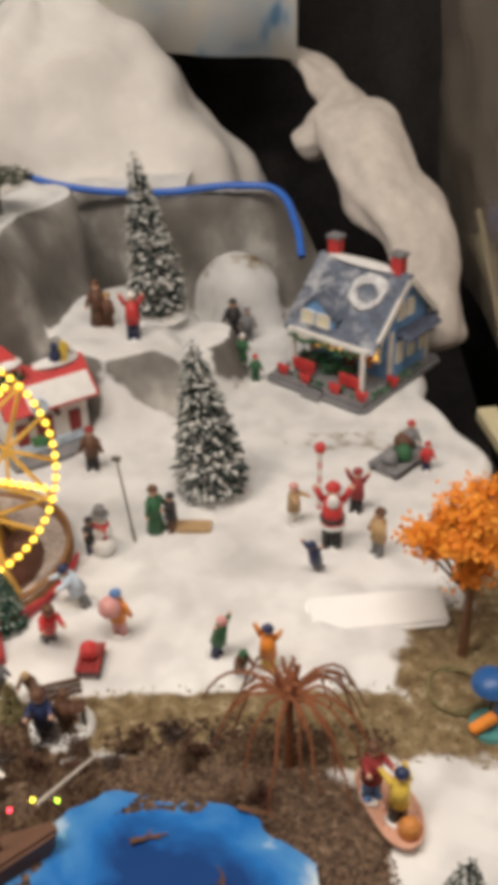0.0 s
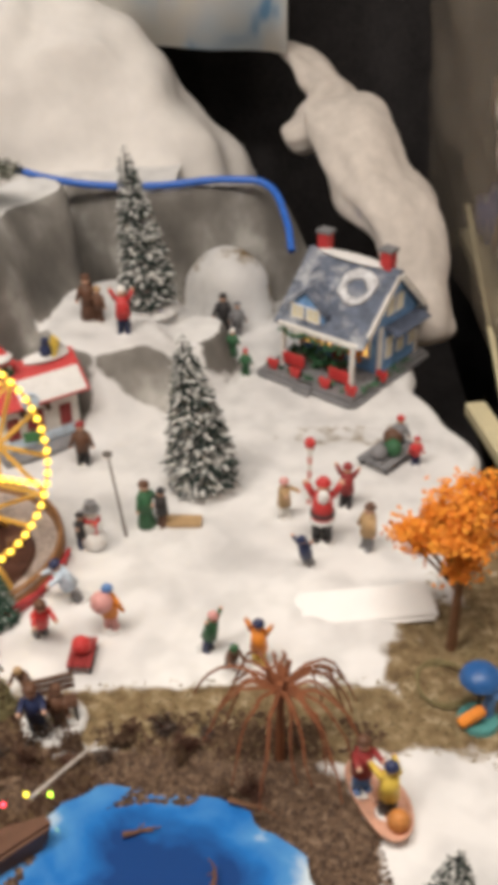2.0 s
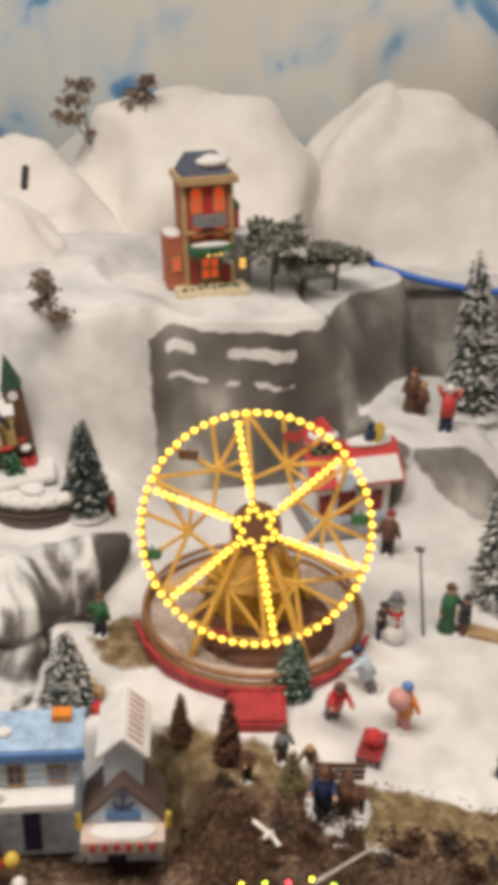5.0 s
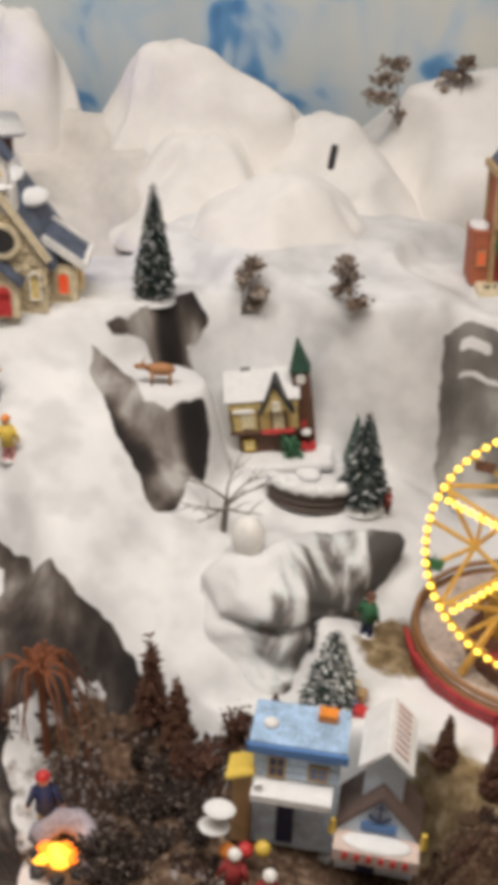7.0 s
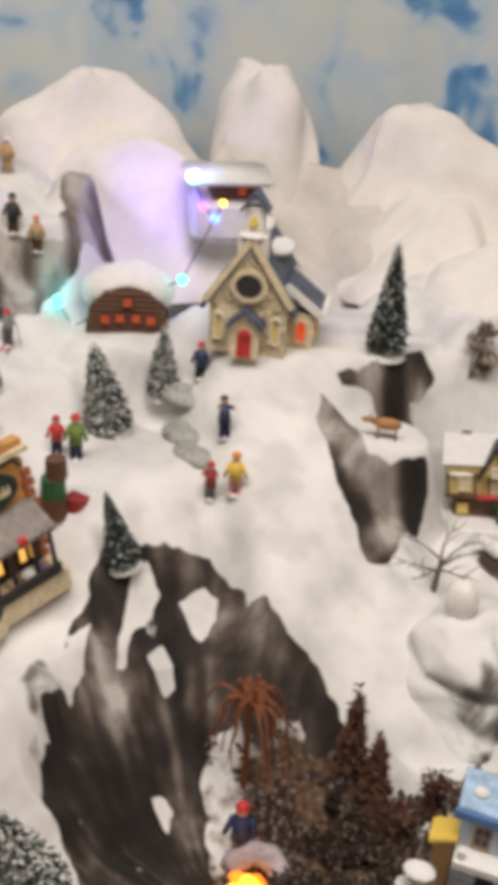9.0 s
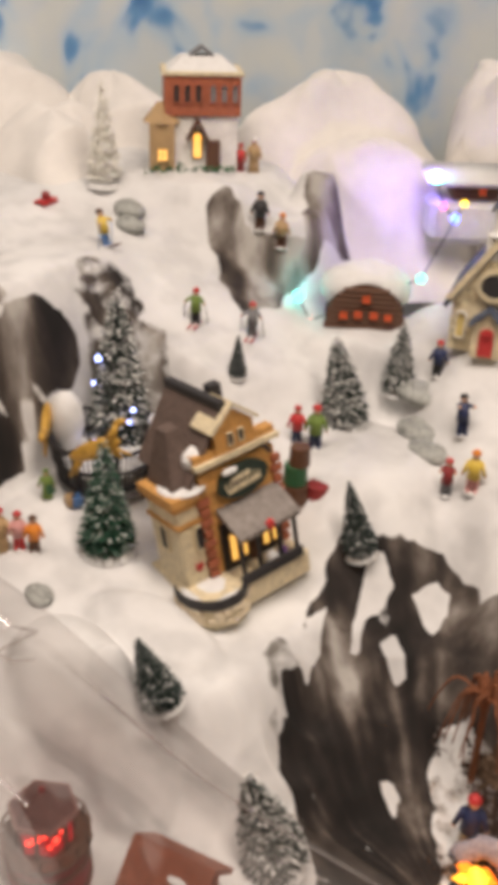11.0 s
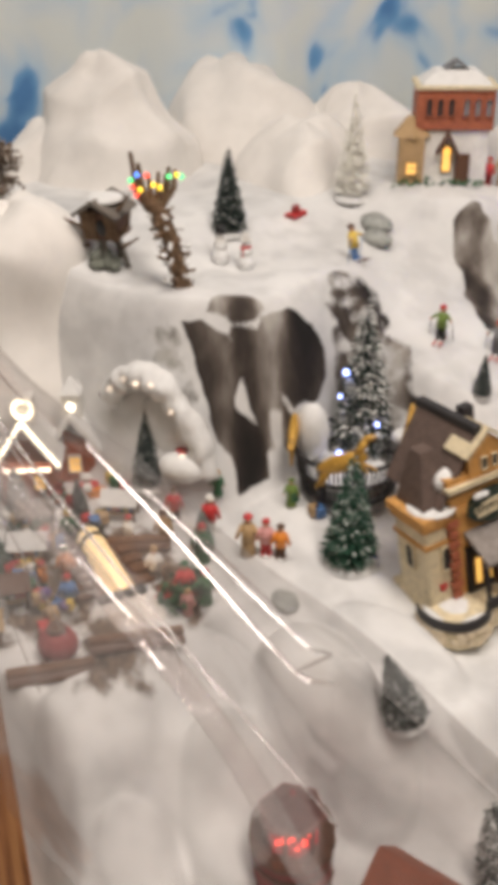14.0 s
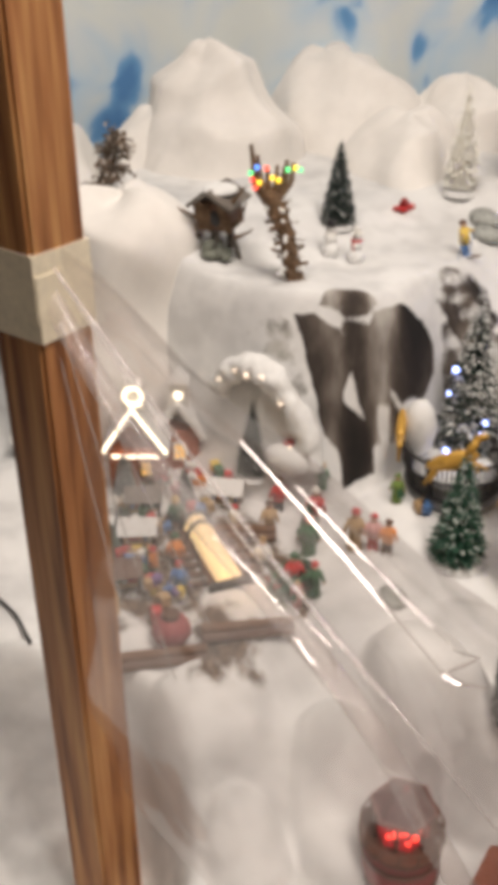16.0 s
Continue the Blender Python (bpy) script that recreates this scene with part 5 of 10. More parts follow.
def red_shop():
    t = thing("red_shop", -0.552, 1.325, ground(-0.55, 1.31) - 0.004, 33, "tall narrow red brick model shop with lit windows", "building")
    solid("base_plate", t, CREAM, ((0.0, -0.01, 0.008), (0.13, 0.11, 0.016)), label="cream paved base", bev=0.003)
    solid("wall_block", t, BRICK, ((0.0, 0.005, 0.103), (0.082, 0.07, 0.18)))
    each("pilaster", t, TAN, *[((x, -0.030, 0.103), (0.008, 0.010, 0.182)) for x in (-0.041, 0.041)], *[((x, 0.038, 0.103), (0.010, 0.010, 0.18)) for x in (-0.041, 0.041)])
    each("cornice", t, TAN, ((0, -0.002, 0.196), (0.104, 0.092, 0.012)), ((0, -0.032, 0.108), (0.090, 0.014, 0.006)), label="ochre cornice")
    bm = bmesh.new()
    v = box(bm, (0, 0.004, 0.216), (0.088, 0.076, 0.030), (0, 0, 0), 0.62)
    part("roof", bm, SLATE, t, "dark mansard roof")
    snow_lump(t, (0.012, -0.012, 0.222), (0.034, 0.026, 0.010), 2)
    solid("balcony", t, GREY, ((0, -0.042, 0.128), (0.056, 0.022, 0.014)), ((0, -0.052, 0.138), (0.056, 0.003, 0.008)), label="grey snowy balcony")
    solid("awning", t, GREEN, ((0, -0.045, 0.082), (0.078, 0.024, 0.012)), label="green shop awning")
    snow_lump(t, (0, -0.047, 0.09), (0.036, 0.010, 0.004), 4)
    for x in (-0.020, 0.020):
        window(t, x, -0.031, 0.158, 0.018, 0.034, REDPANE, TAN, arch=True)
        window(t, x, -0.031, 0.108, 0.018, 0.018, REDPANE, TAN)
    window(t, 0.0, -0.031, 0.045, 0.034, 0.040, REDPANE, GREEN)
    each("door", t, DKRED, ((-0.028, -0.032, 0.045), (0.014, 0.004, 0.05)), ((0.028, -0.032, 0.045), (0.014, 0.004, 0.05)))
    for x in (-0.006, 0.006, 0.016):
        bm = bmesh.new()
        ball(bm, (x, -0.056, 0.074), 0.003, 8)
        part("lamp", bm, LITPANE, t, "small glowing lamp")
    solid("annex", t, BRICK, ((-0.058, 0.005, 0.055), (0.032, 0.06, 0.09)), label="lower red side wing")
    solid("annex_wing", t, GREY, ((0.062, 0.012, 0.05), (0.034, 0.06, 0.085)), label="stone side house")
    window(t, -0.058, -0.026, 0.055, 0.014, 0.024, REDPANE, TAN)
    window(t, 0.062, -0.019, 0.045, 0.012, 0.02, LITPANE, TAN)
    solid("chimney", t, RED, ((0.056, 0.01, 0.115), (0.014, 0.014, 0.045)), label="red chimney with green cap")
    bm = bmesh.new()
    bmesh.ops.create_cone(bm, cap_ends=True, segments=8, radius1=0.012, radius2=0.002, depth=0.014, matrix=Matrix.Translation((0.056, 0.01, 0.144)))
    part("chimney_cap", bm, GREEN, t)
    snow_lump(t, (0.066, 0.01, 0.094), (0.020, 0.03, 0.007), 6)
    snow_lump(t, (-0.058, 0.01, 0.101), (0.017, 0.03, 0.006), 7)
    garland(t, ((-0.05, -0.06, 0.02), (0.05, -0.06, 0.02)), 0.006, 5)
    garland(t, ((-0.036, -0.058, 0.073), (0.036, -0.058, 0.073)), 0.005, 6)

    each("facade_panel", t, RED, ((0, -0.0305, 0.158), (0.066, 0.003, 0.052)), ((0, -0.0305, 0.112), (0.066, 0.003, 0.03)), label="bright red painted panel")
    t.scale = (0.78, 0.8, 0.8)
    tip(t, 3, -165)


red_shop()


MOSSY = mat("mossy_stone", (0.17, 0.18, 0.15), 0.9, vary=0.4, scale=60)
PADLEAF = island_mat("grey_green_leaf", (0.085, 0.095, 0.065), (0.46, 0.46, 0.41), 0.70, 0.9, soft=0.25)


def stone_heap(x, y, z, r, seed, label="heap of grey-green painted stones"):
    rnd = random.Random(seed)
    t = thing("stone_heap", x, y, z, 0, label, "rocks")
    for k in range(9):
        a = rnd.uniform(0, 6.28)
        bm = bmesh.new()
        ball(bm, (r * 0.8 * rnd.random() * math.cos(a), r * 0.8 * rnd.random() * math.sin(a), r * rnd.uniform(0.1, 0.7)), (r * rnd.uniform(0.3, 0.6), r * rnd.uniform(0.3, 0.6), r * rnd.uniform(0.25, 0.5)), 8)
        for v in bm.verts:
            v.co += Vector((1, 1, 1)) * 0.2 * r * noise.noise(v.co * 60)
        smooth(part("stone", bm, MOSSY, t))


def pad_tree(x, y, h, seed, pads, label, lean=0.0):
    """A small crooked pine: bent trunk, limbs, and a flat pad of needles at the end of each limb."""
    rnd = random.Random(seed)
    t = thing("pad_pine", x, y, ground(x, y) - 0.002, 0, label, "tree", "grey-green pines by the red shop")
    bm = bmesh.new()
    mid = Vector((lean * h * 0.4, 0.004, h * 0.55))
    rod(bm, (0, 0, -0.003), mid, 0.0036, 0.0028, 7)
    clumps = []
    for k in range(pads):
        a = k * 2.4 + seed
        c = Vector((lean * h * 0.6 + 0.42 * h * math.cos(a) * rnd.uniform(0.5, 1), 0.42 * h * math.sin(a) * rnd.uniform(0.5, 1), h * rnd.uniform(0.62, 0.98)))
        rod(bm, mid, c, 0.0020, 0.0010, 6)
        clumps += [c + Vector((rnd.gauss(0, h * 0.11), rnd.gauss(0, h * 0.11), rnd.gauss(0, h * 0.025))) for _ in range(6)]
    part("trunk", bm, GREYBARK, t)
    vs, fs = leaf_cloud(clumps, 420 * pads, h * 0.060, h * 0.034, rnd)
    pydata("crown", vs, fs, PADLEAF, t)


pad_tree(-0.463, 1.345, 0.095, 3, 7, "small crooked pine with flat grey-green pads beside the red shop")
pad_tree(-0.430, 1.385, 0.070, 4, 7, "low grey-green snowy pine on the cliff")
pad_tree(-0.395, 1.44, 0.070, 5, 8, "low grey-green snowy pine on the cliff")
pad_tree(-0.48, 1.42, 0.075, 6, 7, "bushy grey-green snowy pine behind the red shop")


def candy_shop():
    t = thing("candy_shop", -0.292, 1.165, ground(-0.292, 1.165) - 0.002, 36, "small white and red model shop with a snowy red roof", "building")
    solid("base_plate", t, GREY, ((0, -0.005, 0.006), (0.145, 0.10, 0.012)), bev=0.003)
    solid("wall_block", t, WHITE, ((0.0, 0.008, 0.05), (0.12, 0.07, 0.08)))
    each("door", t, DKRED, ((-0.01, -0.028, 0.04), (0.026, 0.004, 0.052)), ((0.038, -0.028, 0.046), (0.018, 0.004, 0.032)), ((-0.045, -0.028, 0.046), (0.018, 0.004, 0.032)), label="dark red doors and shutters")
    solid("plinth", t, PALEBLUE, ((0, -0.029, 0.02), (0.124, 0.004, 0.014)))
    bm = bmesh.new()
    gable_roof(bm, 0.085, 0.13, 0.088, 0.038, 0.006, 0.008, 0, 0.005, "x")
    part("roof", bm, RED, t, "bright red roof")
    bm = bmesh.new()
    box(bm, (0.018, -0.030, 0.099), (0.105, 0.042, 0.006), (41, 0, 0))
    soften(bm, 0.002)
    part("snow_cap", bm, SNOWPAINT, t)
    snow_lump(t, (0.03, 0.005, 0.128), (0.04, 0.016, 0.006), 8)
    bm = bmesh.new()
    for k in range(9):
        a = radians(180 * k / 8)
        box(bm, (-0.01 + 0.02 * math.cos(a), -0.033, 0.068 + 0.014 * math.sin(a)), (0.008, 0.006, 0.006))
    part("door_arch", bm, BROWN, t)
    bm = bmesh.new()
    bmesh.ops.create_cone(bm, cap_ends=True, segments=20, radius1=0.013, radius2=0.013, depth=0.005, matrix=pose(-0.02, -0.045, 0.092, 90, 0, 0))
    part("round_sign", bm, PALEBLUE, t, "round pale blue sign")
    tw = solid("tower", t, WHITE, ((-0.045, 0.01, 0.11), (0.036, 0.036, 0.06)))
    bm = bmesh.new()
    for i in range(5):
        for j in range(3):
            if (i + j) % 2:
                box(bm, (-0.061 + i * 0.008, -0.009, 0.118 + j * 0.007), (0.008, 0.003, 0.007))
    part("checks", bm, GREEN, tw, "green and white checkerboard band")
    bm = bmesh.new()
    bmesh.ops.create_cone(bm, cap_ends=True, segments=4, radius1=0.036, radius2=0.004, depth=0.03, matrix=pose(-0.045, 0.01, 0.155, 0, 0, 45))
    part("tower_roof", bm, RED, t)
    snow_lump(t, (-0.045, 0.0, 0.148), (0.024, 0.02, 0.006), 9)
    bm = bmesh.new()
    ball(bm, (0.03, 0.0, 0.138), (0.010, 0.009, 0.012), 8)
    ball(bm, (0.03, 0.0, 0.154), 0.006, 8)
    part("roof_ornament", bm, NAVY, t, "dark rounded roof ornament")
    bm = bmesh.new()
    box(bm, (0.043, 0.0, 0.142), (0.006, 0.018, 0.028), (0, 20, 0))
    part("roof_ornament", bm, YELLOW, t, "yellow sack on the roof")

    t.scale = (0.85, 0.85, 0.88)


candy_shop()


YELLOWBOARD = mat("yellow_boards", (0.66, 0.52, 0.20), 0.6, vary=0.3, scale=80)
SPIREGREEN = mat("spire_green", (0.02, 0.065, 0.04), 0.6, vary=0.4)


def yellow_house():
    t = thing("yellow_house", -0.722, 1.035, ground(-0.70, 1.0) - 0.004, 30, "pale yellow model cottage with snowy roof and dark spire", "house")
    solid("base_plate", t, SNOWPAINT, ((0.01, -0.01, 0.006), (0.14, 0.10, 0.014)), bev=0.004)
    solid("lower_storey", t, BROWN, ((-0.005, 0.008, 0.028), (0.095, 0.05, 0.038)))
    solid("wall_block", t, YELLOWBOARD, ((-0.012, 0.004, 0.069), (0.098, 0.056, 0.046)), label="pale yellow boarded walls")
    each("timber", t, BROWN, *[((-0.058 + k * 0.019, -0.0245, 0.064), (0.003, 0.003, 0.036)) for k in range(6)], ((-0.012, -0.025, 0.047), (0.10, 0.004, 0.005)), label="dark brown timber strips")
    bm = bmesh.new()
    gable_roof(bm, 0.058, 0.10, 0.092, 0.028, 0.006, 0.003, -0.012, 0.006, "x")
    part("roof", bm, SNOWPAINT, t, "roof covered in white snow")
    bm = bmesh.new()
    prism(bm, 0.036, 0.03, 0.082, 0.034, 0.008, -0.02)
    part("gable", bm, YELLOWBOARD, t)
    bm = bmesh.new()
    gable_roof(bm, 0.04, 0.034, 0.082, 0.038, 0.004, 0.003, 0.008, -0.02)
    part("gable_roof", bm, DARK, t, "dark gable edge")
    window(t, -0.035, -0.0255, 0.066, 0.016, 0.020, PALEPANE, CREAM)
    window(t, 0.008, -0.036, 0.088, 0.010, 0.012, PALEPANE, WHITE)
    window(t, 0.008, -0.026, 0.062, 0.014, 0.018, PALEPANE, CREAM)
    window(t, -0.038, -0.019, 0.026, 0.014, 0.014, PALEPANE, YELLOW)
    tw = solid("tower", t, BROWN, ((0.044, -0.004, 0.068), (0.024, 0.024, 0.116)), label="dark brown stair tower")
    bm = bmesh.new()
    bmesh.ops.create_cone(bm, cap_ends=True, segments=4, radius1=0.021, radius2=0.001, depth=0.045, matrix=pose(0.044, -0.004, 0.148, 0, 0, 45))
    part("spire", bm, SPIREGREEN, tw, "dark green pointed spire")
    bm = bmesh.new()
    bmesh.ops.create_cone(bm, cap_ends=True, segments=14, radius1=0.007, radius2=0.007, depth=0.003, matrix=pose(0.044, -0.0165, 0.116, 90, 0, 0))
    part("clock_face", bm, WHITE, tw)
    solid("chimney", t, GREY, ((-0.035, 0.012, 0.114), (0.014, 0.012, 0.024)))
    garland(t, ((0.01, -0.03, 0.046), (0.025, -0.034, 0.03), (0.022, -0.036, 0.012)), 0.010, 7)
    bow(t, 0.046, -0.024, 0.022, 0.012)
    bow(t, 0.040, -0.022, 0.055, 0.007)
    for k in range(4):
        bow(t, -0.010 + 0.011 * k, -0.030, 0.050, 0.005)
    solid("flower_box", t, RED, ((0.006, -0.031, 0.049), (0.046, 0.006, 0.005)), label="red flower box under the gable window")
    snow_lump(t, (-0.040, -0.026, 0.079), (0.018, 0.004, 0.003), 8)
    snow_lump(t, (0.044, -0.02, 0.04), (0.008, 0.008, 0.005), 5)

    t.scale = (0.9, 0.9, 0.95)
    tip(t, 9, -160)


yellow_house()


def stone_wall_ring():
    t = thing("garden_wall", -0.635, 0.975, ground(-0.635, 0.965), 25, "low curved brown stone garden wall capped with snow", "wall")
    rnd = random.Random(8)
    base = bmesh.new()
    box(base, (0, 0, 0), (0.012, 0.010, 0.010))
    soften(base, 0.003, 2)
    stone = part("stone", base, mat("brown_stone", (0.13, 0.10, 0.085), 0.85, vary=0.35, scale=150), t)
    stone.matrix_basis = pose(-0.05, 0.0, 0.005)
    for k in range(1, 22):
        for j in range(3):
            a = radians(195 + 150 * k / 21 + 3 * j)
            piece("stone", stone.data, t, pose(0.052 * math.cos(a), 0.034 * math.sin(a), 0.005 + 0.009 * j, rnd.uniform(-8, 8), rnd.uniform(-8, 8), math.degrees(a) + 90))
    bm = bmesh.new()
    for k in range(22):
        a = radians(195 + 150 * k / 21)
        ball(bm, (0.052 * math.cos(a), 0.034 * math.sin(a), 0.031), (0.009, 0.008, 0.005 + 0.002 * (k % 3)), 8)
    smooth(part("snow_cap", bm, SNOWPAINT, t))


stone_wall_ring()


def church():
    t = thing("church", -1.045, 0.903, ground(-1.02, 0.88) - 0.004, 36, "stone model church with blue roof, bell tower and red door", "church")
    W, D, E, A = 0.082, 0.105, 0.062, 0.128
    bm = bmesh.new()
    box(bm, (0, 0, E / 2), (W, D, E))
    prism(bm, W, D, E, A - E)
    part("wall_block", bm, CREAM, t, "cream rubble stone walls")
    rnd = random.Random(2)
    st = bmesh.new()
    box(st, (0, 0, 0), (0.009, 0.004, 0.006))
    soften(st, 0.0015)
    first = part("stone", st, mat("wall_stone", (0.50, 0.42, 0.27), 0.85, vary=0.45, scale=40), t)
    first.matrix_basis = pose(-0.03, -D / 2, 0.008)
    for k in range(90):
        x, z = rnd.uniform(-W / 2 + 0.004, W / 2 - 0.004), rnd.uniform(0.006, A - 0.01)
        if z > E and abs(x) > (A - z) / (A - E) * W / 2 - 0.006:
            continue
        piece("stone", first.data, t, pose(x, -D / 2 - 0.0004, z, 0, rnd.uniform(-15, 15), 0) @ Matrix.Diagonal((rnd.uniform(0.6, 1.2), 1, rnd.uniform(0.6, 1.3), 1)))
    for k in range(50):
        piece("stone", first.data, t, pose(W / 2 + 0.0004, rnd.uniform(-D / 2, D / 2), rnd.uniform(0.006, E - 0.006), 0, 0, 90))
    bm = bmesh.new()
    gable_roof(bm, W, D, E, A - E, 0.005, 0.008, 0, 0.004)
    part("roof", bm, SLATE, t, "dark blue slate roof")
    bm = bmesh.new()
    ang = math.degrees(math.atan2(A - E, W / 2))
    for s in (-1, 1):
        box(bm, (s * (W / 4 + 0.003), -D / 2 - 0.005, (E + A) / 2 + 0.003), (0.066 * 1.28, 0.004, 0.007), (0, s * ang, 0))
    part("gable_trim", bm, CREAM, t)
    # bell tower astride the gable
    tw = solid("bell_tower", t, WHITE, ((0, -D / 2 + 0.012, 0.125), (0.030, 0.026, 0.030)), ((0, -D / 2 + 0.012, 0.152), (0.020, 0.018, 0.036)))
    bm = bmesh.new()
    gable_roof(bm, 0.022, 0.02, 0.168, 0.016, 0.003, 0.003, 0, -D / 2 + 0.012)
    part("tower_roof", bm, SLATE, tw)
    bm = bmesh.new()
    rod(bm, (0, -D / 2 + 0.003, 0.150), (0, -D / 2 + 0.003, 0.160), 0.005, 0.002, 8)
    part("bell", bm, YELLOW, tw, "small brass bell")
    snow_lump(tw, (0, -D / 2 - 0.002, 0.139), (0.012, 0.006, 0.004), 1)
    # rose window
    bm = bmesh.new()
    bmesh.ops.create_cone(bm, cap_ends=True, segments=22, radius1=0.0145, radius2=0.0145, depth=0.004, matrix=pose(0, -D / 2 - 0.003, 0.083, 90, 0, 0))
    rose = part("rose_window", bm, DARK, t, "round dark window")
    bm = bmesh.new()
    for k in range(22):
        a = 6.283 * k / 22
        box(bm, (0.0165 * math.cos(a), -D / 2 - 0.0035, 0.083 + 0.0165 * math.sin(a)), (0.0052, 0.006, 0.0052), (0, -math.degrees(a), 0))
    part("rim", bm, CREAM, rose)
    # entrance
    bm = bmesh.new()
    box(bm, (0, -D / 2 - 0.008, 0.02), (0.030, 0.016, 0.04))
    prism(bm, 0.030, 0.016, 0.04, 0.014, 0, -D / 2 - 0.008)
    porch = part("porch", bm, CREAM, t)
    bm = bmesh.new()
    gable_roof(bm, 0.032, 0.018, 0.04, 0.017, 0.0035, 0.003, 0, -D / 2 - 0.009)
    part("porch_roof", bm, SLATE, porch)
    bm = bmesh.new()
    box(bm, (0, -D / 2 - 0.0165, 0.016), (0.015, 0.003, 0.026))
    bmesh.ops.create_cone(bm, cap_ends=True, segments=16, radius1=0.0075, radius2=0.0075, depth=0.003, matrix=pose(0, -D / 2 - 0.0165, 0.029, 90, 0, 0))
    part("door", bm, RED, porch, "arched red door")
    for x in (-0.030, 0.030):
        window(t, x, -D / 2 - 0.002, 0.03, 0.010, 0.026, YELLOWBOARD, WHITE, arch=True, bars=False)
    # side wing with white-edged roof
    wing = solid("side_wing", t, CREAM, ((W / 2 + 0.012, 0.0, 0.024), (0.03, 0.06, 0.048)))
    bm = bmesh.new()
    box(bm, (W / 2 + 0.014, 0.0, 0.062), (0.006, 0.066, 0.05), (0, -52, 0))
    part("wing_roof", bm, SLATE, wing)
    bm = bmesh.new()
    for yy in (-0.033, 0.033):
        box(bm, (W / 2 + 0.016, yy, 0.063), (0.008, 0.005, 0.054), (0, -52, 0))
    box(bm, (W / 2 + 0.036, 0, 0.048), (0.006, 0.07, 0.005))
    part("wing_trim", bm, WHITE, wing, "white snowy roof edging")
    window(wing, W / 2 + 0.028, -0.012, 0.024, 0.012, 0.022, LITPANE, CREAM, 90, arch=True, bars=False)
    window(wing, W / 2 + 0.014, -0.031, 0.024, 0.012, 0.020, REDPANE, CREAM, 0, arch=True, bars=False)
    snow_lump(t, (0.02, 0.02, 0.108), (0.018, 0.03, 0.008), 2)
    snow_lump(t, (0.0, 0.03, 0.13), (0.012, 0.03, 0.006), 3)

    t.scale = (1.2, 1.18, 1.10)


church()


def toy_store():
    t = thing("corner_store", -1.004, 0.462, ground(-0.99, 0.45) + 0.001, 93, "ochre brick corner store with a brown roof and lit porch", "shop")
    # base and rounded terrace
    bm = bmesh.new()
    box(bm, (0, -0.006, 0.012), (0.166, 0.118, 0.03))
    bmesh.ops.create_cone(bm, cap_ends=True, segments=10, radius1=0.047, radius2=0.044, depth=0.026, matrix=Matrix.Translation((-0.054, -0.034, 0.009)))
    soften(bm, 0.002)
    part("stone_base", bm, CREAM, t, "cream stone base")
    rnd = random.Random(5)
    st = bmesh.new()
    box(st, (0, 0, 0), (0.010, 0.004, 0.007))
    soften(st, 0.0015)
    first = part("stone", st, mat("buff_stone", (0.70, 0.60, 0.44), 0.85, vary=0.35, scale=40), t)
    first.matrix_basis = pose(-0.02, -0.0655, 0.016)
    for k in range(46):
        a = radians(rnd.uniform(150, 320))
        piece("stone", first.data, t, pose(-0.054 + 0.0445 * math.cos(a), -0.034 + 0.0445 * math.sin(a), rnd.uniform(0.001, 0.017), 0, 0, math.degrees(a) + 90))
    bm = bmesh.new()
    bend = []
    for k in range(20):
        a = radians(155 + 160 * k / 19)
        bend.append([bm.verts.new((-0.054 + r * math.cos(a), -0.034 + r * math.sin(a), z)) for r, z in ((0.0425, 0.020), (0.0458, 0.020), (0.0458, 0.032), (0.0425, 0.032))])
    for p, q in zip(bend, bend[1:]):
        for e in range(4):
            bm.faces.new((p[e], p[(e + 1) % 4], q[(e + 1) % 4], q[e]))
    bm.faces.new(bend[0][::-1])
    bm.faces.new(bend[-1])
    bmesh.ops.recalc_face_normals(bm, faces=bm.faces[:])
    solid("porch_curb", t, DARK, ((0.02, -0.068, 0.034), (0.10, 0.004, 0.014)), label="black iron porch curb")
    part("terrace_rail", bm, DARK, t, "black iron terrace railing")
    snow_lump(t, (-0.054, -0.036, 0.0235), (0.040, 0.039, 0.004), 4)
    # main block with pediment
    body = bmesh.new()
    box(body, (0.018, 0.014, 0.088), (0.118, 0.082, 0.130))
    part("wall_block", body, OCHRE, t)
    for x in (-0.040, 0.077):
        each("quoin", t, BRICK, *[((x, -0.028, 0.032 + k * 0.013), (0.013 + 0.004 * (k % 2), 0.006, 0.009)) for k in range(9)])
    bm = bmesh.new()
    box(bm, (0.018, -0.022, 0.172), (0.124, 0.014, 0.010))
    prism(bm, 0.064, 0.03, 0.196, 0.022, 0.018, -0.016)
    box(bm, (0.018, -0.016, 0.183), (0.060, 0.03, 0.026))
    part("pediment", bm, OCHRE, t)
    bm = bmesh.new()
    gable_roof(bm, 0.066, 0.034, 0.198, 0.024, 0.004, 0.003, 0.018, -0.016)
    box(bm, (0.018, -0.030, 0.166), (0.13, 0.010, 0.006))
    part("cornice", bm, CREAM, t, "cream stone cornice")
    window(t, 0.010, -0.032, 0.185, 0.008, 0.014, DARK, CREAM, bars=False)
    window(t, 0.026, -0.032, 0.185, 0.008, 0.014, DARK, CREAM, bars=False)
    # oval sign, its lettering as plain bars
    bm = bmesh.new()
    bmesh.ops.create_cone(bm, cap_ends=True, segments=26, radius1=1, radius2=1, depth=1, matrix=pose(0.02, -0.031, 0.132, 90, 0, 0) @ Matrix.Diagonal((0.040, 0.020, 0.006, 1)))
    sign = part("sign", bm, mat("sign_green", (0.018, 0.035, 0.026), 0.45, vary=0.2), t, "dark green oval sign with pale lettering bars")
    bm = bmesh.new()
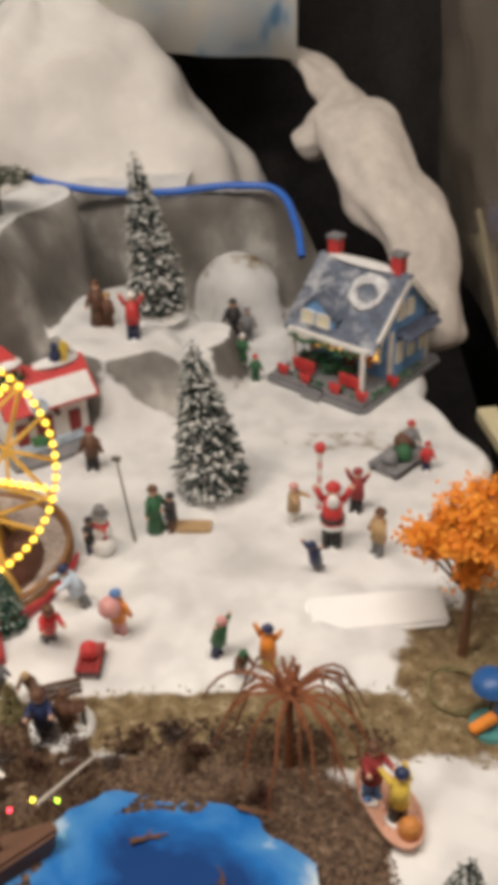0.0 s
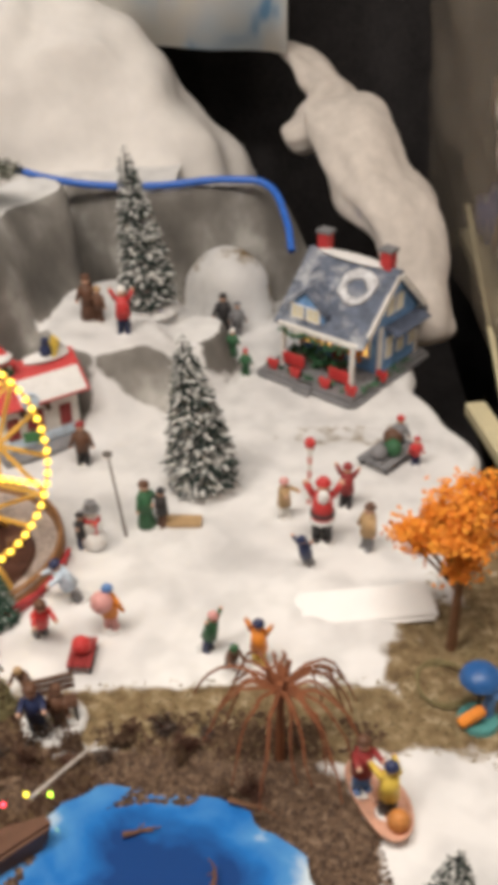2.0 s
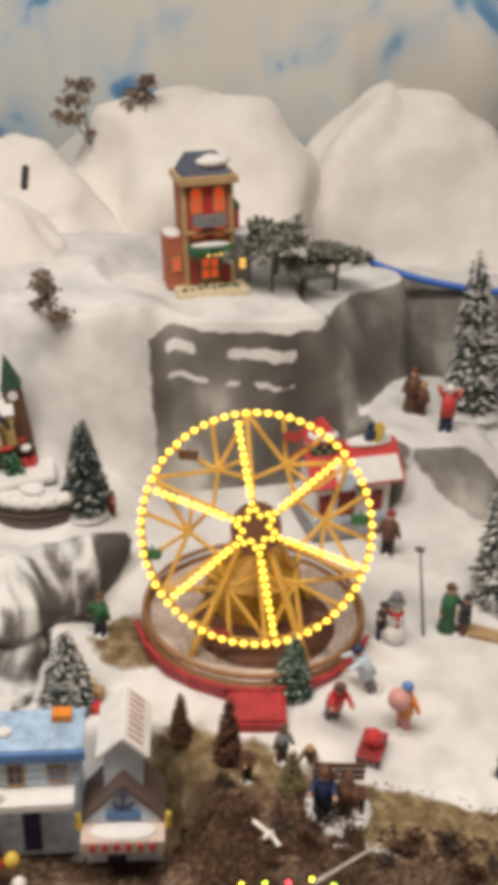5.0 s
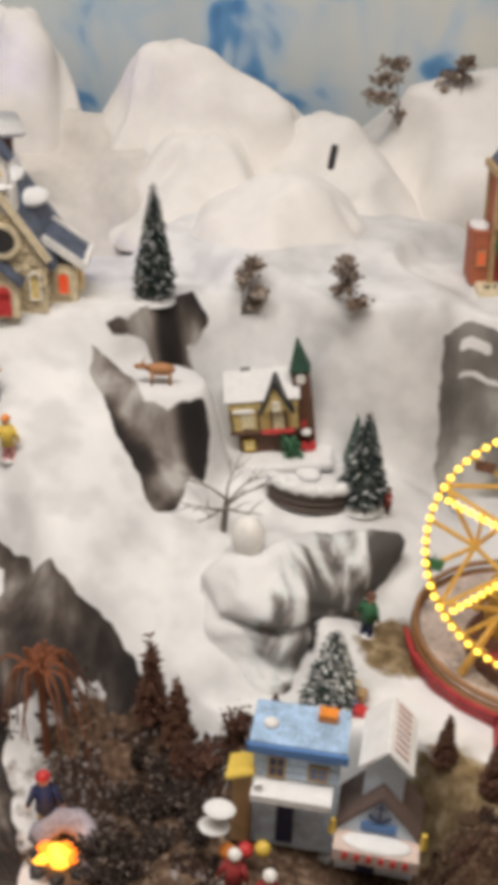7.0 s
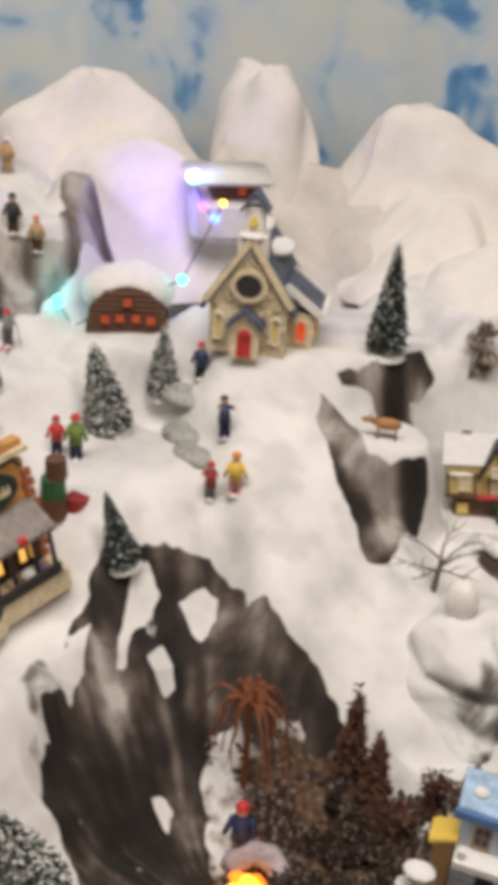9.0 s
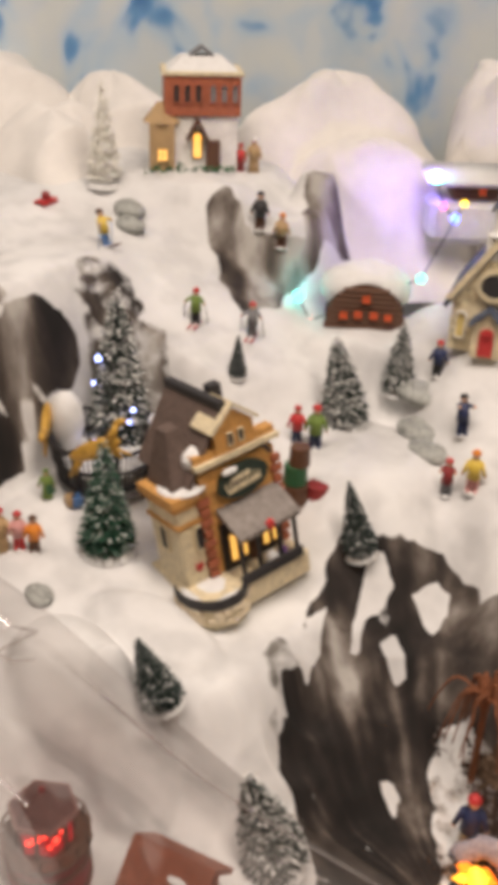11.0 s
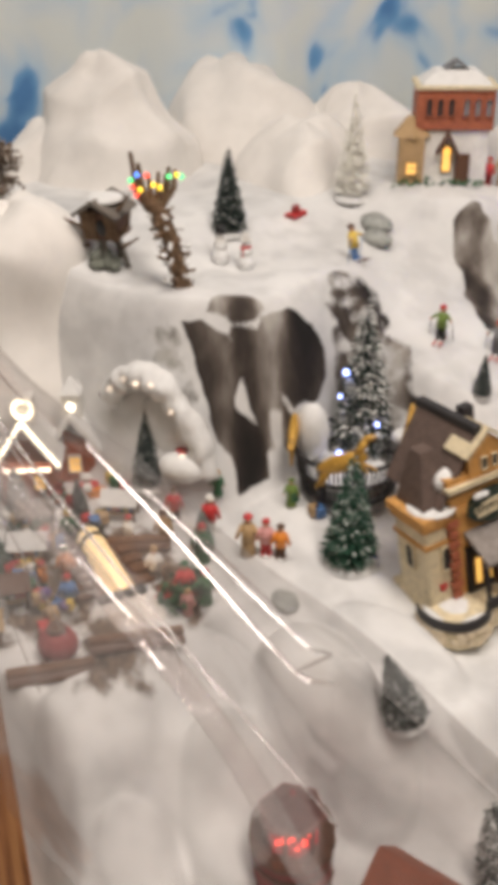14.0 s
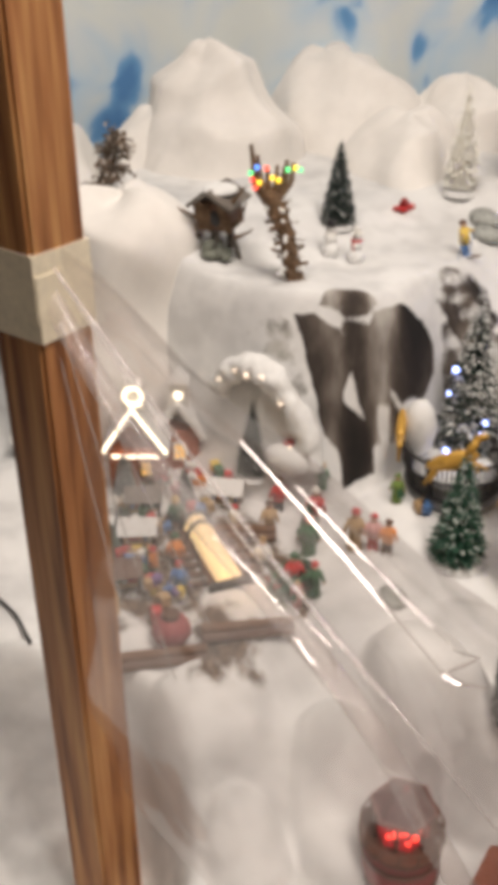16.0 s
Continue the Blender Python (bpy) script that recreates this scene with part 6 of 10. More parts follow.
    box(bm, (0.02, -0.0345, 0.126), (0.052, 0.002, 0.005), (0, -4, 0))
    box(bm, (0.016, -0.0345, 0.138), (0.030, 0.002, 0.004), (0, -4, 0))
    for k in range(9):
        box(bm, (-0.008 + 0.0065 * k, -0.0345, 0.1315 + 0.0012 * (k % 2)), (0.0022, 0.002, 0.0075), (0, 8 * (k % 3 - 1), 0))
    part("lettering", bm, CREAM, sign)
    snow_lump(sign, (0.0, -0.036, 0.150), (0.012, 0.004, 0.004), 2)
    # brown roof behind
    bm = bmesh.new()
    gable_roof(bm, 0.116, 0.092, 0.150, 0.068, 0.005, 0.006, 0.008, 0.024, "y")
    part("roof", bm, BROWNROOF, t, "brown shingle roof")
    solid("ridge", t, DARK, ((0.008, 0.024, 0.223), (0.012, 0.106, 0.010)), label="dark ridge crest")
    snow_lump(t, (-0.030, -0.012, 0.168), (0.020, 0.016, 0.014), 5)
    # corner tower
    bm = bmesh.new()
    box(bm, (-0.052, 0.004, 0.080), (0.058, 0.058, 0.115))
    soften(bm, 0.003)
    tower = part("corner_tower", bm, CREAM, t, "cream square corner tower")
    bm = bmesh.new()
    for z, r, h in ((0.104, 0.031, 0.005), (0.136, 0.035, 0.010), (0.127, 0.032, 0.006)):
        box(bm, (-0.052, 0.004, z), (2 * r, 2 * r, h))
    part("tower_cornice", bm, OCHRE, tower)
    bm = bmesh.new()
    bmesh.ops.create_cone(bm, cap_ends=True, segments=4, radius1=0.038, radius2=0.014, depth=0.066, matrix=pose(-0.048, 0.008, 0.172, 0, 0, 45))
    part("tower_roof", bm, BROWNROOF, tower)
    snow_lump(tower, (-0.052, -0.006, 0.141), (0.032, 0.030, 0.004), 6)
    for a in (-90, 180):
        r = 0.0300
        window(tower, -0.052 + r * math.cos(radians(a)), 0.004 + r * math.sin(radians(a)), 0.080, 0.014, 0.024, DARK, CREAM, a + 90, arch=True, bars=False)
    bow(tower, -0.060, -0.027, 0.050, 0.006)
    # porch
    bm = bmesh.new()
    box(bm, (0.026, -0.046, 0.094), (0.098, 0.045, 0.005), (28, 0, 0))
    for k in range(9):
        box(bm, (-0.018 + k * 0.011, -0.064, 0.082), (0.009, 0.006, 0.008), (28, 0, 0))
    part("awning", bm, GREYROOF, t, "grey shingled porch roof")
    for x in (-0.018, 0.008, 0.042, 0.068):
        solid("porch_post", t, DARK, ((x, -0.060, 0.058), (0.005, 0.005, 0.052)))
    solid("shop_front", t, DARK, ((0.024, -0.029, 0.056), (0.096, 0.004, 0.060)))
    for x in (-0.010, 0.006, 0.042, 0.058):
        window(t, x, -0.0325, 0.056, 0.012, 0.036, LITPANE, BROWN, bars=False)
    solid("door", t, BROWN, ((0.024, -0.0325, 0.050), (0.014, 0.004, 0.046)))
    bm = bmesh.new()
    bmesh.ops.create_cone(bm, cap_ends=True, segments=14, radius1=0.007, radius2=0.005, depth=0.005, matrix=pose(0.026, -0.067, 0.085, 90, 0, 0))
    part("wreath", bm, RED, t, "round red wreath")
    snow_lump(t, (0.03, -0.055, 0.034), (0.010, 0.008, 0.010), 7)
    bm = bmesh.new()
    ball(bm, (0.048, -0.056, 0.036), 0.007, 8)
    part("parcel", bm, mat("purple_paint", (0.18, 0.08, 0.25), 0.6), t, "purple parcel")
    t.scale = (0.86, 1.0, 1.0)
    tip(t, 9, -129)
    solid("back_chimney", t, DARK, ((0.052, 0.045, 0.205), (0.018, 0.014, 0.02)))


toy_store()


def chalet():
    t = thing("log_chalet", -1.225, 0.835, ground(-1.215, 0.82) - 0.002, 50, "brown log chalet with red-lit windows under thick snow", "house")
    lg = bmesh.new()
    rod(lg, (-0.5, 0, 0), (0.5, 0, 0), 0.0042, None, 8)
    first = part("log", lg, BROWN, t)
    first.matrix_basis = pose(0, -0.029, 0.004) @ Matrix.Diagonal((0.114, 1, 1, 1))
    for k in range(8):
        wide = 0.114 * math.sqrt(max(0.05, 1 - ((0.004 + k * 0.0075) / 0.068) ** 2))
        for yy in (-0.029, 0.029):
            if k or yy > 0:
                piece("log", first.data, t, pose(0, yy, 0.004 + k * 0.0075) @ Matrix.Diagonal((wide, 1, 1, 1)))
    bm = bmesh.new()
    ends = [[bm.verts.new((0.054 * math.cos(radians(15 * k)), y, 0.066 * math.sin(radians(15 * k)))) for k in range(13)] for y in (-0.029, 0.029)]
    bm.faces.new(ends[0])
    bm.faces.new(ends[1][::-1])
    for k in range(13):
        bm.faces.new((ends[0][k], ends[1][k], ends[1][(k + 1) % 13], ends[0][(k + 1) % 13]))
    bmesh.ops.recalc_face_normals(bm, faces=bm.faces[:])
    part("log_wall", bm, BROWN, t, "rounded brown log front")
    # a plump cap of snow over the round front
    bm = bmesh.new()
    ball(bm, (0, 0.014, 0.048), (0.065, 0.048, 0.040), 36)
    for v in bm.verts:
        floor = 0.062 * math.sqrt(max(0.0, 1 - (v.co.x / 0.058) ** 2)) if abs(v.co.x) < 0.058 else 0.0
        v.co.z = max(v.co.z, floor + 0.004) + 0.004 * noise.noise(v.co * 45)
        v.co.y = max(v.co.y, -0.0265)
    smooth(part("snow_cap", bm, SNOWPAINT, t, "thick rounded white snow on the roof"))
    for x, z in ((-0.030, 0.022), (-0.010, 0.024), (0.012, 0.024), (0.032, 0.022), (0.0, 0.047)):
        window(t, x, -0.0345, z, 0.012, 0.012, REDPANE, BROWN)


chalet()


def hall():
    x, y = -1.555, 0.762
    t = thing("brick_hall", x, y, ground(x + 0.03, y - 0.02) - 0.004, 62, "tall model hall with red brick top over white lower storey", "building")
    t.scale = (0.98, 0.98, 0.91)
    solid("lower_storey", t, WHITE, ((0, 0, 0.045), (0.108, 0.08, 0.09)), label="snow-white lower storey")
    solid("wall_block", t, BRICK, ((0, -0.002, 0.122), (0.116, 0.086, 0.064)), label="red brick upper storey")
    solid("eaves_board", t, CREAM, ((0, -0.002, 0.156), (0.124, 0.094, 0.006)))
    bm = bmesh.new()
    box(bm, (0, 0, 0.168), (0.112, 0.084, 0.022), (0, 0, 0), 0.55)
    part("roof", bm, SNOWPAINT, t, "snow-covered hipped roof")
    bm = bmesh.new()
    gable_roof(bm, 0.03, 0.03, 0.178, 0.012, 0.004, 0.003)
    part("cupola", bm, GREY, t)
    for k in range(6):
        window(t, -0.04 + k * 0.0165 + (0.006 if k > 2 else 0), -0.046, 0.124, 0.009, 0.024, DARK if k < 3 else GREY, BRICK, arch=True, bars=False)
    window(t, -0.008, -0.041, 0.040, 0.014, 0.036, LITPANE, BROWN, arch=True, bars=False)
    bm = bmesh.new()
    gable_roof(bm, 0.026, 0.018, 0.058, 0.026, 0.004, 0.003, -0.008, -0.046)
    part("porch_roof", bm, BROWN, t)
    solid("porch_screen", t, BROWN, ((0.016, -0.048, 0.028), (0.022, 0.004, 0.05)))
    an = solid("annex", t, TAN, ((-0.062, -0.028, 0.04), (0.038, 0.05, 0.08)), label="yellow lantern-shaped side tower")
    bm = bmesh.new()
    bmesh.ops.create_cone(bm, cap_ends=True, segments=6, radius1=0.032, radius2=0.008, depth=0.03, matrix=Matrix.Translation((-0.062, -0.028, 0.094)))
    part("annex_roof", bm, TAN, an)
    window(an, -0.062, -0.054, 0.03, 0.016, 0.02, LITPANE, TAN)
    garland(t, ((-0.09, -0.062, 0.008), (0.06, -0.055, 0.008)), 0.009, 8)


hall()


def harbour_house():
    t = thing("harbour_house", -0.444, 0.642, -0.092, 25, "weathered pale blue two-storey harbour house with flat roof", "house")
    t.scale = (0.88, 0.88, 0.88)
    solid("wall_block", t, PALEBLUE, ((0, 0.006, 0.072), (0.088, 0.046, 0.148)))
    each("clapboard", t, PALEBLUE, *[((0, -0.0175, 0.012 + k * 0.0105), (0.088, 0.0016, 0.0085)) for k in range(13)], bev=0)
    solid("roof", t, mat("worn_blue_roof", (0.34, 0.48, 0.66), 0.6, vary=0.4, scale=60), ((0, 0.006, 0.150), (0.098, 0.058, 0.010)), label="pale snowy flat roof")
    solid("roof_edge", t, BLUE, ((0, -0.024, 0.146), (0.102, 0.005, 0.012)), label="bright blue eaves board")
    bm = bmesh.new()
    ball(bm, (-0.03, 0.0, 0.158), (0.008, 0.007, 0.005), 10)
    part("roof_shell", bm, WHITE, t)
    solid("roof_crate", t, ORANGE, ((0.026, 0.02, 0.160), (0.020, 0.014, 0.010)), label="orange crate on the roof")
    each("shelf_roof", t, SNOWPAINT, ((-0.002, -0.030, 0.096), (0.082, 0.028, 0.010)), ((-0.036, -0.036, 0.106), (0.008, 0.008, 0.012)), label="snowy ledge over the shop front")
    window(t, -0.020, -0.019, 0.120, 0.016, 0.028, NAVY, TAN)
    window(t, 0.022, -0.019, 0.118, 0.018, 0.018, BLUE, TAN)
    solid("door", t, NAVY, ((-0.008, -0.019, 0.044), (0.018, 0.004, 0.070)), label="dark blue door")
    solid("notice_board", t, PALEBLUE, ((0.022, -0.021, 0.052), (0.022, 0.004, 0.040)))
    bm = bmesh.new()
    bmesh.ops.create_cone(bm, cap_ends=True, segments=12, radius1=0.006, radius2=0.006, depth=0.003, matrix=pose(0.0, -0.019, 0.138, 90, 0, 0) @ Matrix.Diagonal((1.3, 0.6, 1, 1)))
    part("fish_sign", bm, NAVY, t, "small dark fish-shaped sign")
    an = solid("side_hut", t, TAN, ((-0.055, -0.008, 0.052), (0.020, 0.026, 0.104)), label="tan lean-to hut")
    bm = bmesh.new()
    box(bm, (-0.056, -0.014, 0.108), (0.030, 0.032, 0.004), (0, -22, 0))
    part("hut_roof", bm, YELLOW, an, "yellow plank roof")
    for z in (0.05, 0.024):
        bm = bmesh.new()
        ball(bm, (-0.082 + 0.2 * z, -0.050, z + 0.03), (0.017, 0.013, 0.005), 12)
        part("shell", bm, SNOWPAINT, t, "flat white shell leaning on the wall")
    for k, m in enumerate((ORANGE, RED, YELLOW)):
        bm = bmesh.new()
        ball(bm, (-0.062 + k * 0.018, -0.052, 0.022 + 0.006 * k), 0.009, 8)
        part("fishing_float", bm, m, t)


harbour_house()


def boathouse():
    t = thing("boathouse", -0.370, 0.668, -0.092, 23, "pale blue boathouse with anchor on its gable", "house")
    t.scale = (0.88, 0.88, 0.88)
    W, D = 0.080, 0.050
    BOARDS = mat("whitish_blue_boards", (0.72, 0.82, 0.92), 0.6, vary=0.2, scale=70)
    bm = bmesh.new()
    box(bm, (0, 0, 0.032), (W, D, 0.064))
    prism(bm, W, D, 0.064, 0.048)
    part("wall_block", bm, BOARDS, t)
    each("clapboard", t, BOARDS, *[((0, -D / 2 - 0.0006, 0.010 + k * 0.0105), (W, 0.0016, 0.0085)) for k in range(5)], bev=0)
    bm = bmesh.new()
    gable_roof(bm, W, D, 0.064, 0.048, 0.003, 0.0025)
    part("roof", bm, BROWNROOF, t, "brown shingle roof")
    bm = bmesh.new()
    box(bm, (0, 0.024, 0.115), (0.040, 0.062, 0.050))
    prism(bm, 0.042, 0.064, 0.140, 0.018, 0, 0.024)
    part("ridge_loft", bm, BOARDS, t, "pale blue boarded loft")
    bm = bmesh.new()
    gable_roof(bm, 0.044, 0.070, 0.140, 0.022, 0.004, 0.004, 0, 0.024)
    loft = part("loft_roof", bm, SNOWPAINT, t, "snowy white loft roof")
    slat = mat("rosy_slat", (0.62, 0.46, 0.42), 0.7, vary=0.2)
    for k in range(8):
        bm = bmesh.new()
        box(bm, (0.013, -0.005 + 0.0088 * k, 0.1555), (0.020, 0.0026, 0.002), (0, 44, 0))
        part("slat", bm, slat, loft)
    # anchor
    bm = bmesh.new()
    y = -D / 2 - 0.002
    rod(bm, (0, y, 0.082), (0, y, 0.106), 0.0016, None, 6)
    rod(bm, (-0.006, y, 0.100), (0.006, y, 0.100), 0.0014, None, 6)
    for k in range(8):
        a, b = radians(200 + 140 * k / 8), radians(200 + 140 * (k + 1) / 8)
        rod(bm, (0.011 * math.cos(a), y, 0.093 + 0.011 * math.sin(a)), (0.011 * math.cos(b), y, 0.093 + 0.011 * math.sin(b)), 0.0018, None, 6)
    part("anchor", bm, NAVY, t, "dark blue anchor emblem")
    solid("name_board", t, BLUE, ((0, y, 0.072), (0.036, 0.003, 0.011)), label="blue board with pale bars")
    solid("ledge", t, mat("rosy_board", (0.62, 0.50, 0.44), 0.7, vary=0.2), ((0, -D / 2 - 0.012, 0.050), (W + 0.006, 0.026, 0.018)), label="tan ledge hung with red floats")
    snow_lump(t, (0, -D / 2 - 0.012, 0.060), (0.036, 0.012, 0.004), 2)
    for k in range(6):
        bm = bmesh.new()
        ball(bm, (-0.03 + k * 0.012, -D / 2 - 0.0255, 0.052), (0.0034, 0.0024, 0.0055), 6)
        part("float", bm, RED, t)
    for x in (-0.046, 0.046):
        bm = bmesh.new()
        rod(bm, (x, -D / 2 - 0.004, 0.058), (x, -D / 2 - 0.004, 0.076), 0.0045, 0.003, 8)
        part("lantern", bm, YELLOW, t, "yellow lantern")
    solid("door", t, NAVY, ((-0.008, y, 0.020), (0.02, 0.004, 0.036)))
    solid("window_shutter", t, WHITE, ((0.022, y, 0.024), (0.02, 0.004, 0.022)))


boathouse()


def lighthouse():
    x, y = -0.836, 0.152
    t = thing("lighthouse", x, y, ground(x, y) - 0.018, 20, "dark red model lighthouse with six-sided roof and red lantern room", "lighthouse")
    bm = bmesh.new()
    rod(bm, (0, 0, 0), (0, 0, 0.072), 0.041, 0.038, 14)
    part("tower", bm, DKRED, t)
    for z, r in ((0.030, 0.0415), (0.056, 0.0405), (0.074, 0.0425)):
        bm = bmesh.new()
        rod(bm, (0, 0, z - 0.002), (0, 0, z + 0.002), r, r, 14)
        part("band", bm, BROWN, t, "narrow brown ring")
    for k in range(14):
        a = 6.283 * k / 14
        bm = bmesh.new()
        rod(bm, (0.0405 * math.cos(a), 0.0405 * math.sin(a), 0.075), (0.0405 * math.cos(a), 0.0405 * math.sin(a), 0.089), 0.0011, None, 5)
        part("baluster", bm, BROWN, t)
    bm = bmesh.new()
    for k in range(14):
        a, b = 6.283 * k / 14, 6.283 * (k + 1) / 14
        rod(bm, (0.0405 * math.cos(a), 0.0405 * math.sin(a), 0.089), (0.0405 * math.cos(b), 0.0405 * math.sin(b), 0.089), 0.0014, None, 5)
    part("gallery_rail", bm, BROWN, t)
    bm = bmesh.new()
    rod(bm, (0, 0, 0.076), (0, 0, 0.110), 0.0255, 0.0255, 6)
    part("lantern_room", bm, mat("red_glass", (0.16, 0.012, 0.016), 0.08, emit=0.55, glow=(1.0, 0.03, 0.04), coat=0.6), t, "dark red glass lantern panes")
    for k in range(6):
        a = 6.283 * k / 6
        bm = bmesh.new()
        rod(bm, (0.0265 * math.cos(a), 0.0265 * math.sin(a), 0.076), (0.0265 * math.cos(a), 0.0265 * math.sin(a), 0.111), 0.0022, None, 6)
        part("mullion", bm, BROWN, t)
    shingle = mat("maroon_shingle", (0.13, 0.048, 0.042), 0.55, vary=0.35, scale=90, bump=0.4, bscale=260)
    bm = bmesh.new()
    rod(bm, (0, 0, 0.114), (0, 0, 0.133), 0.0315, 0.004, 6)
    roof = part("roof", bm, shingle, t, "six-sided dark maroon roof")
    bm = bmesh.new()
    rod(bm, (0, 0, 0.110), (0, 0, 0.1145), 0.034, 0.033, 6)
    part("eaves", bm, mat("dusty_pink_trim", (0.26, 0.13, 0.115), 0.6), roof, "paler eaves board")
    bm = bmesh.new()
    ball(bm, (0, 0, 0.135), 0.0032, 8)
    part("finial", bm, DKRED, roof)
    # red glints of the lantern glass, added as small glowing balls
    glow = mat("red_glint", (1, 0.1, 0.05), 0.3, emit=5, glow=(1.0, 0.05, 0.03))
    for a, z, r in ((-62, 0.098, 0.0042), (-44, 0.103, 0.0030), (-20, 0.094, 0.0034), (-80, 0.091, 0.0026), (-34, 0.088, 0.0024), (-8, 0.102, 0.0022)):
        bm = bmesh.new()
        ball(bm, (0.0245 * math.cos(radians(a)), 0.0245 * math.sin(radians(a)), z), r, 8)
        part("lamp", bm, glow, t, "bright red glint set on the lantern glass")


lighthouse()


def keepers_house():
    t = thing("keepers_cottage", -0.745, 0.235, ground(-0.745, 0.235) - 0.004, 28, "low brown model cottage beside the lighthouse", "house")
    solid("wall_block", t, BRICK, ((0, 0, 0.024), (0.066, 0.050, 0.048)))
    bm = bmesh.new()
    gable_roof(bm, 0.056, 0.072, 0.048, 0.028, 0.005, 0.006, 0, 0, "x")
    part("roof", bm, mat("terracotta_roof", (0.30, 0.10, 0.06), 0.7, vary=0.3, scale=100), t, "reddish brown roof")
    window(t, 0.0, -0.026, 0.022, 0.014, 0.016, PALEPANE, WHITE)
    snow_lump(t, (0.012, -0.012, 0.066), (0.012, 0.008, 0.003), 3)


keepers_house()


def bandstand():
    x, y = -1.205, 0.408
    t = thing("bandstand", x, y, ground(x, y) - 0.004, 30, "round model bandstand with black lattice sides and golden leaping ornaments", "pavilion")
    bm = bmesh.new()
    rod(bm, (0, 0, 0), (0, 0, 0.010), 0.062, 0.060, 24)
    part("platform", bm, GREY, t)
    bar = bmesh.new()
    rod(bar, (0.058, 0, 0.010), (0.069, 0, 0.066), 0.0014, None, 5)
    first = part("bar", bar, DARK, t)
    for k in range(1, 72):
        piece("bar", first.data, t, pose(0, 0, 0, 0, 0, 5 * k))
    for z, r in ((0.012, 0.0595), (0.038, 0.0645), (0.066, 0.0700)):
        bm = bmesh.new()
        hoop = [[bm.verts.new(((r + 0.0026 * math.cos(v)) * math.cos(u), (r + 0.0026 * math.cos(v)) * math.sin(u), z + 0.0026 * math.sin(v))) for v in (0, 1.2566, 2.5133, 3.7699, 5.0265)] for u in (6.283185 * k / 40 for k in range(40))]
        for k in range(40):
            for j in range(5):
                bm.faces.new((hoop[k][j], hoop[(k + 1) % 40][j], hoop[(k + 1) % 40][(j + 1) % 5], hoop[k][(j + 1) % 5]))
        smooth(part("rail", bm, DARK, t))
    for k in range(8):
        a = 6.283 * k / 8
        bm = bmesh.new()
        rod(bm, (0.057 * math.cos(a), 0.057 * math.sin(a), 0.010), (0.069 * math.cos(a), 0.069 * math.sin(a), 0.070), 0.0034, None, 6)
        part("post", bm, DARK, t)
    # dark inner drum seen between the bars
    bm = bmesh.new()
    rod(bm, (0, 0, 0.010), (0, 0, 0.026), 0.050, 0.053, 24)
    part("inner_drum", bm, SNOWPAINT, t, "snow heaped inside the bandstand")
    gold = mat("antique_gold", (0.62, 0.36, 0.07), 0.4, metal=0.3, vary=0.25)
    for a, pitch in ((-150, -20), (-66, 24), (20, 12)):
        bm = bmesh.new()
        ball(bm, (0, 0, 0), (0.024, 0.005, 0.0085), 12)
        rod(bm, (0.014, 0, 0.002), (0.027, 0, 0.014), 0.0046, 0.0030, 7)
        ball(bm, (0.030, 0, 0.015), (0.007, 0.003, 0.0035), 8)
        for dx, ex in ((0.013, 0.026), (0.010, 0.018), (-0.014, -0.026), (-0.016, -0.031)):
            rod(bm, (dx, 0, -0.003), (ex, 0, -0.016), 0.0026, 0.0014, 6)
        ob = smooth(part("ornament", bm, gold, t, "golden leaping animal ornament"))
        ob.matrix_basis = pose(0.071 * math.cos(radians(a)), 0.071 * math.sin(radians(a)), 0.078, 0, 0, a + 90) @ pose(0, 0, 0, 0, -pitch, 0) @ Matrix.Diagonal((1.4, 1.4, 1.4, 1))
    snow_lump(t, (-0.052, -0.006, 0.070), (0.023, 0.022, 0.040), 3)
    snow_lump(t, (0.05, 0.05, 0.070), (0.016, 0.014, 0.010), 4)


bandstand()


KNOBBARK = mat("knobbly_bark", (0.17, 0.105, 0.06), 0.85, vary=0.6, scale=90, bump=0.5, bscale=200)


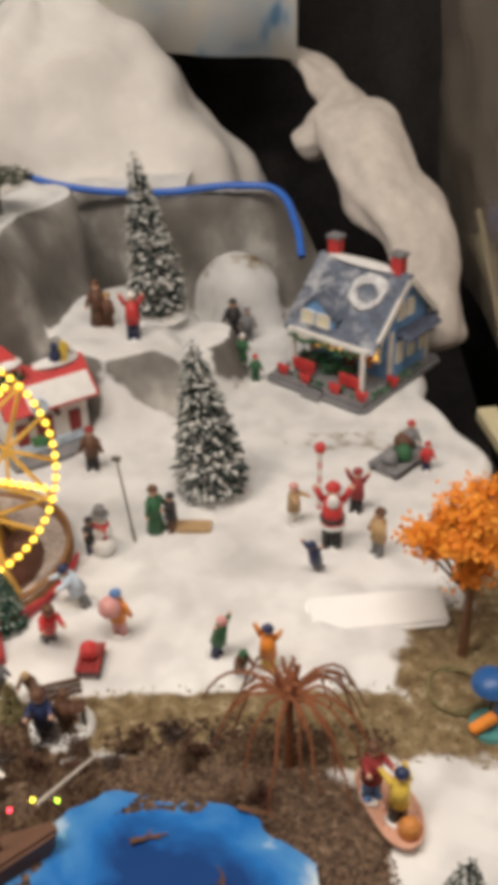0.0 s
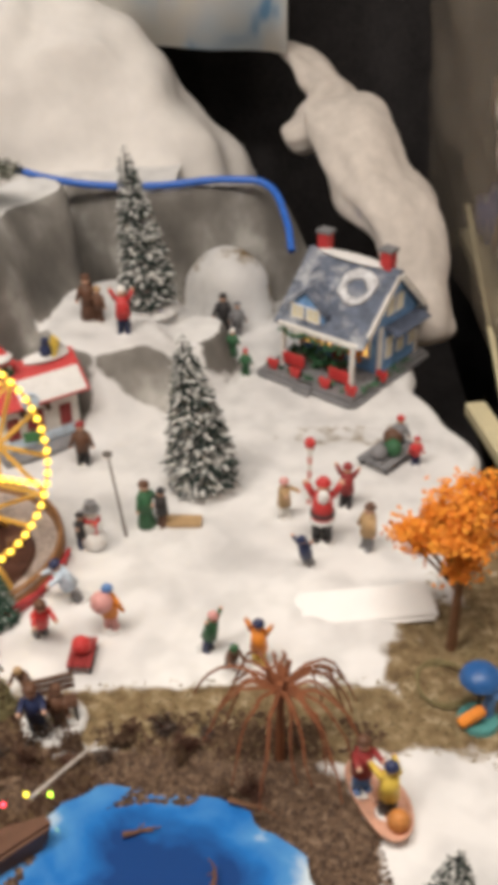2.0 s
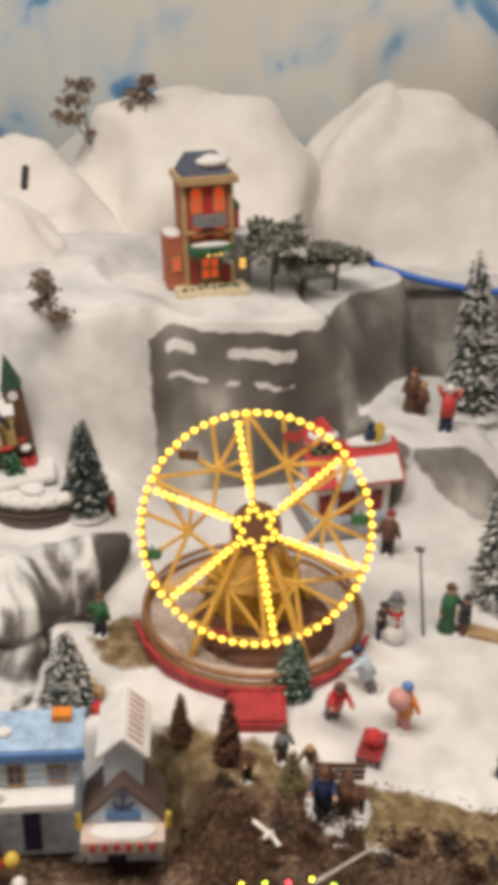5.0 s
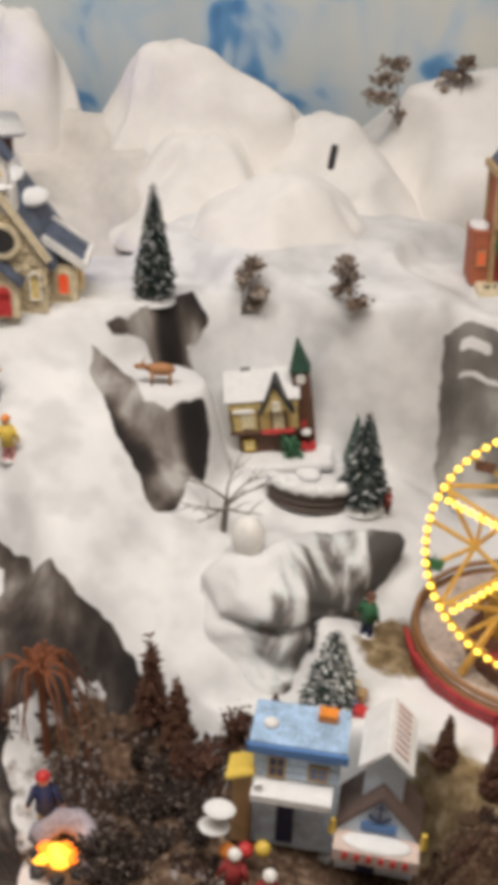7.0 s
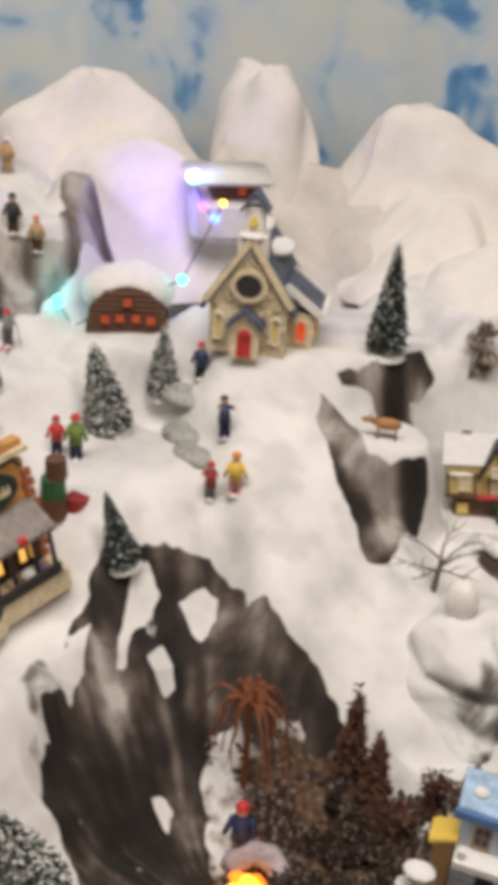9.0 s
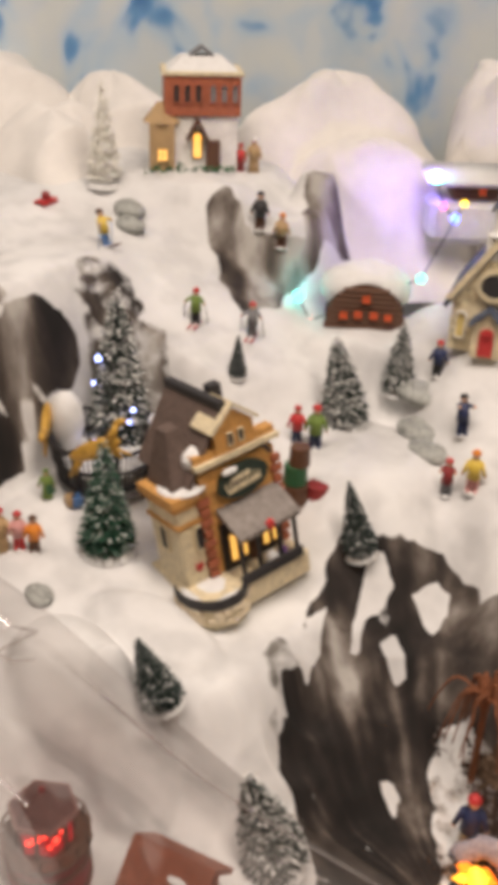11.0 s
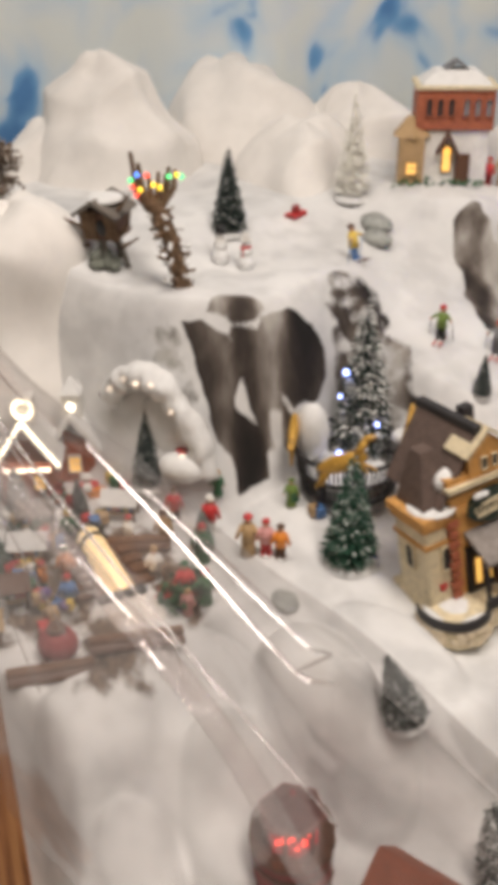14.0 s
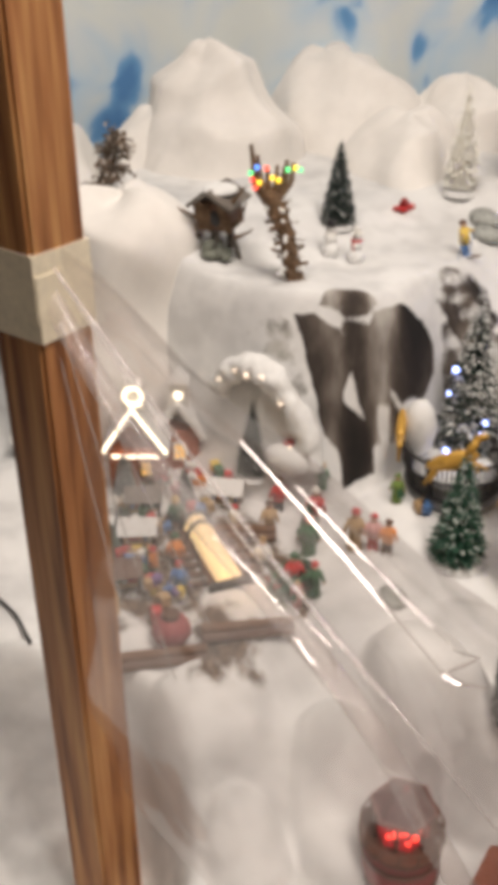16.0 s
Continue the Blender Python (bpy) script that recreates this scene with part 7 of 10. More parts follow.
def perched_hut():
    x, y = -1.505, 0.205
    t = thing("perched_hut", x, y, ground(x, y) - 0.003, 40, "tiny weathered wooden hut on crooked legs, snow on top", "hut", tilt=0.0)
    tip(t, 9, -60)
    solid("wall_block", t, BROWN, ((0, 0, 0.062), (0.05, 0.036, 0.036)))
    bm = bmesh.new()
    ball(bm, (0.004, -0.017, 0.060), (0.011, 0.005, 0.012), 10)
    part("opening", bm, DARK, t)
    bm = bmesh.new()
    gable_roof(bm, 0.056, 0.042, 0.078, 0.016, 0.005, 0.006)
    part("roof", bm, GREYBARK, t)
    snow_lump(t, (0.004, 0, 0.094), (0.026, 0.02, 0.006), 2)
    rnd = random.Random(3)
    for a in (0, 1.6, 3.1, 4.7):
        bm = bmesh.new()
        rod(bm, (0.022 * math.cos(a), 0.018 * math.sin(a), -0.004), (0.014 * math.cos(a), 0.012 * math.sin(a), 0.046), 0.004, 0.003, 6)
        part("leg", bm, GREYBARK, t)
    for s, z, up in ((-1, 0.05, 1.0), (1, 0.05, 1.0), (1, 0.034, 0.2), (-1, 0.03, 0.3), (0.8, 0.075, 0.8)):
        bm = bmesh.new()
        twig_curve(bm, (s * 0.026, -0.01, z), (s, -0.3, up), 0.045, 0.0036, rnd, 0)
        part("branch", bm, KNOBBARK, t)
    for k in (0, 1, 2, 3, 6, 7, 8):
        bm = bmesh.new()
        box(bm, (-0.025 + 0.0062 * k, -0.0185, 0.062), (0.0052, 0.003, 0.036 + 0.006 * rnd.random()), (0, rnd.uniform(-4, 4), 0))
        part("plank", bm, KNOBBARK, t)
    stone_heap(x + 0.012, y - 0.012, ground(x, y), 0.022, 6, "mossy stones under the perched hut")


perched_hut()


def lantern_tree():
    x, y = -1.398, 0.258
    t = thing("lantern_tree", x, y, ground(x, y) - 0.003, 0, "frosted knobbly stump tree with coloured lights on its forks", "tree")
    rnd = random.Random(12)
    bm = bmesh.new()
    spine = [Vector((0, 0.004, 0)), Vector((0.002, -0.002, 0.030)), Vector((-0.003, -0.006, 0.062)), Vector((-0.006, -0.018, 0.092)), Vector((-0.006, -0.026, 0.110))]
    for a, b, r0, r1 in zip(spine, spine[1:], (0.013, 0.011, 0.010, 0.012), (0.011, 0.010, 0.012, 0.010)):
        rod(bm, a, b, r0, r1, 9)
        ball(bm, b, r1 * 1.15, 8)
    part("trunk", bm, KNOBBARK, t, "leaning brown knobbly stump")
    # upright forks, the tallest on the outer side
    ends = ((-0.052, 0.176), (-0.046, 0.150), (-0.040, 0.160), (-0.030, 0.148), (-0.020, 0.150), (-0.010, 0.146), (-0.002, 0.152), (0.006, 0.148), (-0.048, 0.140))
    for k, (dy, dz) in enumerate(ends):
        fk = bmesh.new()
        foot = spine[-1] + Vector((0, (dy + 0.026) * 0.25, -0.006))
        end = Vector((-0.006 + rnd.uniform(-0.012, 0.012), dy, dz))
        mid = foot.lerp(end, 0.5) + Vector((rnd.uniform(-1, 1) * 0.003, (dy + 0.026) * 0.22, 0))
        rod(fk, foot, mid, 0.0050, 0.0038, 6)
        rod(fk, mid, end, 0.0038, 0.0024, 6)
        part("fork", fk, KNOBBARK, t)
    # short frosted twigs all the way up
    for k in range(46):
        u = k / 45 * 3.6
        j = min(int(u), 3)
        c = spine[j].lerp(spine[j + 1], u - j)
        a = k * 2.4
        d = Vector((math.cos(a), math.sin(a), rnd.uniform(-0.5, 0.35)))
        tw = bmesh.new()
        l = rnd.uniform(0.014, 0.027) * (1.1 - 0.12 * u)
        rod(tw, c, c + d * l, 0.0030, 0.0018, 5)
        for q in (0.55, 1.0):
            ball(tw, c + d * l * q + Vector((0, 0, 0.0016)), (0.0038, 0.0034, 0.0022), 6)
        part("twig", tw, KNOBBARK if k % 2 else SNOWPAINT, t, "frosted twig")
    for k, (dy, dz, m) in enumerate(((-0.058, 0.146, "g"), (-0.056, 0.138, "r"), (-0.052, 0.128, "r"), (-0.047, 0.134, "y"), (-0.038, 0.150, "r"), (-0.030, 0.138, "y"), (-0.022, 0.134, "y"), (-0.010, 0.146, "g"), (0.000, 0.147, "y"), (0.006, 0.144, "g"), (-0.050, 0.152, "b"))):
        bm = bmesh.new()
        ball(bm, (0.008, dy, dz), 0.0032, 8)
        col = {"y": (1.0, 0.7, 0.05), "r": (1.0, 0.08, 0.05), "g": (0.1, 0.8, 0.25), "b": (0.1, 0.3, 1.0)}[m]
        part("bulb", bm, mat("bulb_" + m + str(k), col, 0.3, emit=2.0, glow=col), t, "small lit coloured bulb")


lantern_tree()

# ---- ferris wheel ----


def ferris_wheel():
    hx, hy, hz = -0.322, 0.882, 0.150
    t = thing("ferris_wheel", hx, hy, ground(hx, hy), 16, "lit golden model ferris wheel on a red round base", "ferris wheel")
    base = ground(hx, hy)
    R, lean = 0.116, 27
    wheel = new("wheel")
    wheel.parent = t
    wheel.matrix_basis = pose(0, 0, hz - base, -lean, 0, 0)
    rim = bmesh.new()
    for y in (-0.010, 0.010):
        for k in range(72):
            a, b = 6.28318 * k / 72, 6.28318 * (k + 1) / 72
            rod(rim, (R * math.cos(a), y, R * math.sin(a)), (R * math.cos(b), y, R * math.sin(b)), 0.0016, None, 5)
    part("rim", rim, WIRE, wheel)
    for k in range(6):
        a = radians(98 + 60 * k)
        sp = bmesh.new()
        box(sp, (R / 2 * math.cos(a), -0.010, R / 2 * math.sin(a)), (R, 0.002, 0.004), (0, -math.degrees(a), 0))
        part("spoke", sp, WIRE, wheel)
        c = radians(128 + 60 * k)
        m = Vector((R * 0.60 * math.cos(c), 0.010, R * 0.60 * math.sin(c)))
        for e, rr in ((a, R), (a + radians(60), R), (a, R * 0.42), (a + radians(60), R * 0.42), (c - 0.2, R), (c + 0.2, R)):
            br = bmesh.new()
            rod(br, m, (rr * math.cos(e), 0.010, rr * math.sin(e)), 0.0025, None, 5)
            part("brace", br, WIRE, wheel)
        br = bmesh.new()
        rod(br, (R * 0.62 * math.cos(a), 0.010, R * 0.62 * math.sin(a)), m, 0.002, None, 5)
        part("brace", br, WIRE, wheel)
    hub = bmesh.new()
    rod(hub, (0, -0.012, 0), (0, 0.014, 0), 0.026, 0.026, 20)
    part("hub", hub, BROWN, wheel, "round brown hub")
    bl = bmesh.new()
    ball(bl, (0, 0, 0), (0.0036, 0.0034, 0.0030), 7)
    me = bpy.data.meshes.new("bulb")
    bl.to_mesh(me)
    bl.free()
    me.materials.append(BULB)
    for k in range(66):
        a = 6.28318 * k / 66
        piece("bulb", me, wheel, pose(R * math.cos(a), -0.013, R * math.sin(a)))
    for k in range(6):
        a = radians(103 + 60 * k)
        for j in range(10):
            r = R * (0.30 + 0.068 * j)
            piece("bulb", me, wheel, pose(r * math.cos(a), -0.013, r * math.sin(a)))
        # a six-pointed star on the hub
        tip_at, b = Vector((0.0255 * math.cos(a), -0.0145, 0.0255 * math.sin(a))), a + radians(30)
        dent, back = Vector((0.0135 * math.cos(b), -0.0145, 0.0135 * math.sin(b))), Vector((0.0135 * math.cos(b - radians(60)), -0.0145, 0.0135 * math.sin(b - radians(60))))
        for spot in (tip_at, tip_at.lerp(dent, 0.5), dent, tip_at.lerp(back, 0.5)):
            piece("bulb", me, wheel, Matrix.Translation(spot) @ Matrix.Scale(0.8, 4))
    for k in range(6):
        a = radians(73 + 60 * k)
        gd = bmesh.new()
        x, z = R * 0.93 * math.cos(a), R * 0.93 * math.sin(a)
        box(gd, (x, 0.004, z - 0.010), (0.018, 0.014, 0.010), (0, 0, 0), 1.15)
        rod(gd, (x, 0.004, z), (x, 0.004, z - 0.012), 0.001, None, 5)
        soften(gd, 0.001)
        part("gondola", gd, (DKRED, BROWN, GREEN)[k % 3], wheel, "small painted gondola")
    # legs, drum and round deck
    for s in (-1, 1):
        for d in (-1, 1):
            lg = bmesh.new()
            rod(lg, (s * 0.008, d * 0.016 + 0.01, hz - base), (s * 0.060, d * 0.055 + 0.01, 0.012), 0.0035, 0.0045, 6)
            part("leg", lg, WIRE, t)
    dr = bmesh.new()
    rod(dr, (0, 0.055, 0.010), (0, 0.055, 0.055), 0.050, 0.046, 20)
    rod(dr, (0, 0.055, 0.055), (0, 0.055, 0.085), 0.050, 0.012, 20)
    # golden brown paint that also holds the bulbs' glow on the booth
    part("booth", dr, mat("bulb_lit_booth", (0.60, 0.34, 0.05), 0.45, metal=0.2, vary=0.4, scale=40), t, "golden brown round booth behind the wheel")
    dk = bmesh.new()
    rod(dk, (0, 0.035, -0.008), (0, 0.035, 0.010), 0.118, 0.116, 40)
    part("deck", dk, mat("dusted_deck", (0.52, 0.44, 0.39), 0.8, vary=0.4, scale=45), t, "round deck dusted with snow")
    pit = bmesh.new()
    rod(pit, (0.012, 0.020, 0.010), (0.012, 0.020, 0.0135), 0.078, 0.074, 32)
    part("turntable", pit, mat("dark_turntable", (0.13, 0.055, 0.035), 0.6, vary=0.5, scale=50), t, "dark red-brown round turntable")
    fence_wood = mat("fence_wood", (0.30, 0.15, 0.06), 0.6)
    for z, r in ((0.010, 0.004), (0.022, 0.003)):
        fe = bmesh.new()
        loops = []
        for k in range(48):
            a = 6.28318 * k / 48
            loops.append([fe.verts.new(((0.119 + r * math.cos(e)) * math.cos(a), 0.035 + (0.119 + r * math.cos(e)) * math.sin(a), z + r * math.sin(e))) for e in (0, 1.05, 2.09, 3.14, 4.19, 5.24)])
        for k in range(48):
            for e in range(6):
                fe.faces.new((loops[k][e], loops[(k + 1) % 48][e], loops[(k + 1) % 48][(e + 1) % 6], loops[k][(e + 1) % 6]))
        smooth(part("fence_rail", fe, fence_wood, t, "low brown ring rail"))
    worn = mat("worn_red", (0.38, 0.03, 0.035), 0.6, vary=0.35, scale=50)
    # red skirting that follows the front of the deck, in panels
    for k in range(9):
        a = radians(-158 + 17 * k)
        pl = bmesh.new()
        box(pl, (0.124 * math.cos(a), 0.035 + 0.124 * math.sin(a), 0.000), (0.005, 0.0375, 0.030), (0, 14, math.degrees(a)))
        soften(pl, 0.0012)
        part("skirting", pl, worn, t, "worn red skirting panel")
    pl = bmesh.new()
    box(pl, (0.012, -0.110, 0.000), (0.062, 0.046, 0.020), (8, 0, 6), 0.9)
    soften(pl, 0.003, 2)
    part("entrance", pl, worn, t, "red entrance ramp")


ferris_wheel()

# ---- figurines: each one plain painted mesh ----


def figurine(x, y, h=0.052, turn=0.0, coat=RED, legs=NAVY, hat=RED, pose_kind="stand", label="painted figurine", z=None, lean=0.0, group="village figurines", extra=None, wide=1.0):
    """A plain standing or stooping figure: base, legs, coat, arms, head and cap in one mesh."""
    bm = bmesh.new()
    mats = [legs, coat, SKIN, hat, SNOWPAINT]

    def paint(verts, k):
        s = set(verts)
        for f in bm.faces:
            if all(v in s for v in f.verts):
                f.material_index = k

    h = u = h * 1.22
    paint(rod(bm, (0, 0, 0), (0, 0, 0.035 * u), 0.17 * u, 0.15 * u, 12), 4)
    for s in (-1, 1):
        paint(rod(bm, (s * 0.07 * u, 0, 0.03 * u), (s * 0.055 * u, 0, 0.45 * u), 0.060 * u, 0.075 * u, 8), 0)
        paint(ball(bm, (s * 0.075 * u, -0.03 * u, 0.05 * u), (0.06 * u, 0.09 * u, 0.045 * u), 8), 0)
    if pose_kind == "skirt":
        paint(rod(bm, (0, 0, 0.04 * u), (0, 0, 0.55 * u), 0.17 * u * wide, 0.11 * u, 10), 1)
    paint(rod(bm, (0, 0, 0.36 * u), (0, 0, 0.76 * u), 0.150 * u * wide, 0.115 * u * wide, 10), 1)
    paint(ball(bm, (0, 0, 0.74 * u), (0.13 * u * wide, 0.10 * u, 0.07 * u), 10), 1)
    for s in (-1, 1):
        up = {"stand": -0.28, "skirt": -0.25, "wave": 0.20, "reach": 0.02, "ski": -0.1}[pose_kind]
        out = {"stand": 0.10, "skirt": 0.10, "wave": 0.10, "reach": 0.05, "ski": 0.14}[pose_kind]
        fwd = {"stand": -0.05, "skirt": -0.10, "wave": 0.0, "reach": -0.26, "ski": -0.12}[pose_kind]
        paint(rod(bm, (s * 0.12 * u * wide, 0, 0.73 * u), (s * (0.12 * wide + out) * u, fwd * u, (0.73 + up) * u), 0.050 * u, 0.040 * u, 7), 1)
        paint(ball(bm, (s * (0.12 * wide + out) * u, fwd * u, (0.73 + up) * u), 0.042 * u, 7), 2)
    paint(ball(bm, (0, -0.005 * u, 0.87 * u), (0.085 * u, 0.085 * u, 0.095 * u), 10), 2)
    paint(ball(bm, (0, 0.012 * u, 0.93 * u), (0.092 * u, 0.092 * u, 0.075 * u), 10), 3)
    paint(rod(bm, (0, 0.01 * u, 0.91 * u), (0, 0.01 * u, 0.93 * u), 0.105 * u, 0.105 * u, 10), 3)
    if pose_kind == "ski":
        for s in (-1, 1):
            paint(box(bm, (s * 0.08 * u, -0.05 * u, 0.02 * u), (0.05 * u, 0.75 * u, 0.02 * u)), 3)
            paint(rod(bm, (s * 0.28 * u, -0.12 * u, 0.62 * u), (s * 0.32 * u, 0.05 * u, 0.02 * u), 0.012 * u, None, 5), 0)
    if extra:
        extra(bm, paint, u)
    me = bpy.data.meshes.new("figurine")
    bm.to_mesh(me)
    bm.free()
    for m in mats:
        me.materials.append(m)
    for f in me.polygons:
        f.use_smooth = True
    ob = new("figurine", me)
    ob.matrix_world = pose(x, y, ground(x, y) - 0.0005 if z is None else z, lean, 0, turn)
    return tagged(ob, label, "figurine", group)


def belt(bm, paint, u):
    paint(rod(bm, (0, 0, 0.46 * u), (0, 0, 0.50 * u), 0.155 * u * 1.06, 0.152 * u * 1.06, 12), 0)
    paint(rod(bm, (0, 0, 0.355 * u), (0, 0, 0.40 * u), 0.165 * u * 1.06, 0.160 * u * 1.06, 12), 4)
    paint(ball(bm, (0, -0.09 * u, 0.76 * u), (0.085 * u, 0.06 * u, 0.11 * u), 10), 4)


# round the bright pole on the green
figurine(0.070, 0.962, 0.070, 0, RED, DARK, RED, "wave", "larger red-coated winter figurine with white trim and black boots", extra=belt, wide=1.05)
figurine(0.028, 1.006, 0.046, 40, TAN, WHITE, PINK, "reach", "small figurine in tan coat and pink cap")
figurine(0.100, 1.030, 0.050, -20, DKRED, DARK, DKRED, "wave", "small figurine in dark red with raised arms")
figurine(0.120, 0.950, 0.052, -60, TAN, GREY, BROWN, "stand", "small figurine in tan coat holding a stick")
figurine(0.055, 0.918, 0.042, 150, NAVY, GREY, NAVY, "wave", "small figurine in dark blue stooping on the snow", lean=-20)


def striped_pole():
    t = thing("striped_pole", 0.057, 1.035, ground(0.057, 1.035) - 0.002, 0, "leaning red and white striped pole with a red ball", "pole", tilt=-8)
    for k in range(8):
        bm = bmesh.new()
        rod(bm, (0, 0, 0.009 * k), (0, 0, 0.009 * (k + 1)), 0.0028, None, 8)
        part("band", bm, WHITE if k % 2 else PINK, t)
    bm = bmesh.new()
    ball(bm, (0, 0, 0.080), 0.007, 10)
    part("finial", bm, RED, t, "red ball")
    bm = bmesh.new()
    ball(bm, (0, 0, 0.072), (0.0055, 0.0055, 0.004), 10)
    part("finial", bm, WHITE, t)


striped_pole()


def sled(x, y, turn, w, l, body, load=(), label="", runners=DARK, h=0.012, tray=False):
    t = thing("sled", x, y, ground(x, y) - 0.001, turn, label, "sled")
    for s in () if tray else (-1, 1):
        bm = bmesh.new()
        rod(bm, (s * w * 0.4, -l * 0.5, h * 0.9), (s * w * 0.4, -l * 0.4, 0.002), 0.0015, None, 5)
        rod(bm, (s * w * 0.4, -l * 0.4, 0.002), (s * w * 0.4, l * 0.5, 0.002), 0.0015, None, 5)
        part("runner", bm, runners, t)
    bm = bmesh.new()
    if tray:
        # a shallow kidney-shaped dish with a raised rim
        rows = []
        for r, z in ((0.02, 0.0), (0.80, 0.0), (0.95, 0.003), (1.0, 0.0075), (0.97, 0.0085), (0.92, 0.006)):
            rows.append([bm.verts.new((w * 0.62 * r * math.cos(c) + 0.12 * w * math.cos(2 * math.sin(c)), l * 0.55 * r * math.sin(c), z + 0.002 + 0.004 * abs(math.sin(c)) ** 3)) for c in (6.28318 * k / 28 for k in range(28))])
        for p, q in zip(rows, rows[1:]):
            for e in range(28):
                bm.faces.new((p[e], p[(e + 1) % 28], q[(e + 1) % 28], q[e]))
        bm.faces.new(rows[0])
        smooth(part("seat", bm, body, t)).modifiers.new("thickness", "SOLIDIFY").thickness = 0.0015
    else:
        for k in range(4):
            box(bm, (-w * 0.375 + k * w * 0.25, 0, h), (w * 0.22, l, 0.003))
        soften(bm, 0.0006)
        part("seat", bm, body, t)
    for k, (dx, dy, r, m) in enumerate(load):
        bm = bmesh.new()
        ball(bm, (dx, dy, h + r * 0.9), (r, r, r * 1.0), 9)
        part("packet", bm, m, t)
    return t


sled(0.158, 1.132, -40, 0.045, 0.075, GREY, ((-0.006, 0.016, 0.013, BROWN), (0.008, -0.004, 0.012, GREEN), (0.0, -0.022, 0.011, GREY)), "dark grey model sled loaded with bundles")
figurine(0.172, 1.150, 0.044, 0, GREY, NAVY, RED, "stand", "grey-coated figurine with red cap beside the loaded sled")
figurine(0.190, 1.120, 0.034, 0, RED, NAVY, RED, "stand", "small red-coated figurine beside the loaded sled")


def foam_sheet():
    bm = bmesh.new()
    box(bm, (0, 0, 0), (0.140, 0.046, 0.010))
    soften(bm, 0.004, 3)
    ob = part("foam_sheet", bm, mat("white_foam", (0.90, 0.90, 0.89), 0.7, vary=0.02))
    ob.matrix_world = pose(0.112, 0.846, ground(0.112, 0.846) + 0.005, 13, -1, 8)
    tagged(ob, "flat offcut of bright white foam on the snow", "foam sheet")


foam_sheet()


def umbrella_stand():
    t = thing("fishing_set", 0.203, 0.708, ground(0.203, 0.708), 0, "figurine group base with blue umbrella on a teal pool", "ornament")
    bm = bmesh.new()
    rod(bm, (0, 0, -0.001), (0, 0, 0.005), 0.020, 0.018, 18)
    part("pool", bm, mat("teal_paint", (0.08, 0.26, 0.25), 0.3), t, "teal painted pool")
    bm = bmesh.new()
    bmesh.ops.create_uvsphere(bm, u_segments=16, v_segments=10, radius=0.019)
    for v in list(bm.verts):
        if v.co.z < -0.001:
            bm.verts.remove(v)
    for v in bm.verts:
        v.co = Vector((v.co.x, v.co.y + 0.012, v.co.z * 0.75 + 0.040))
    smooth(part("umbrella", bm, mat("umbrella_blue", (0.02, 0.10, 0.30), 0.4), t, "round blue umbrella"))
    bm = bmesh.new()
    rod(bm, (0.002, 0.012, 0.004), (0, 0.012, 0.052), 0.0012, None, 6)
    part("umbrella_stick", bm, DARK, t)
    bm = bmesh.new()
    box(bm, (-0.008, -0.008, 0.014), (0.026, 0.010, 0.009), (0, -25, 20))
    soften(bm, 0.002)
    part("bench", bm, ORANGE, t, "orange slanting seat")
    bm = bmesh.new()
    rod(bm, (0.008, 0.006, 0.004), (0.010, 0.004, 0.026), 0.007, 0.005, 10)
    ball(bm, (0.012, 0.002, 0.031), 0.006, 9)
    part("seated_shape", bm, BLUE, t, "plain blue seated shape")


umbrella_stand()


def coil(x, y):
    """A ring of thin twigs lying on the turf beside the umbrella."""
    t = thing("twig_ring", x, y, ground(x, y) + 0.002, 0, "thin olive twig ring lying on the brown turf", "wreath")
    for j in range(3):
        bm = bmesh.new()
        for k in range(26):
            c, d = 6.28318 * k / 26, 6.28318 * (k + 1) / 26
            r0, r1 = (0.027 + 0.002 * math.sin(3 * e + j) for e in (c, d))
            rod(bm, (r0 * math.cos(c), r0 * math.sin(c), 0.001 + 0.0015 * j), (r1 * math.cos(d), r1 * math.sin(d), 0.001 + 0.0015 * j), 0.0011, None, 5)
        part("twig", bm, OLIVEFUZZ, t)


coil(0.178, 0.745)
sled(0.107, 0.614, 25, 0.034, 0.078, mat("peach_paint", (0.66, 0.38, 0.27), 0.6, vary=0.2), ((0.004, -0.026, 0.010, mat("pumpkin_brown", (0.50, 0.20, 0.05), 0.6, vary=0.3)),), "peach-coloured dish-shaped model sled carrying two figurines", h=0.004, tray=True)
figurine(0.094, 0.628, 0.052, 20, DKRED, BLUE, BROWN, "reach", "figurine in red jacket and blue trousers on the sled", z=ground(0.09, 0.628) + 0.004)
figurine(0.114, 0.606, 0.050, 200, YELLOW, DARK, NAVY, "reach", "figurine in yellow jacket and blue cap on the sled", z=ground(0.11, 0.606) + 0.004)
figurine(-0.046, 0.792, 0.044, 60, GREEN, NAVY, PINK, "wave", "figurine in green and pink swinging poles", lean=12)
figurine(-0.022, 0.772, 0.036, 20, BROWN, DARK, GREEN, "reach", "low brown figurine beside the weeping tree", lean=25)
figurine(0.006, 0.772, 0.048, 160, ORANGE, YELLOW, NAVY, "wave", "orange-coated figurine with blue cap and pole")
sled(-0.163, 0.772, 0, 0.024, 0.04, DKRED, ((0, 0.0, 0.010, RED),), "upright dark red model sled with red cushion")
figurine(-0.212, 0.806, 0.050, 30, RED, GREY, BROWN, "reach", "figurine in red coat stooping by the wheel", lean=22)
figurine(-0.180, 0.852, 0.052, -60, PALEBLUE, GREY, NAVY, "reach", "figurine in pale blue coat and blue cap bending over", lean=22)
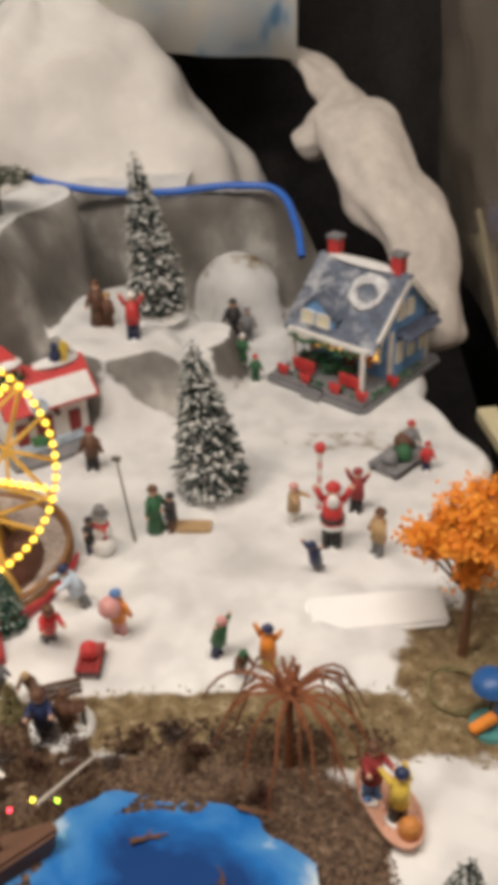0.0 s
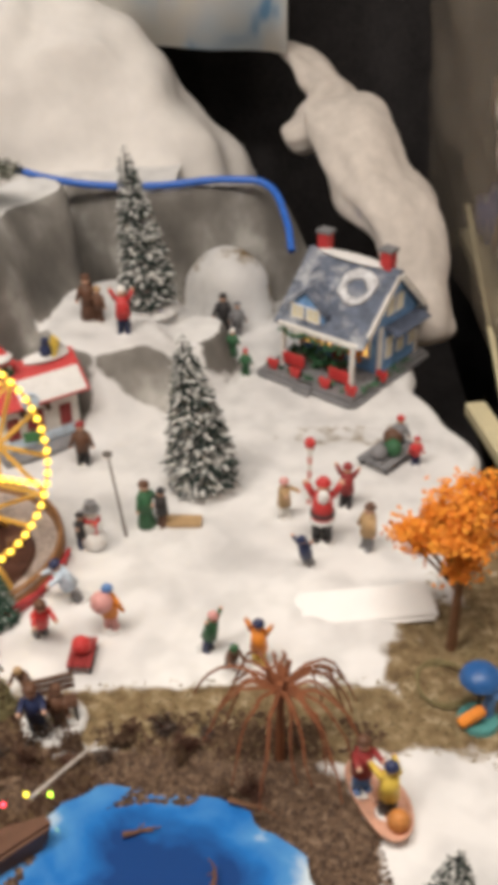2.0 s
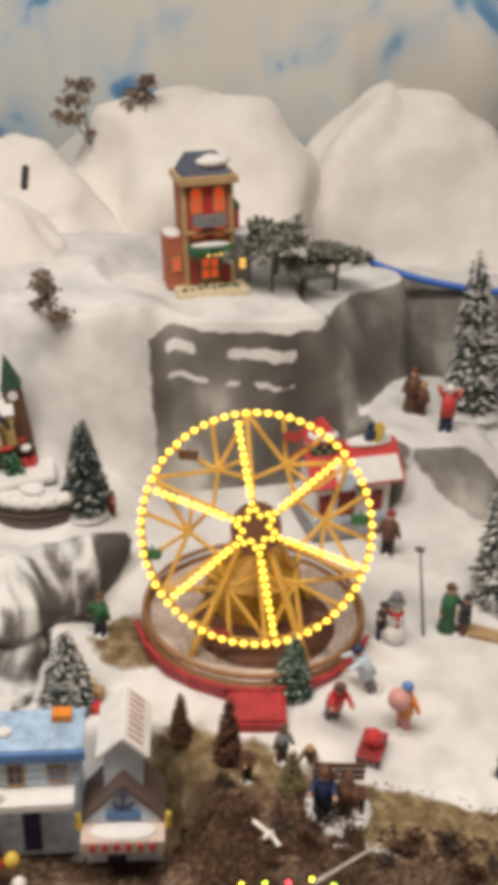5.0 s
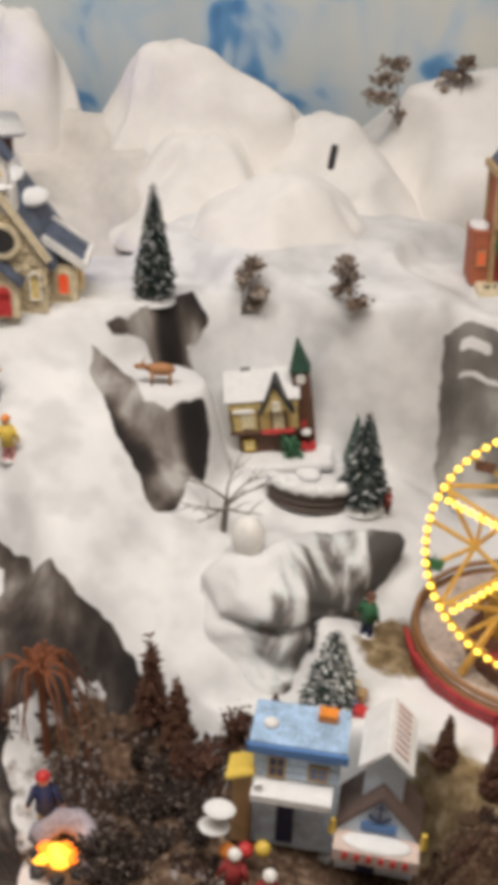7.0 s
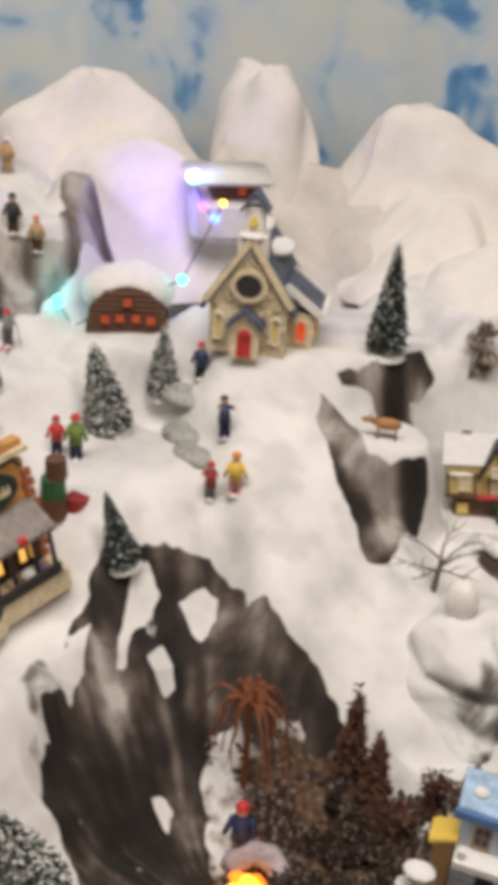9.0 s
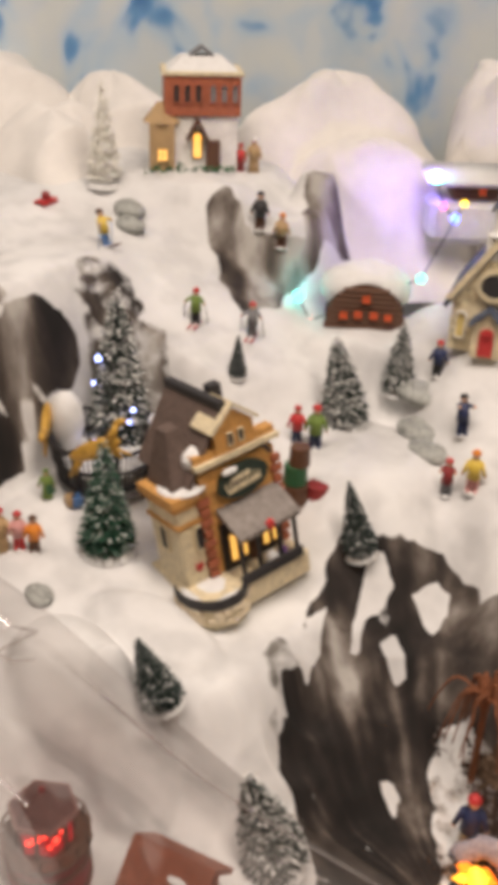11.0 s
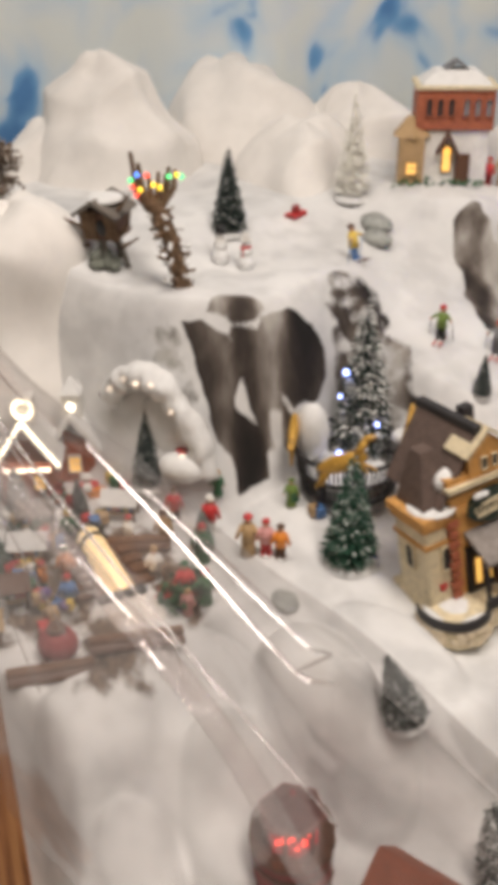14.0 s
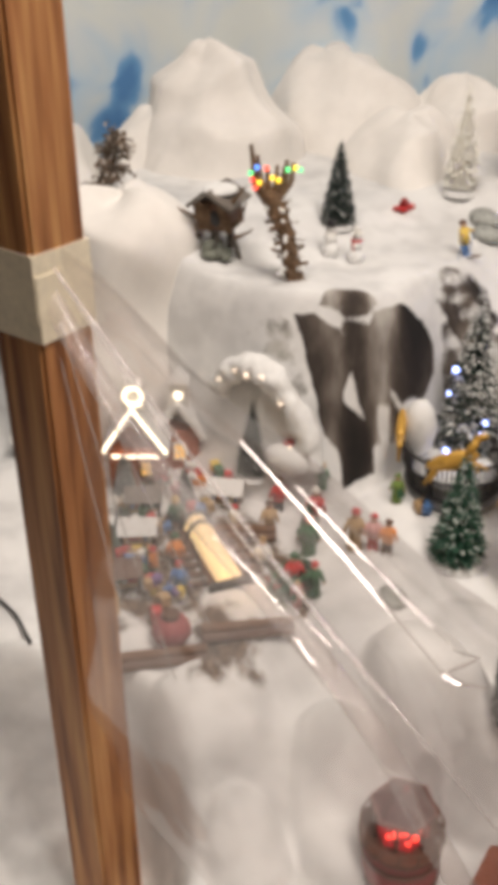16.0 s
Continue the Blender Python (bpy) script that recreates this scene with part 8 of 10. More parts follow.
figurine(-0.142, 0.815, 0.048, 160, ORANGE, PINK, BLUE, "stand", "figurine in orange and pink carrying a green sack", extra=lambda bm, paint, u: paint(ball(bm, (0.05 * u, 0.14 * u, 0.7 * u), 0.2 * u, 9), 0))
figurine(-0.212, 0.745, 0.034, 0, BROWN, BROWN, TAN, "reach", "low brown animal-like figurine with tan cap", lean=30)
figurine(-0.240, 0.735, 0.036, 40, GREY, BROWN, BROWN, "stand", "small grey-brown figurine at the edge of the snow")
figurine(-0.262, 0.700, 0.030, 40, BROWN, DARK, BROWN, "reach", "small brown figurine on the scrub bank")


def bench():
    t = thing("park_bench", -0.176, 0.698, ground(-0.176, 0.698), 20, "brown model park bench on a snowy pad", "bench")
    bm = bmesh.new()
    rod(bm, (0, 0, -0.002), (0, 0, 0.004), 0.032, 0.028, 14)
    part("snow_pad", bm, SNOWPAINT, t)
    for k in range(3):
        solid("slat", t, BROWN, ((0, 0.006 - k * 0.006, 0.020), (0.046, 0.005, 0.003)))
        solid("back_slat", t, BROWN, ((0, 0.012, 0.026 + k * 0.007), (0.046, 0.003, 0.005)))
    for x in (-0.020, 0.020):
        solid("leg", t, DARK, ((x, 0.0, 0.011), (0.003, 0.020, 0.018)))


bench()
figurine(-0.188, 0.688, 0.052, 10, NAVY, NAVY, BROWN, "reach", "dark blue coated figurine by the park bench", lean=8)
figurine(-0.168, 0.690, 0.044, -20, BROWN, BROWN, BROWN, "stand", "brown-coated figurine by the park bench")


def snowman(x, y, h, label, scarf=RED, hat=DARK):
    t = thing("snowman", x, y, ground(x, y) - 0.001, 0, label, "snowman", "snowmen")
    bm = bmesh.new()
    for z, r in ((0.22, 0.26), (0.56, 0.20), (0.82, 0.14)):
        ball(bm, (0, 0, z * h), r * h, 12)
    smooth(part("body", bm, SNOWPAINT, t))
    bm = bmesh.new()
    rod(bm, (0, 0, 0.92 * h), (0, 0, 0.94 * h), 0.18 * h, None, 12)
    rod(bm, (0, 0, 0.94 * h), (0, 0, 1.10 * h), 0.11 * h, None, 12)
    part("hat", bm, hat, t)
    bm = bmesh.new()
    rod(bm, (0, 0, 0.68 * h), (0, 0, 0.74 * h), 0.17 * h, 0.15 * h, 12)
    box(bm, (0.08 * h, -0.15 * h, 0.58 * h), (0.08 * h, 0.04 * h, 0.24 * h))
    part("scarf", bm, scarf, t)


snowman(-0.180, 0.942, 0.056, "white snowman with grey hat and red scarf", RED, GREY)
figurine(-0.192, 0.938, 0.040, 30, DARK, NAVY, DARK, "reach", "small dark figurine leaning on the snowman")
snowman(-1.470, 0.345, 0.048, "small white snowman with black hat", WHITE, DARK)
snowman(-1.445, 0.372, 0.046, "small white snowman with red jacket", RED, WHITE)


def leaning_pole():
    t = thing("thin_pole", -0.149, 0.967, ground(-0.149, 0.967) - 0.002, 0, "thin dark leaning lamp pole stuck in the snow", "pole")
    bm = bmesh.new()
    rod(bm, (0, 0, 0), (-0.022, 0.045, 0.085), 0.0018, 0.0012, 6)
    part("shaft", bm, GREYBARK, t)
    bm = bmesh.new()
    box(bm, (-0.022, 0.045, 0.083), (0.010, 0.004, 0.005))
    part("bracket", bm, GREYBARK, t)


leaning_pole()
figurine(-0.222, 1.108, 0.052, 0, BROWN, DARK, DKRED, "stand", "dark brown coated figurine by the red-roofed shop")
figurine(-0.128, 0.985, 0.052, 40, GREEN, GREEN, BROWN, "skirt", "green-cloaked figurine on the open snow")
figurine(-0.110, 0.985, 0.044, -60, DARK, BROWN, DARK, "reach", "dark figurine facing the green cloak")
sled(-0.088, 0.990, 90, 0.02, 0.045, TAN, (), "small tan model sled on the snow", TAN, 0.006)
figurine(-0.048, 1.352, 0.036, 0, GREEN, GREEN, WHITE, "skirt", "green figurine carrying parcels")
figurine(-0.030, 1.348, 0.036, 0, GREEN, GREEN, RED, "stand", "green and red figurine near the porch")
figurine(-0.249, 1.346, 0.056, 20, BROWN, ORANGE, BROWN, "skirt", "brown-cloaked figurine on the small plateau")
figurine(-0.233, 1.340, 0.044, -20, BROWN, BROWN, TAN, "stand", "brown figurine with tan cap on the small plateau")
figurine(-0.193, 1.304, 0.058, 0, RED, NAVY, WHITE, "wave", "figurine in red jacket and blue trousers, arm raised")
figurine(-0.070, 1.485, 0.055, 0, DARK, DARK, DARK, "stand", "tall dark figurine before the snow dome")
figurine(-0.048, 1.478, 0.048, 0, GREY, GREY, GREY, "stand", "grey figurine before the snow dome")
figurine(-0.480, 0.838, 0.046, 0, GREEN, NAVY, BROWN, "stand", "green-coated figurine behind the snowy fir")
figurine(-0.548, 1.005, 0.030, 0, DKRED, BROWN, BROWN, "reach", "low dark figurine near the wheel")


def parcels(x, y, n, seed, label, z=None):
    rnd = random.Random(seed)
    t = thing("parcel_pile", x, y, ground(x, y) - 0.001 if z is None else z, 0, label, "parcels")
    for k in range(n):
        solid("parcel", t, (RED, YELLOW, BLUE, GREEN, TAN)[(k + seed) % 5], ((rnd.uniform(-0.018, 0.018), rnd.uniform(-0.012, 0.012), 0.007 + 0.009 * (k % 2)), (0.014, 0.012, 0.013)))


parcels(-0.438, 0.752, 5, 3, "small pile of bright painted parcels by the fir")
# harbour people, the figure by the fire and those on the run
figurine(-0.455, 0.560, 0.050, 20, DKRED, DARK, WHITE, "stand", "dark red coated figurine with white beard shape on the quay")
figurine(-0.418, 0.560, 0.050, 20, DKRED, DARK, WHITE, "stand", "dark red coated figurine on the quay")
figurine(-0.382, 0.566, 0.040, 0, TAN, GREY, PINK, "stand", "tan-coated figurine on the quay")
figurine(-0.660, 0.532, 0.060, 40, NAVY, CREAM, RED, "stand", "figurine in dark blue jacket and red cap by the fire")
figurine(-0.960, 0.776, 0.045, 60, NAVY, NAVY, DARK, "reach", "dark blue figurine climbing the run", lean=-12)
figurine(-0.925, 0.722, 0.042, 40, DKRED, GREY, RED, "reach", "red and grey figurine with a sledge on the run")
figurine(-0.897, 0.735, 0.047, 40, YELLOW, PINK, ORANGE, "stand", "yellow and pink figurine on the run")
figurine(-1.058, 0.822, 0.042, 40, NAVY, DARK, RED, "stand", "dark coated figurine by the church")
figurine(-1.072, 0.634, 0.050, 50, LTGREEN, NAVY, RED, "stand", "figurine in moss green jacket on the terrace")
figurine(-1.095, 0.622, 0.042, 50, RED, NAVY, RED, "stand", "figurine in red jacket on the terrace")


def wood_pile():
    t = thing("barrel_stack", -1.022, 0.566, ground(-1.022, 0.566) - 0.002, 60, "stack of dark brown barrels beside the store", "barrels")
    for k, (dx, z, r) in enumerate(((0, 0.014, 0.018), (0.0, 0.040, 0.015), (0.004, 0.064, 0.013), (0.028, 0.012, 0.015))):
        bm = bmesh.new()
        rod(bm, (dx, 0, z - 0.012), (dx, 0, z + 0.012), r, r * 0.92, 12)
        part("barrel", bm, (BROWN, GREEN, BROWN, DKRED)[k], t)


wood_pile()
figurine(-1.288, 0.590, 0.042, 40, LTGREEN, DARK, RED, "ski", "skiing figurine in green and red")
figurine(-1.252, 0.658, 0.042, 40, GREY, GREY, RED, "ski", "grey skiing figurine with red scarf on a white pad")
figurine(-1.405, 0.520, 0.042, 120, YELLOW, BLUE, BROWN, "ski", "figurine in yellow jacket skiing", lean=-12)
figurine(-1.365, 0.745, 0.046, 40, DARK, BROWN, DARK, "stand", "dark figurine on the rocky knoll")
figurine(-1.338, 0.765, 0.042, 40, TAN, BROWN, ORANGE, "stand", "tan figurine on the rocky knoll")
figurine(-1.500, 0.800, 0.036, 40, RED, DKRED, RED, "stand", "small red figurine in front of the hall")
figurine(-1.485, 0.815, 0.044, 40, TAN, TAN, WHITE, "skirt", "tan figurine in front of the hall")
sled(-1.550, 0.498, 30, 0.018, 0.035, RED, ((0, 0, 0.007, DKRED),), "tiny red model sled", RED, 0.006)
figurine(-1.152, 0.245, 0.048, 60, TAN, TAN, RED, "skirt", "tan-cloaked figurine near the store")
figurine(-1.138, 0.262, 0.042, 60, PINK, RED, RED, "stand", "pink figurine near the store")
figurine(-1.125, 0.275, 0.040, 60, ORANGE, BROWN, BROWN, "stand", "orange figurine near the store")
figurine(-1.175, 0.195, 0.046, 60, GREEN, GREEN, RED, "skirt", "green-cloaked figurine in the square")
figurine(-1.225, 0.225, 0.046, 60, RED, WHITE, WHITE, "stand", "red figurine in the square")
figurine(-1.20, 0.325, 0.034, 60, LTGREEN, GREEN, LTGREEN, "skirt", "small moss green figurine by the bandstand")
parcels(-1.185, 0.338, 3, 2, "pale pink and blue parcels by the bandstand")


def deer():
    bm = bmesh.new()
    ball(bm, (0, 0, 0.026), (0.022, 0.009, 0.010), 10)
    for x in (-0.014, 0.014):
        for y in (-0.004, 0.004):
            rod(bm, (x, y, 0.0), (x * 0.9, y, 0.024), 0.0016, 0.0026, 6)
    rod(bm, (-0.018, 0, 0.028), (-0.029, 0, 0.031), 0.006, 0.004, 8)
    ball(bm, (-0.033, 0, 0.030), (0.008, 0.0045, 0.0045), 8)
    for s in (-1, 1):
        rod(bm, (-0.029, s * 0.003, 0.033), (-0.024, s * 0.008, 0.042), 0.0012, 0.0006, 5)
    ob = smooth(part("deer_figurine", bm, mat("deer_tan", (0.42, 0.20, 0.08), 0.6)))
    ob.matrix_world = pose(-0.812, 0.905, ground(-0.812, 0.905) - 0.001, 0, 0, 35) @ Matrix.Diagonal((0.8, 0.8, 0.8, 1))
    tagged(ob, "plain tan deer figurine on the rock ledge", "figurine")


deer()


def fire_pit():
    t = thing("fire_pit", -0.622, 0.508, ground(-0.622, 0.508) - 0.003, 0, "glowing orange model fire inside a dark hearth", "fire")
    for k in range(7):
        bm = bmesh.new()
        a = 6.283 * k / 7
        ball(bm, (0.024 * math.cos(a), 0.022 * math.sin(a), 0.004), (0.009, 0.007, 0.006), 8)
        for v in bm.verts:
            v.co += v.co * 0.25 * noise.noise(v.co * 90)
        part("hearth_stone", bm, DARK, t)
    # a low grey cave arched over the back of the fire
    bm = bmesh.new()
    loops = []
    for k in range(21):
        c = radians(9 * k)
        o, d = Vector((0.030 * math.cos(c), 0.030 * math.sin(c), 0.004 + 0.020 * math.sin(c))), Vector((math.cos(c), math.sin(c), 0.5))
        loops.append([bm.verts.new(o + (d * 0.010 * math.cos(e) + Vector((0, 0, 0.010 * math.sin(e)))) * (1 + 0.3 * noise.noise(o * 80 + d * e))) for e in [6.283 * q / 10 for q in range(10)]])
    for p, q in zip(loops, loops[1:]):
        for e in range(10):
            bm.faces.new((p[e], p[(e + 1) % 10], q[(e + 1) % 10], q[e]))
    bm.faces.new(loops[0])
    bm.faces.new(loops[-1])
    bmesh.ops.recalc_face_normals(bm, faces=bm.faces[:])
    smooth(part("cave", bm, mat("lilac_grey_stone", (0.34, 0.31, 0.35), 0.8, vary=0.4, scale=50), t, "grey arched stone behind the flames"))
    for dx, dy, h, r, m in ((0, 0, 0.022, 0.012, 0), (-0.013, 0.000, 0.014, 0.009, 1), (0.012, 0.006, 0.018, 0.009, 1), (-0.010, -0.010, 0.012, 0.008, 0), (0.004, 0.010, 0.018, 0.008, 1)):
        bm = bmesh.new()
        rows = []
        for j in range(9):
            u = j / 8
            w = r * (math.sin(math.pi * (0.22 + 0.78 * u)) ** 0.8 if u < 1 else 0.03)
            rows.append([bm.verts.new((dx + w * math.cos(6.283 * e / 9) + 0.004 * math.sin(5 * u + dx * 300), dy + w * math.sin(6.283 * e / 9), h * u)) for e in range(9)])
        for p0, p1 in zip(rows, rows[1:]):
            for e in range(9):
                bm.faces.new((p0[e], p0[(e + 1) % 9], p1[(e + 1) % 9], p1[e]))
        smooth(part("flame", bm, (FIREYELLOW, FIREORANGE)[m], t, ("bright yellow flame", "bright orange flame")[m]))


FIREYELLOW = mat("fire_yellow", (1.0, 0.55, 0.06), 0.4, emit=2.2, glow=(1.0, 0.42, 0.03))
FIREORANGE = mat("fire_orange", (1.0, 0.30, 0.03), 0.4, emit=1.8, glow=(1.0, 0.20, 0.01))
fire_pit()


def led_string():
    t = thing("light_string", -1.285, 1.03, 0.30, 0, "string of coloured lights on a dark wire", "lights")
    pts = [(-1.262, 0.985, 0.385), (-1.245, 0.990, 0.345), (-1.215, 0.985, 0.335), (-1.215, 1.0, 0.355), (-1.175, 0.890, 0.272), (-1.275, 0.775, 0.198), (-1.285, 0.760, 0.235)]
    cols = [("cyan", (0.15, 0.75, 1.0), 12), ("magenta", (1.0, 0.1, 0.35), 5), ("blue", (0.05, 0.1, 1.0), 14), ("amber", (1.0, 0.6, 0.05), 6), ("teal", (0.05, 0.9, 0.6), 7), ("red", (1.0, 0.1, 0.1), 7), ("aqua", (0.05, 0.8, 0.6), 6)]
    o = Vector((-1.285, 1.03, 0.30))
    bm = bmesh.new()
    for a, b in zip(pts, pts[1:]):
        rod(bm, Vector(a) - o, Vector(b) - o, 0.001, None, 5)
    part("wire", bm, DARK, t)
    for p, (n, c, e) in zip(pts, cols):
        bm = bmesh.new()
        ball(bm, Vector(p) - o, {"cyan": 0.0095, "blue": 0.0068, "aqua": 0.0075, "teal": 0.0065}.get(n, 0.005), 10)
        part("bulb", bm, mat("led_" + n, c, 0.3, emit=e, glow=c), t, n + " lit bulb")


led_string()


def small_lamp(x, y, z, color, power, size=0.006):
    data = bpy.data.lights.new("led_glow", "POINT")
    data.energy, data.color, data.shadow_soft_size = power, color, size
    ob = new("led_glow", data)
    ob.location = (x, y, z)


small_lamp(-1.282, 0.962, 0.392, (0.24, 0.16, 1.0), 0.42)
small_lamp(-1.295, 0.775, 0.250, (0.05, 0.7, 0.8), 0.03)
small_lamp(-1.30, 0.72, 0.215, (1.0, 0.25, 0.2), 0.015)
small_lamp(-0.622, 0.49, -0.075, (1.0, 0.35, 0.05), 0.03)


def roof_cabin():
    t = thing("hill_cabin", -1.268, 1.055, 0.315, 55, "tiny cabin high on the mountain under a flat snowy roof", "cabin")
    solid("wall_block", t, BROWN, ((0.012, 0, 0.048), (0.07, 0.055, 0.030)))
    solid("snow_base", t, SNOWPAINT, ((0, 0.004, 0.0), (0.11, 0.075, 0.07)), label="block of packed snow under the cabin", bev=0.012)
    bm = bmesh.new()
    box(bm, (0, -0.004, 0.066), (0.130, 0.085, 0.012), (6, 0, 0))
    soften(bm, 0.004, 2)
    smooth(part("snow_roof", bm, SNOWPAINT, t))
    window(t, 0.02, -0.029, 0.047, 0.012, 0.012, REDPANE, BROWN)


roof_cabin()

# ---- harbour boat on the lake ----


def fishing_boat():
    t = thing("fishing_boat", -0.195, 0.545, ground(-0.195, 0.545) - 0.002, 30, "small brown model fishing boat strung with coloured lights", "boat")
    bm = bmesh.new()
    v = box(bm, (0, 0, 0.014), (0.09, 0.044, 0.028), (0, 0, 0), 1.18)
    for p in v:
        if p.co.x > 0:
            p.co.y *= 0.25
            p.co.z += 0.006
    soften(bm, 0.003, 2)
    part("hull", bm, BROWN, t)
    solid("cabin", t, TAN, ((-0.018, 0, 0.034), (0.026, 0.022, 0.016)))
    solid("cabin_roof", t, BROWN, ((-0.018, 0, 0.044), (0.032, 0.027, 0.004)))
    bm = bmesh.new()
    rod(bm, (0.008, 0, 0.026), (0.008, 0, 0.078), 0.0018, 0.0012, 6)
    part("mast", bm, BROWN, t)
    for k in range(7):
        bm = bmesh.new()
        u = k / 6
        ball(bm, (-0.05 + 0.11 * u, 0.022, 0.036 + 0.012 * (1 - abs(2 * u - 1)) + 0.004 * math.sin(k * 4)), 0.0019, 7)
        col = ((0.5, 0.9, 0.05), (1.0, 0.05, 0.08), (0.9, 0.75, 0.05))[k % 3]
        part("bulb", bm, mat("boat_bulb", col, 0.3, emit=5, glow=col), t, "small lit bulb")


fishing_boat()


def long_oar():
    bm = bmesh.new()
    rod(bm, (-0.170, 0.592, 0.030), (-0.131, 0.664, 0.012), 0.0017, 0.0014, 6)
    ob = part("oar", bm, mat("pale_wood", (0.55, 0.50, 0.45), 0.6))
    tagged(ob, "long thin pale oar lying from the boat to the bank", "oar")


long_oar()


def gull():
    x, y = -0.222, 0.640
    bm = bmesh.new()
    ball(bm, (0, 0, 0.006), (0.007, 0.0026, 0.0026), 8)
    for s in (-1, 1):
        box(bm, (0.0, s * 0.009, 0.0085), (0.0045, 0.017, 0.0012), (s * 18, 0, s * 20), 0.6)
    ob = part("gull_figurine", bm, WHITE)
    ob.matrix_world = pose(x, y, ground(x, y) + 0.004, 0, 0, 60)
    tagged(ob, "plain white gull figurine with spread wings", "figurine")


gull()


def driftwood(x, y, z, l, turn, label):
    rnd = random.Random(int(1000 * abs(x)))
    bm = bmesh.new()
    twig_curve(bm, (-l / 2, 0, 0), (1, 0, 0.1), l, 0.0025, rnd, 1, 0, 1)
    ob = part("driftwood", bm, BARK)
    ob.matrix_world = pose(x, y, z, 0, 0, turn)
    tagged(ob, label, "driftwood", "scraps in the lake")


driftwood(-0.085, 0.575, 0.015, 0.02, 20, "brown scrap of driftwood in the lake")
driftwood(0.0, 0.60, 0.015, 0.03, -25, "brown scrap of driftwood at the lake edge")
driftwood(-0.02, 0.535, 0.015, 0.016, 80, "short upright scrap of driftwood in the lake")

# ---- blue tube along the grey wall, fleece strip, right-hand end ----


def tube(name, pts, r, material, label, category, n=8, wob=0.0):
    cu = bpy.data.curves.new(name, "CURVE")
    cu.dimensions, cu.bevel_depth, cu.bevel_resolution = "3D", r, 3
    sp = cu.splines.new("BEZIER")
    sp.bezier_points.add(len(pts) - 1)
    for b, p in zip(sp.bezier_points, pts):
        b.co = p
        b.handle_left_type = b.handle_right_type = "AUTO"
    cu.materials.append(material)
    tmp = bpy.data.objects.new(name, cu)
    me = bpy.data.meshes.new_from_object(tmp)
    bpy.data.objects.remove(tmp)
    for p in me.polygons:
        p.use_smooth = True
    return tagged(new(name, me), label, category)


TUBEBLUE = mat("blue_tubing", (0.03, 0.15, 0.60), 0.35)
tube("blue_tube", [(-0.43, 1.60, 0.235), (-0.33, 1.605, 0.205), (-0.20, 1.605, 0.196), (-0.05, 1.612, 0.204), (-0.005, 1.60, 0.200), (0.025, 1.55, 0.165), (0.035, 1.50, 0.13)], 0.0058, TUBEBLUE, "bent bright blue plastic tube edging the grey wall", "tube")


# thin fleece, its colour also toned down for the dim gap
STRIPFLEECE = mat("thin_dimmed_fleece", (0.64, 0.59, 0.54), 1.0, vary=0.12, scale=9, bump=0.08, bscale=110)


def fleece_strip(path, wide, label):
    """A twisted strip of batting that hangs down over the black gap."""
    bm = bmesh.new()
    path = [Vector(p) for p in path]
    rows = []
    N, last = 64, len(path) - 1

    def at(k):
        return path[min(max(k, 0), last)]

    for i in range(N + 1):
        q = 0.5 - 0.5 * math.cos(math.pi * i / N)
        u = q * last
        k = min(int(u), last - 1)
        f = u - k
        p0, p1, p2, p3 = at(k - 1), at(k), at(k + 1), at(k + 2)
        c = 0.5 * (2 * p1 + (p2 - p0) * f + (2 * p0 - 5 * p1 + 4 * p2 - p3) * f * f + (3 * p1 - p0 - 3 * p2 + p3) * f ** 3)
        d = ((p2 - p0) * (1 - f) + (p3 - p1) * f).normalized()
        f2 = f * f * (3 - 2 * f)
        end = max(0.02, min(1.0, math.sqrt(max(0.0, 1 - (1 - min(1.0, u / 0.4)) ** 2))) * min(1.0, math.sqrt(max(0.0, 1 - (1 - min(1.0, (last - u) / 0.5)) ** 2))))
        w = (wide[k] * (1 - f2) + wide[k + 1] * f2) * end
        side = d.cross(Vector((0, 0, 1))).normalized()
        up = side.cross(d).normalized()
        row = []
        for j in range(28):
            a = 6.283 * j / 28 + 0.5 * math.sin(u * 1.6)
            rr = w * (0.60 + 0.07 * math.sin(3 * a + 2 * u) + 0.03 * math.sin(7 * a - 3 * u))
            p = c + side * rr * math.cos(a) + up * rr * 0.62 * math.sin(a)
            out = (side * math.cos(a) + up * math.sin(a)) * end
            p += out * (0.013 * noise.noise(p * 10) + 0.005 * noise.noise(p * 24)) + Vector((0.012, 0, 0.008)) * noise.noise(p * 7)
            row.append(bm.verts.new(p))
        rows.append(row)
    for a, b in zip(rows, rows[1:]):
        for j in range(28):
            bm.faces.new((a[j], a[(j + 1) % 28], b[(j + 1) % 28], b[j]))
    bm.faces.new(rows[0])
    bm.faces.new(list(reversed(rows[-1])))
    bmesh.ops.recalc_face_normals(bm, faces=bm.faces[:])
    tagged(smooth(part("fleece_strip", bm, STRIPFLEECE)), label, "fleece strip")


fleece_strip([(0.015, 1.90, 0.350), (0.070, 1.87, 0.320), (0.106, 1.83, 0.283), (0.072, 1.79, 0.238), (0.024, 1.78, 0.216)], [0.062, 0.062, 0.060, 0.064, 0.070], "narrow twisted strip of white fleece over the black gap")
fleece_strip([(0.098, 1.775, 0.278), (0.135, 1.71, 0.245), (0.172, 1.625, 0.195), (0.208, 1.55, 0.134), (0.232, 1.49, 0.06), (0.245, 1.45, 0.0)], [0.090, 0.112, 0.110, 0.100, 0.090, 0.075], "broad white fleece strip hanging behind the blue house")
CARD = mat("cream_card", (0.62, 0.56, 0.36), 0.6, vary=0.1, scale=20)


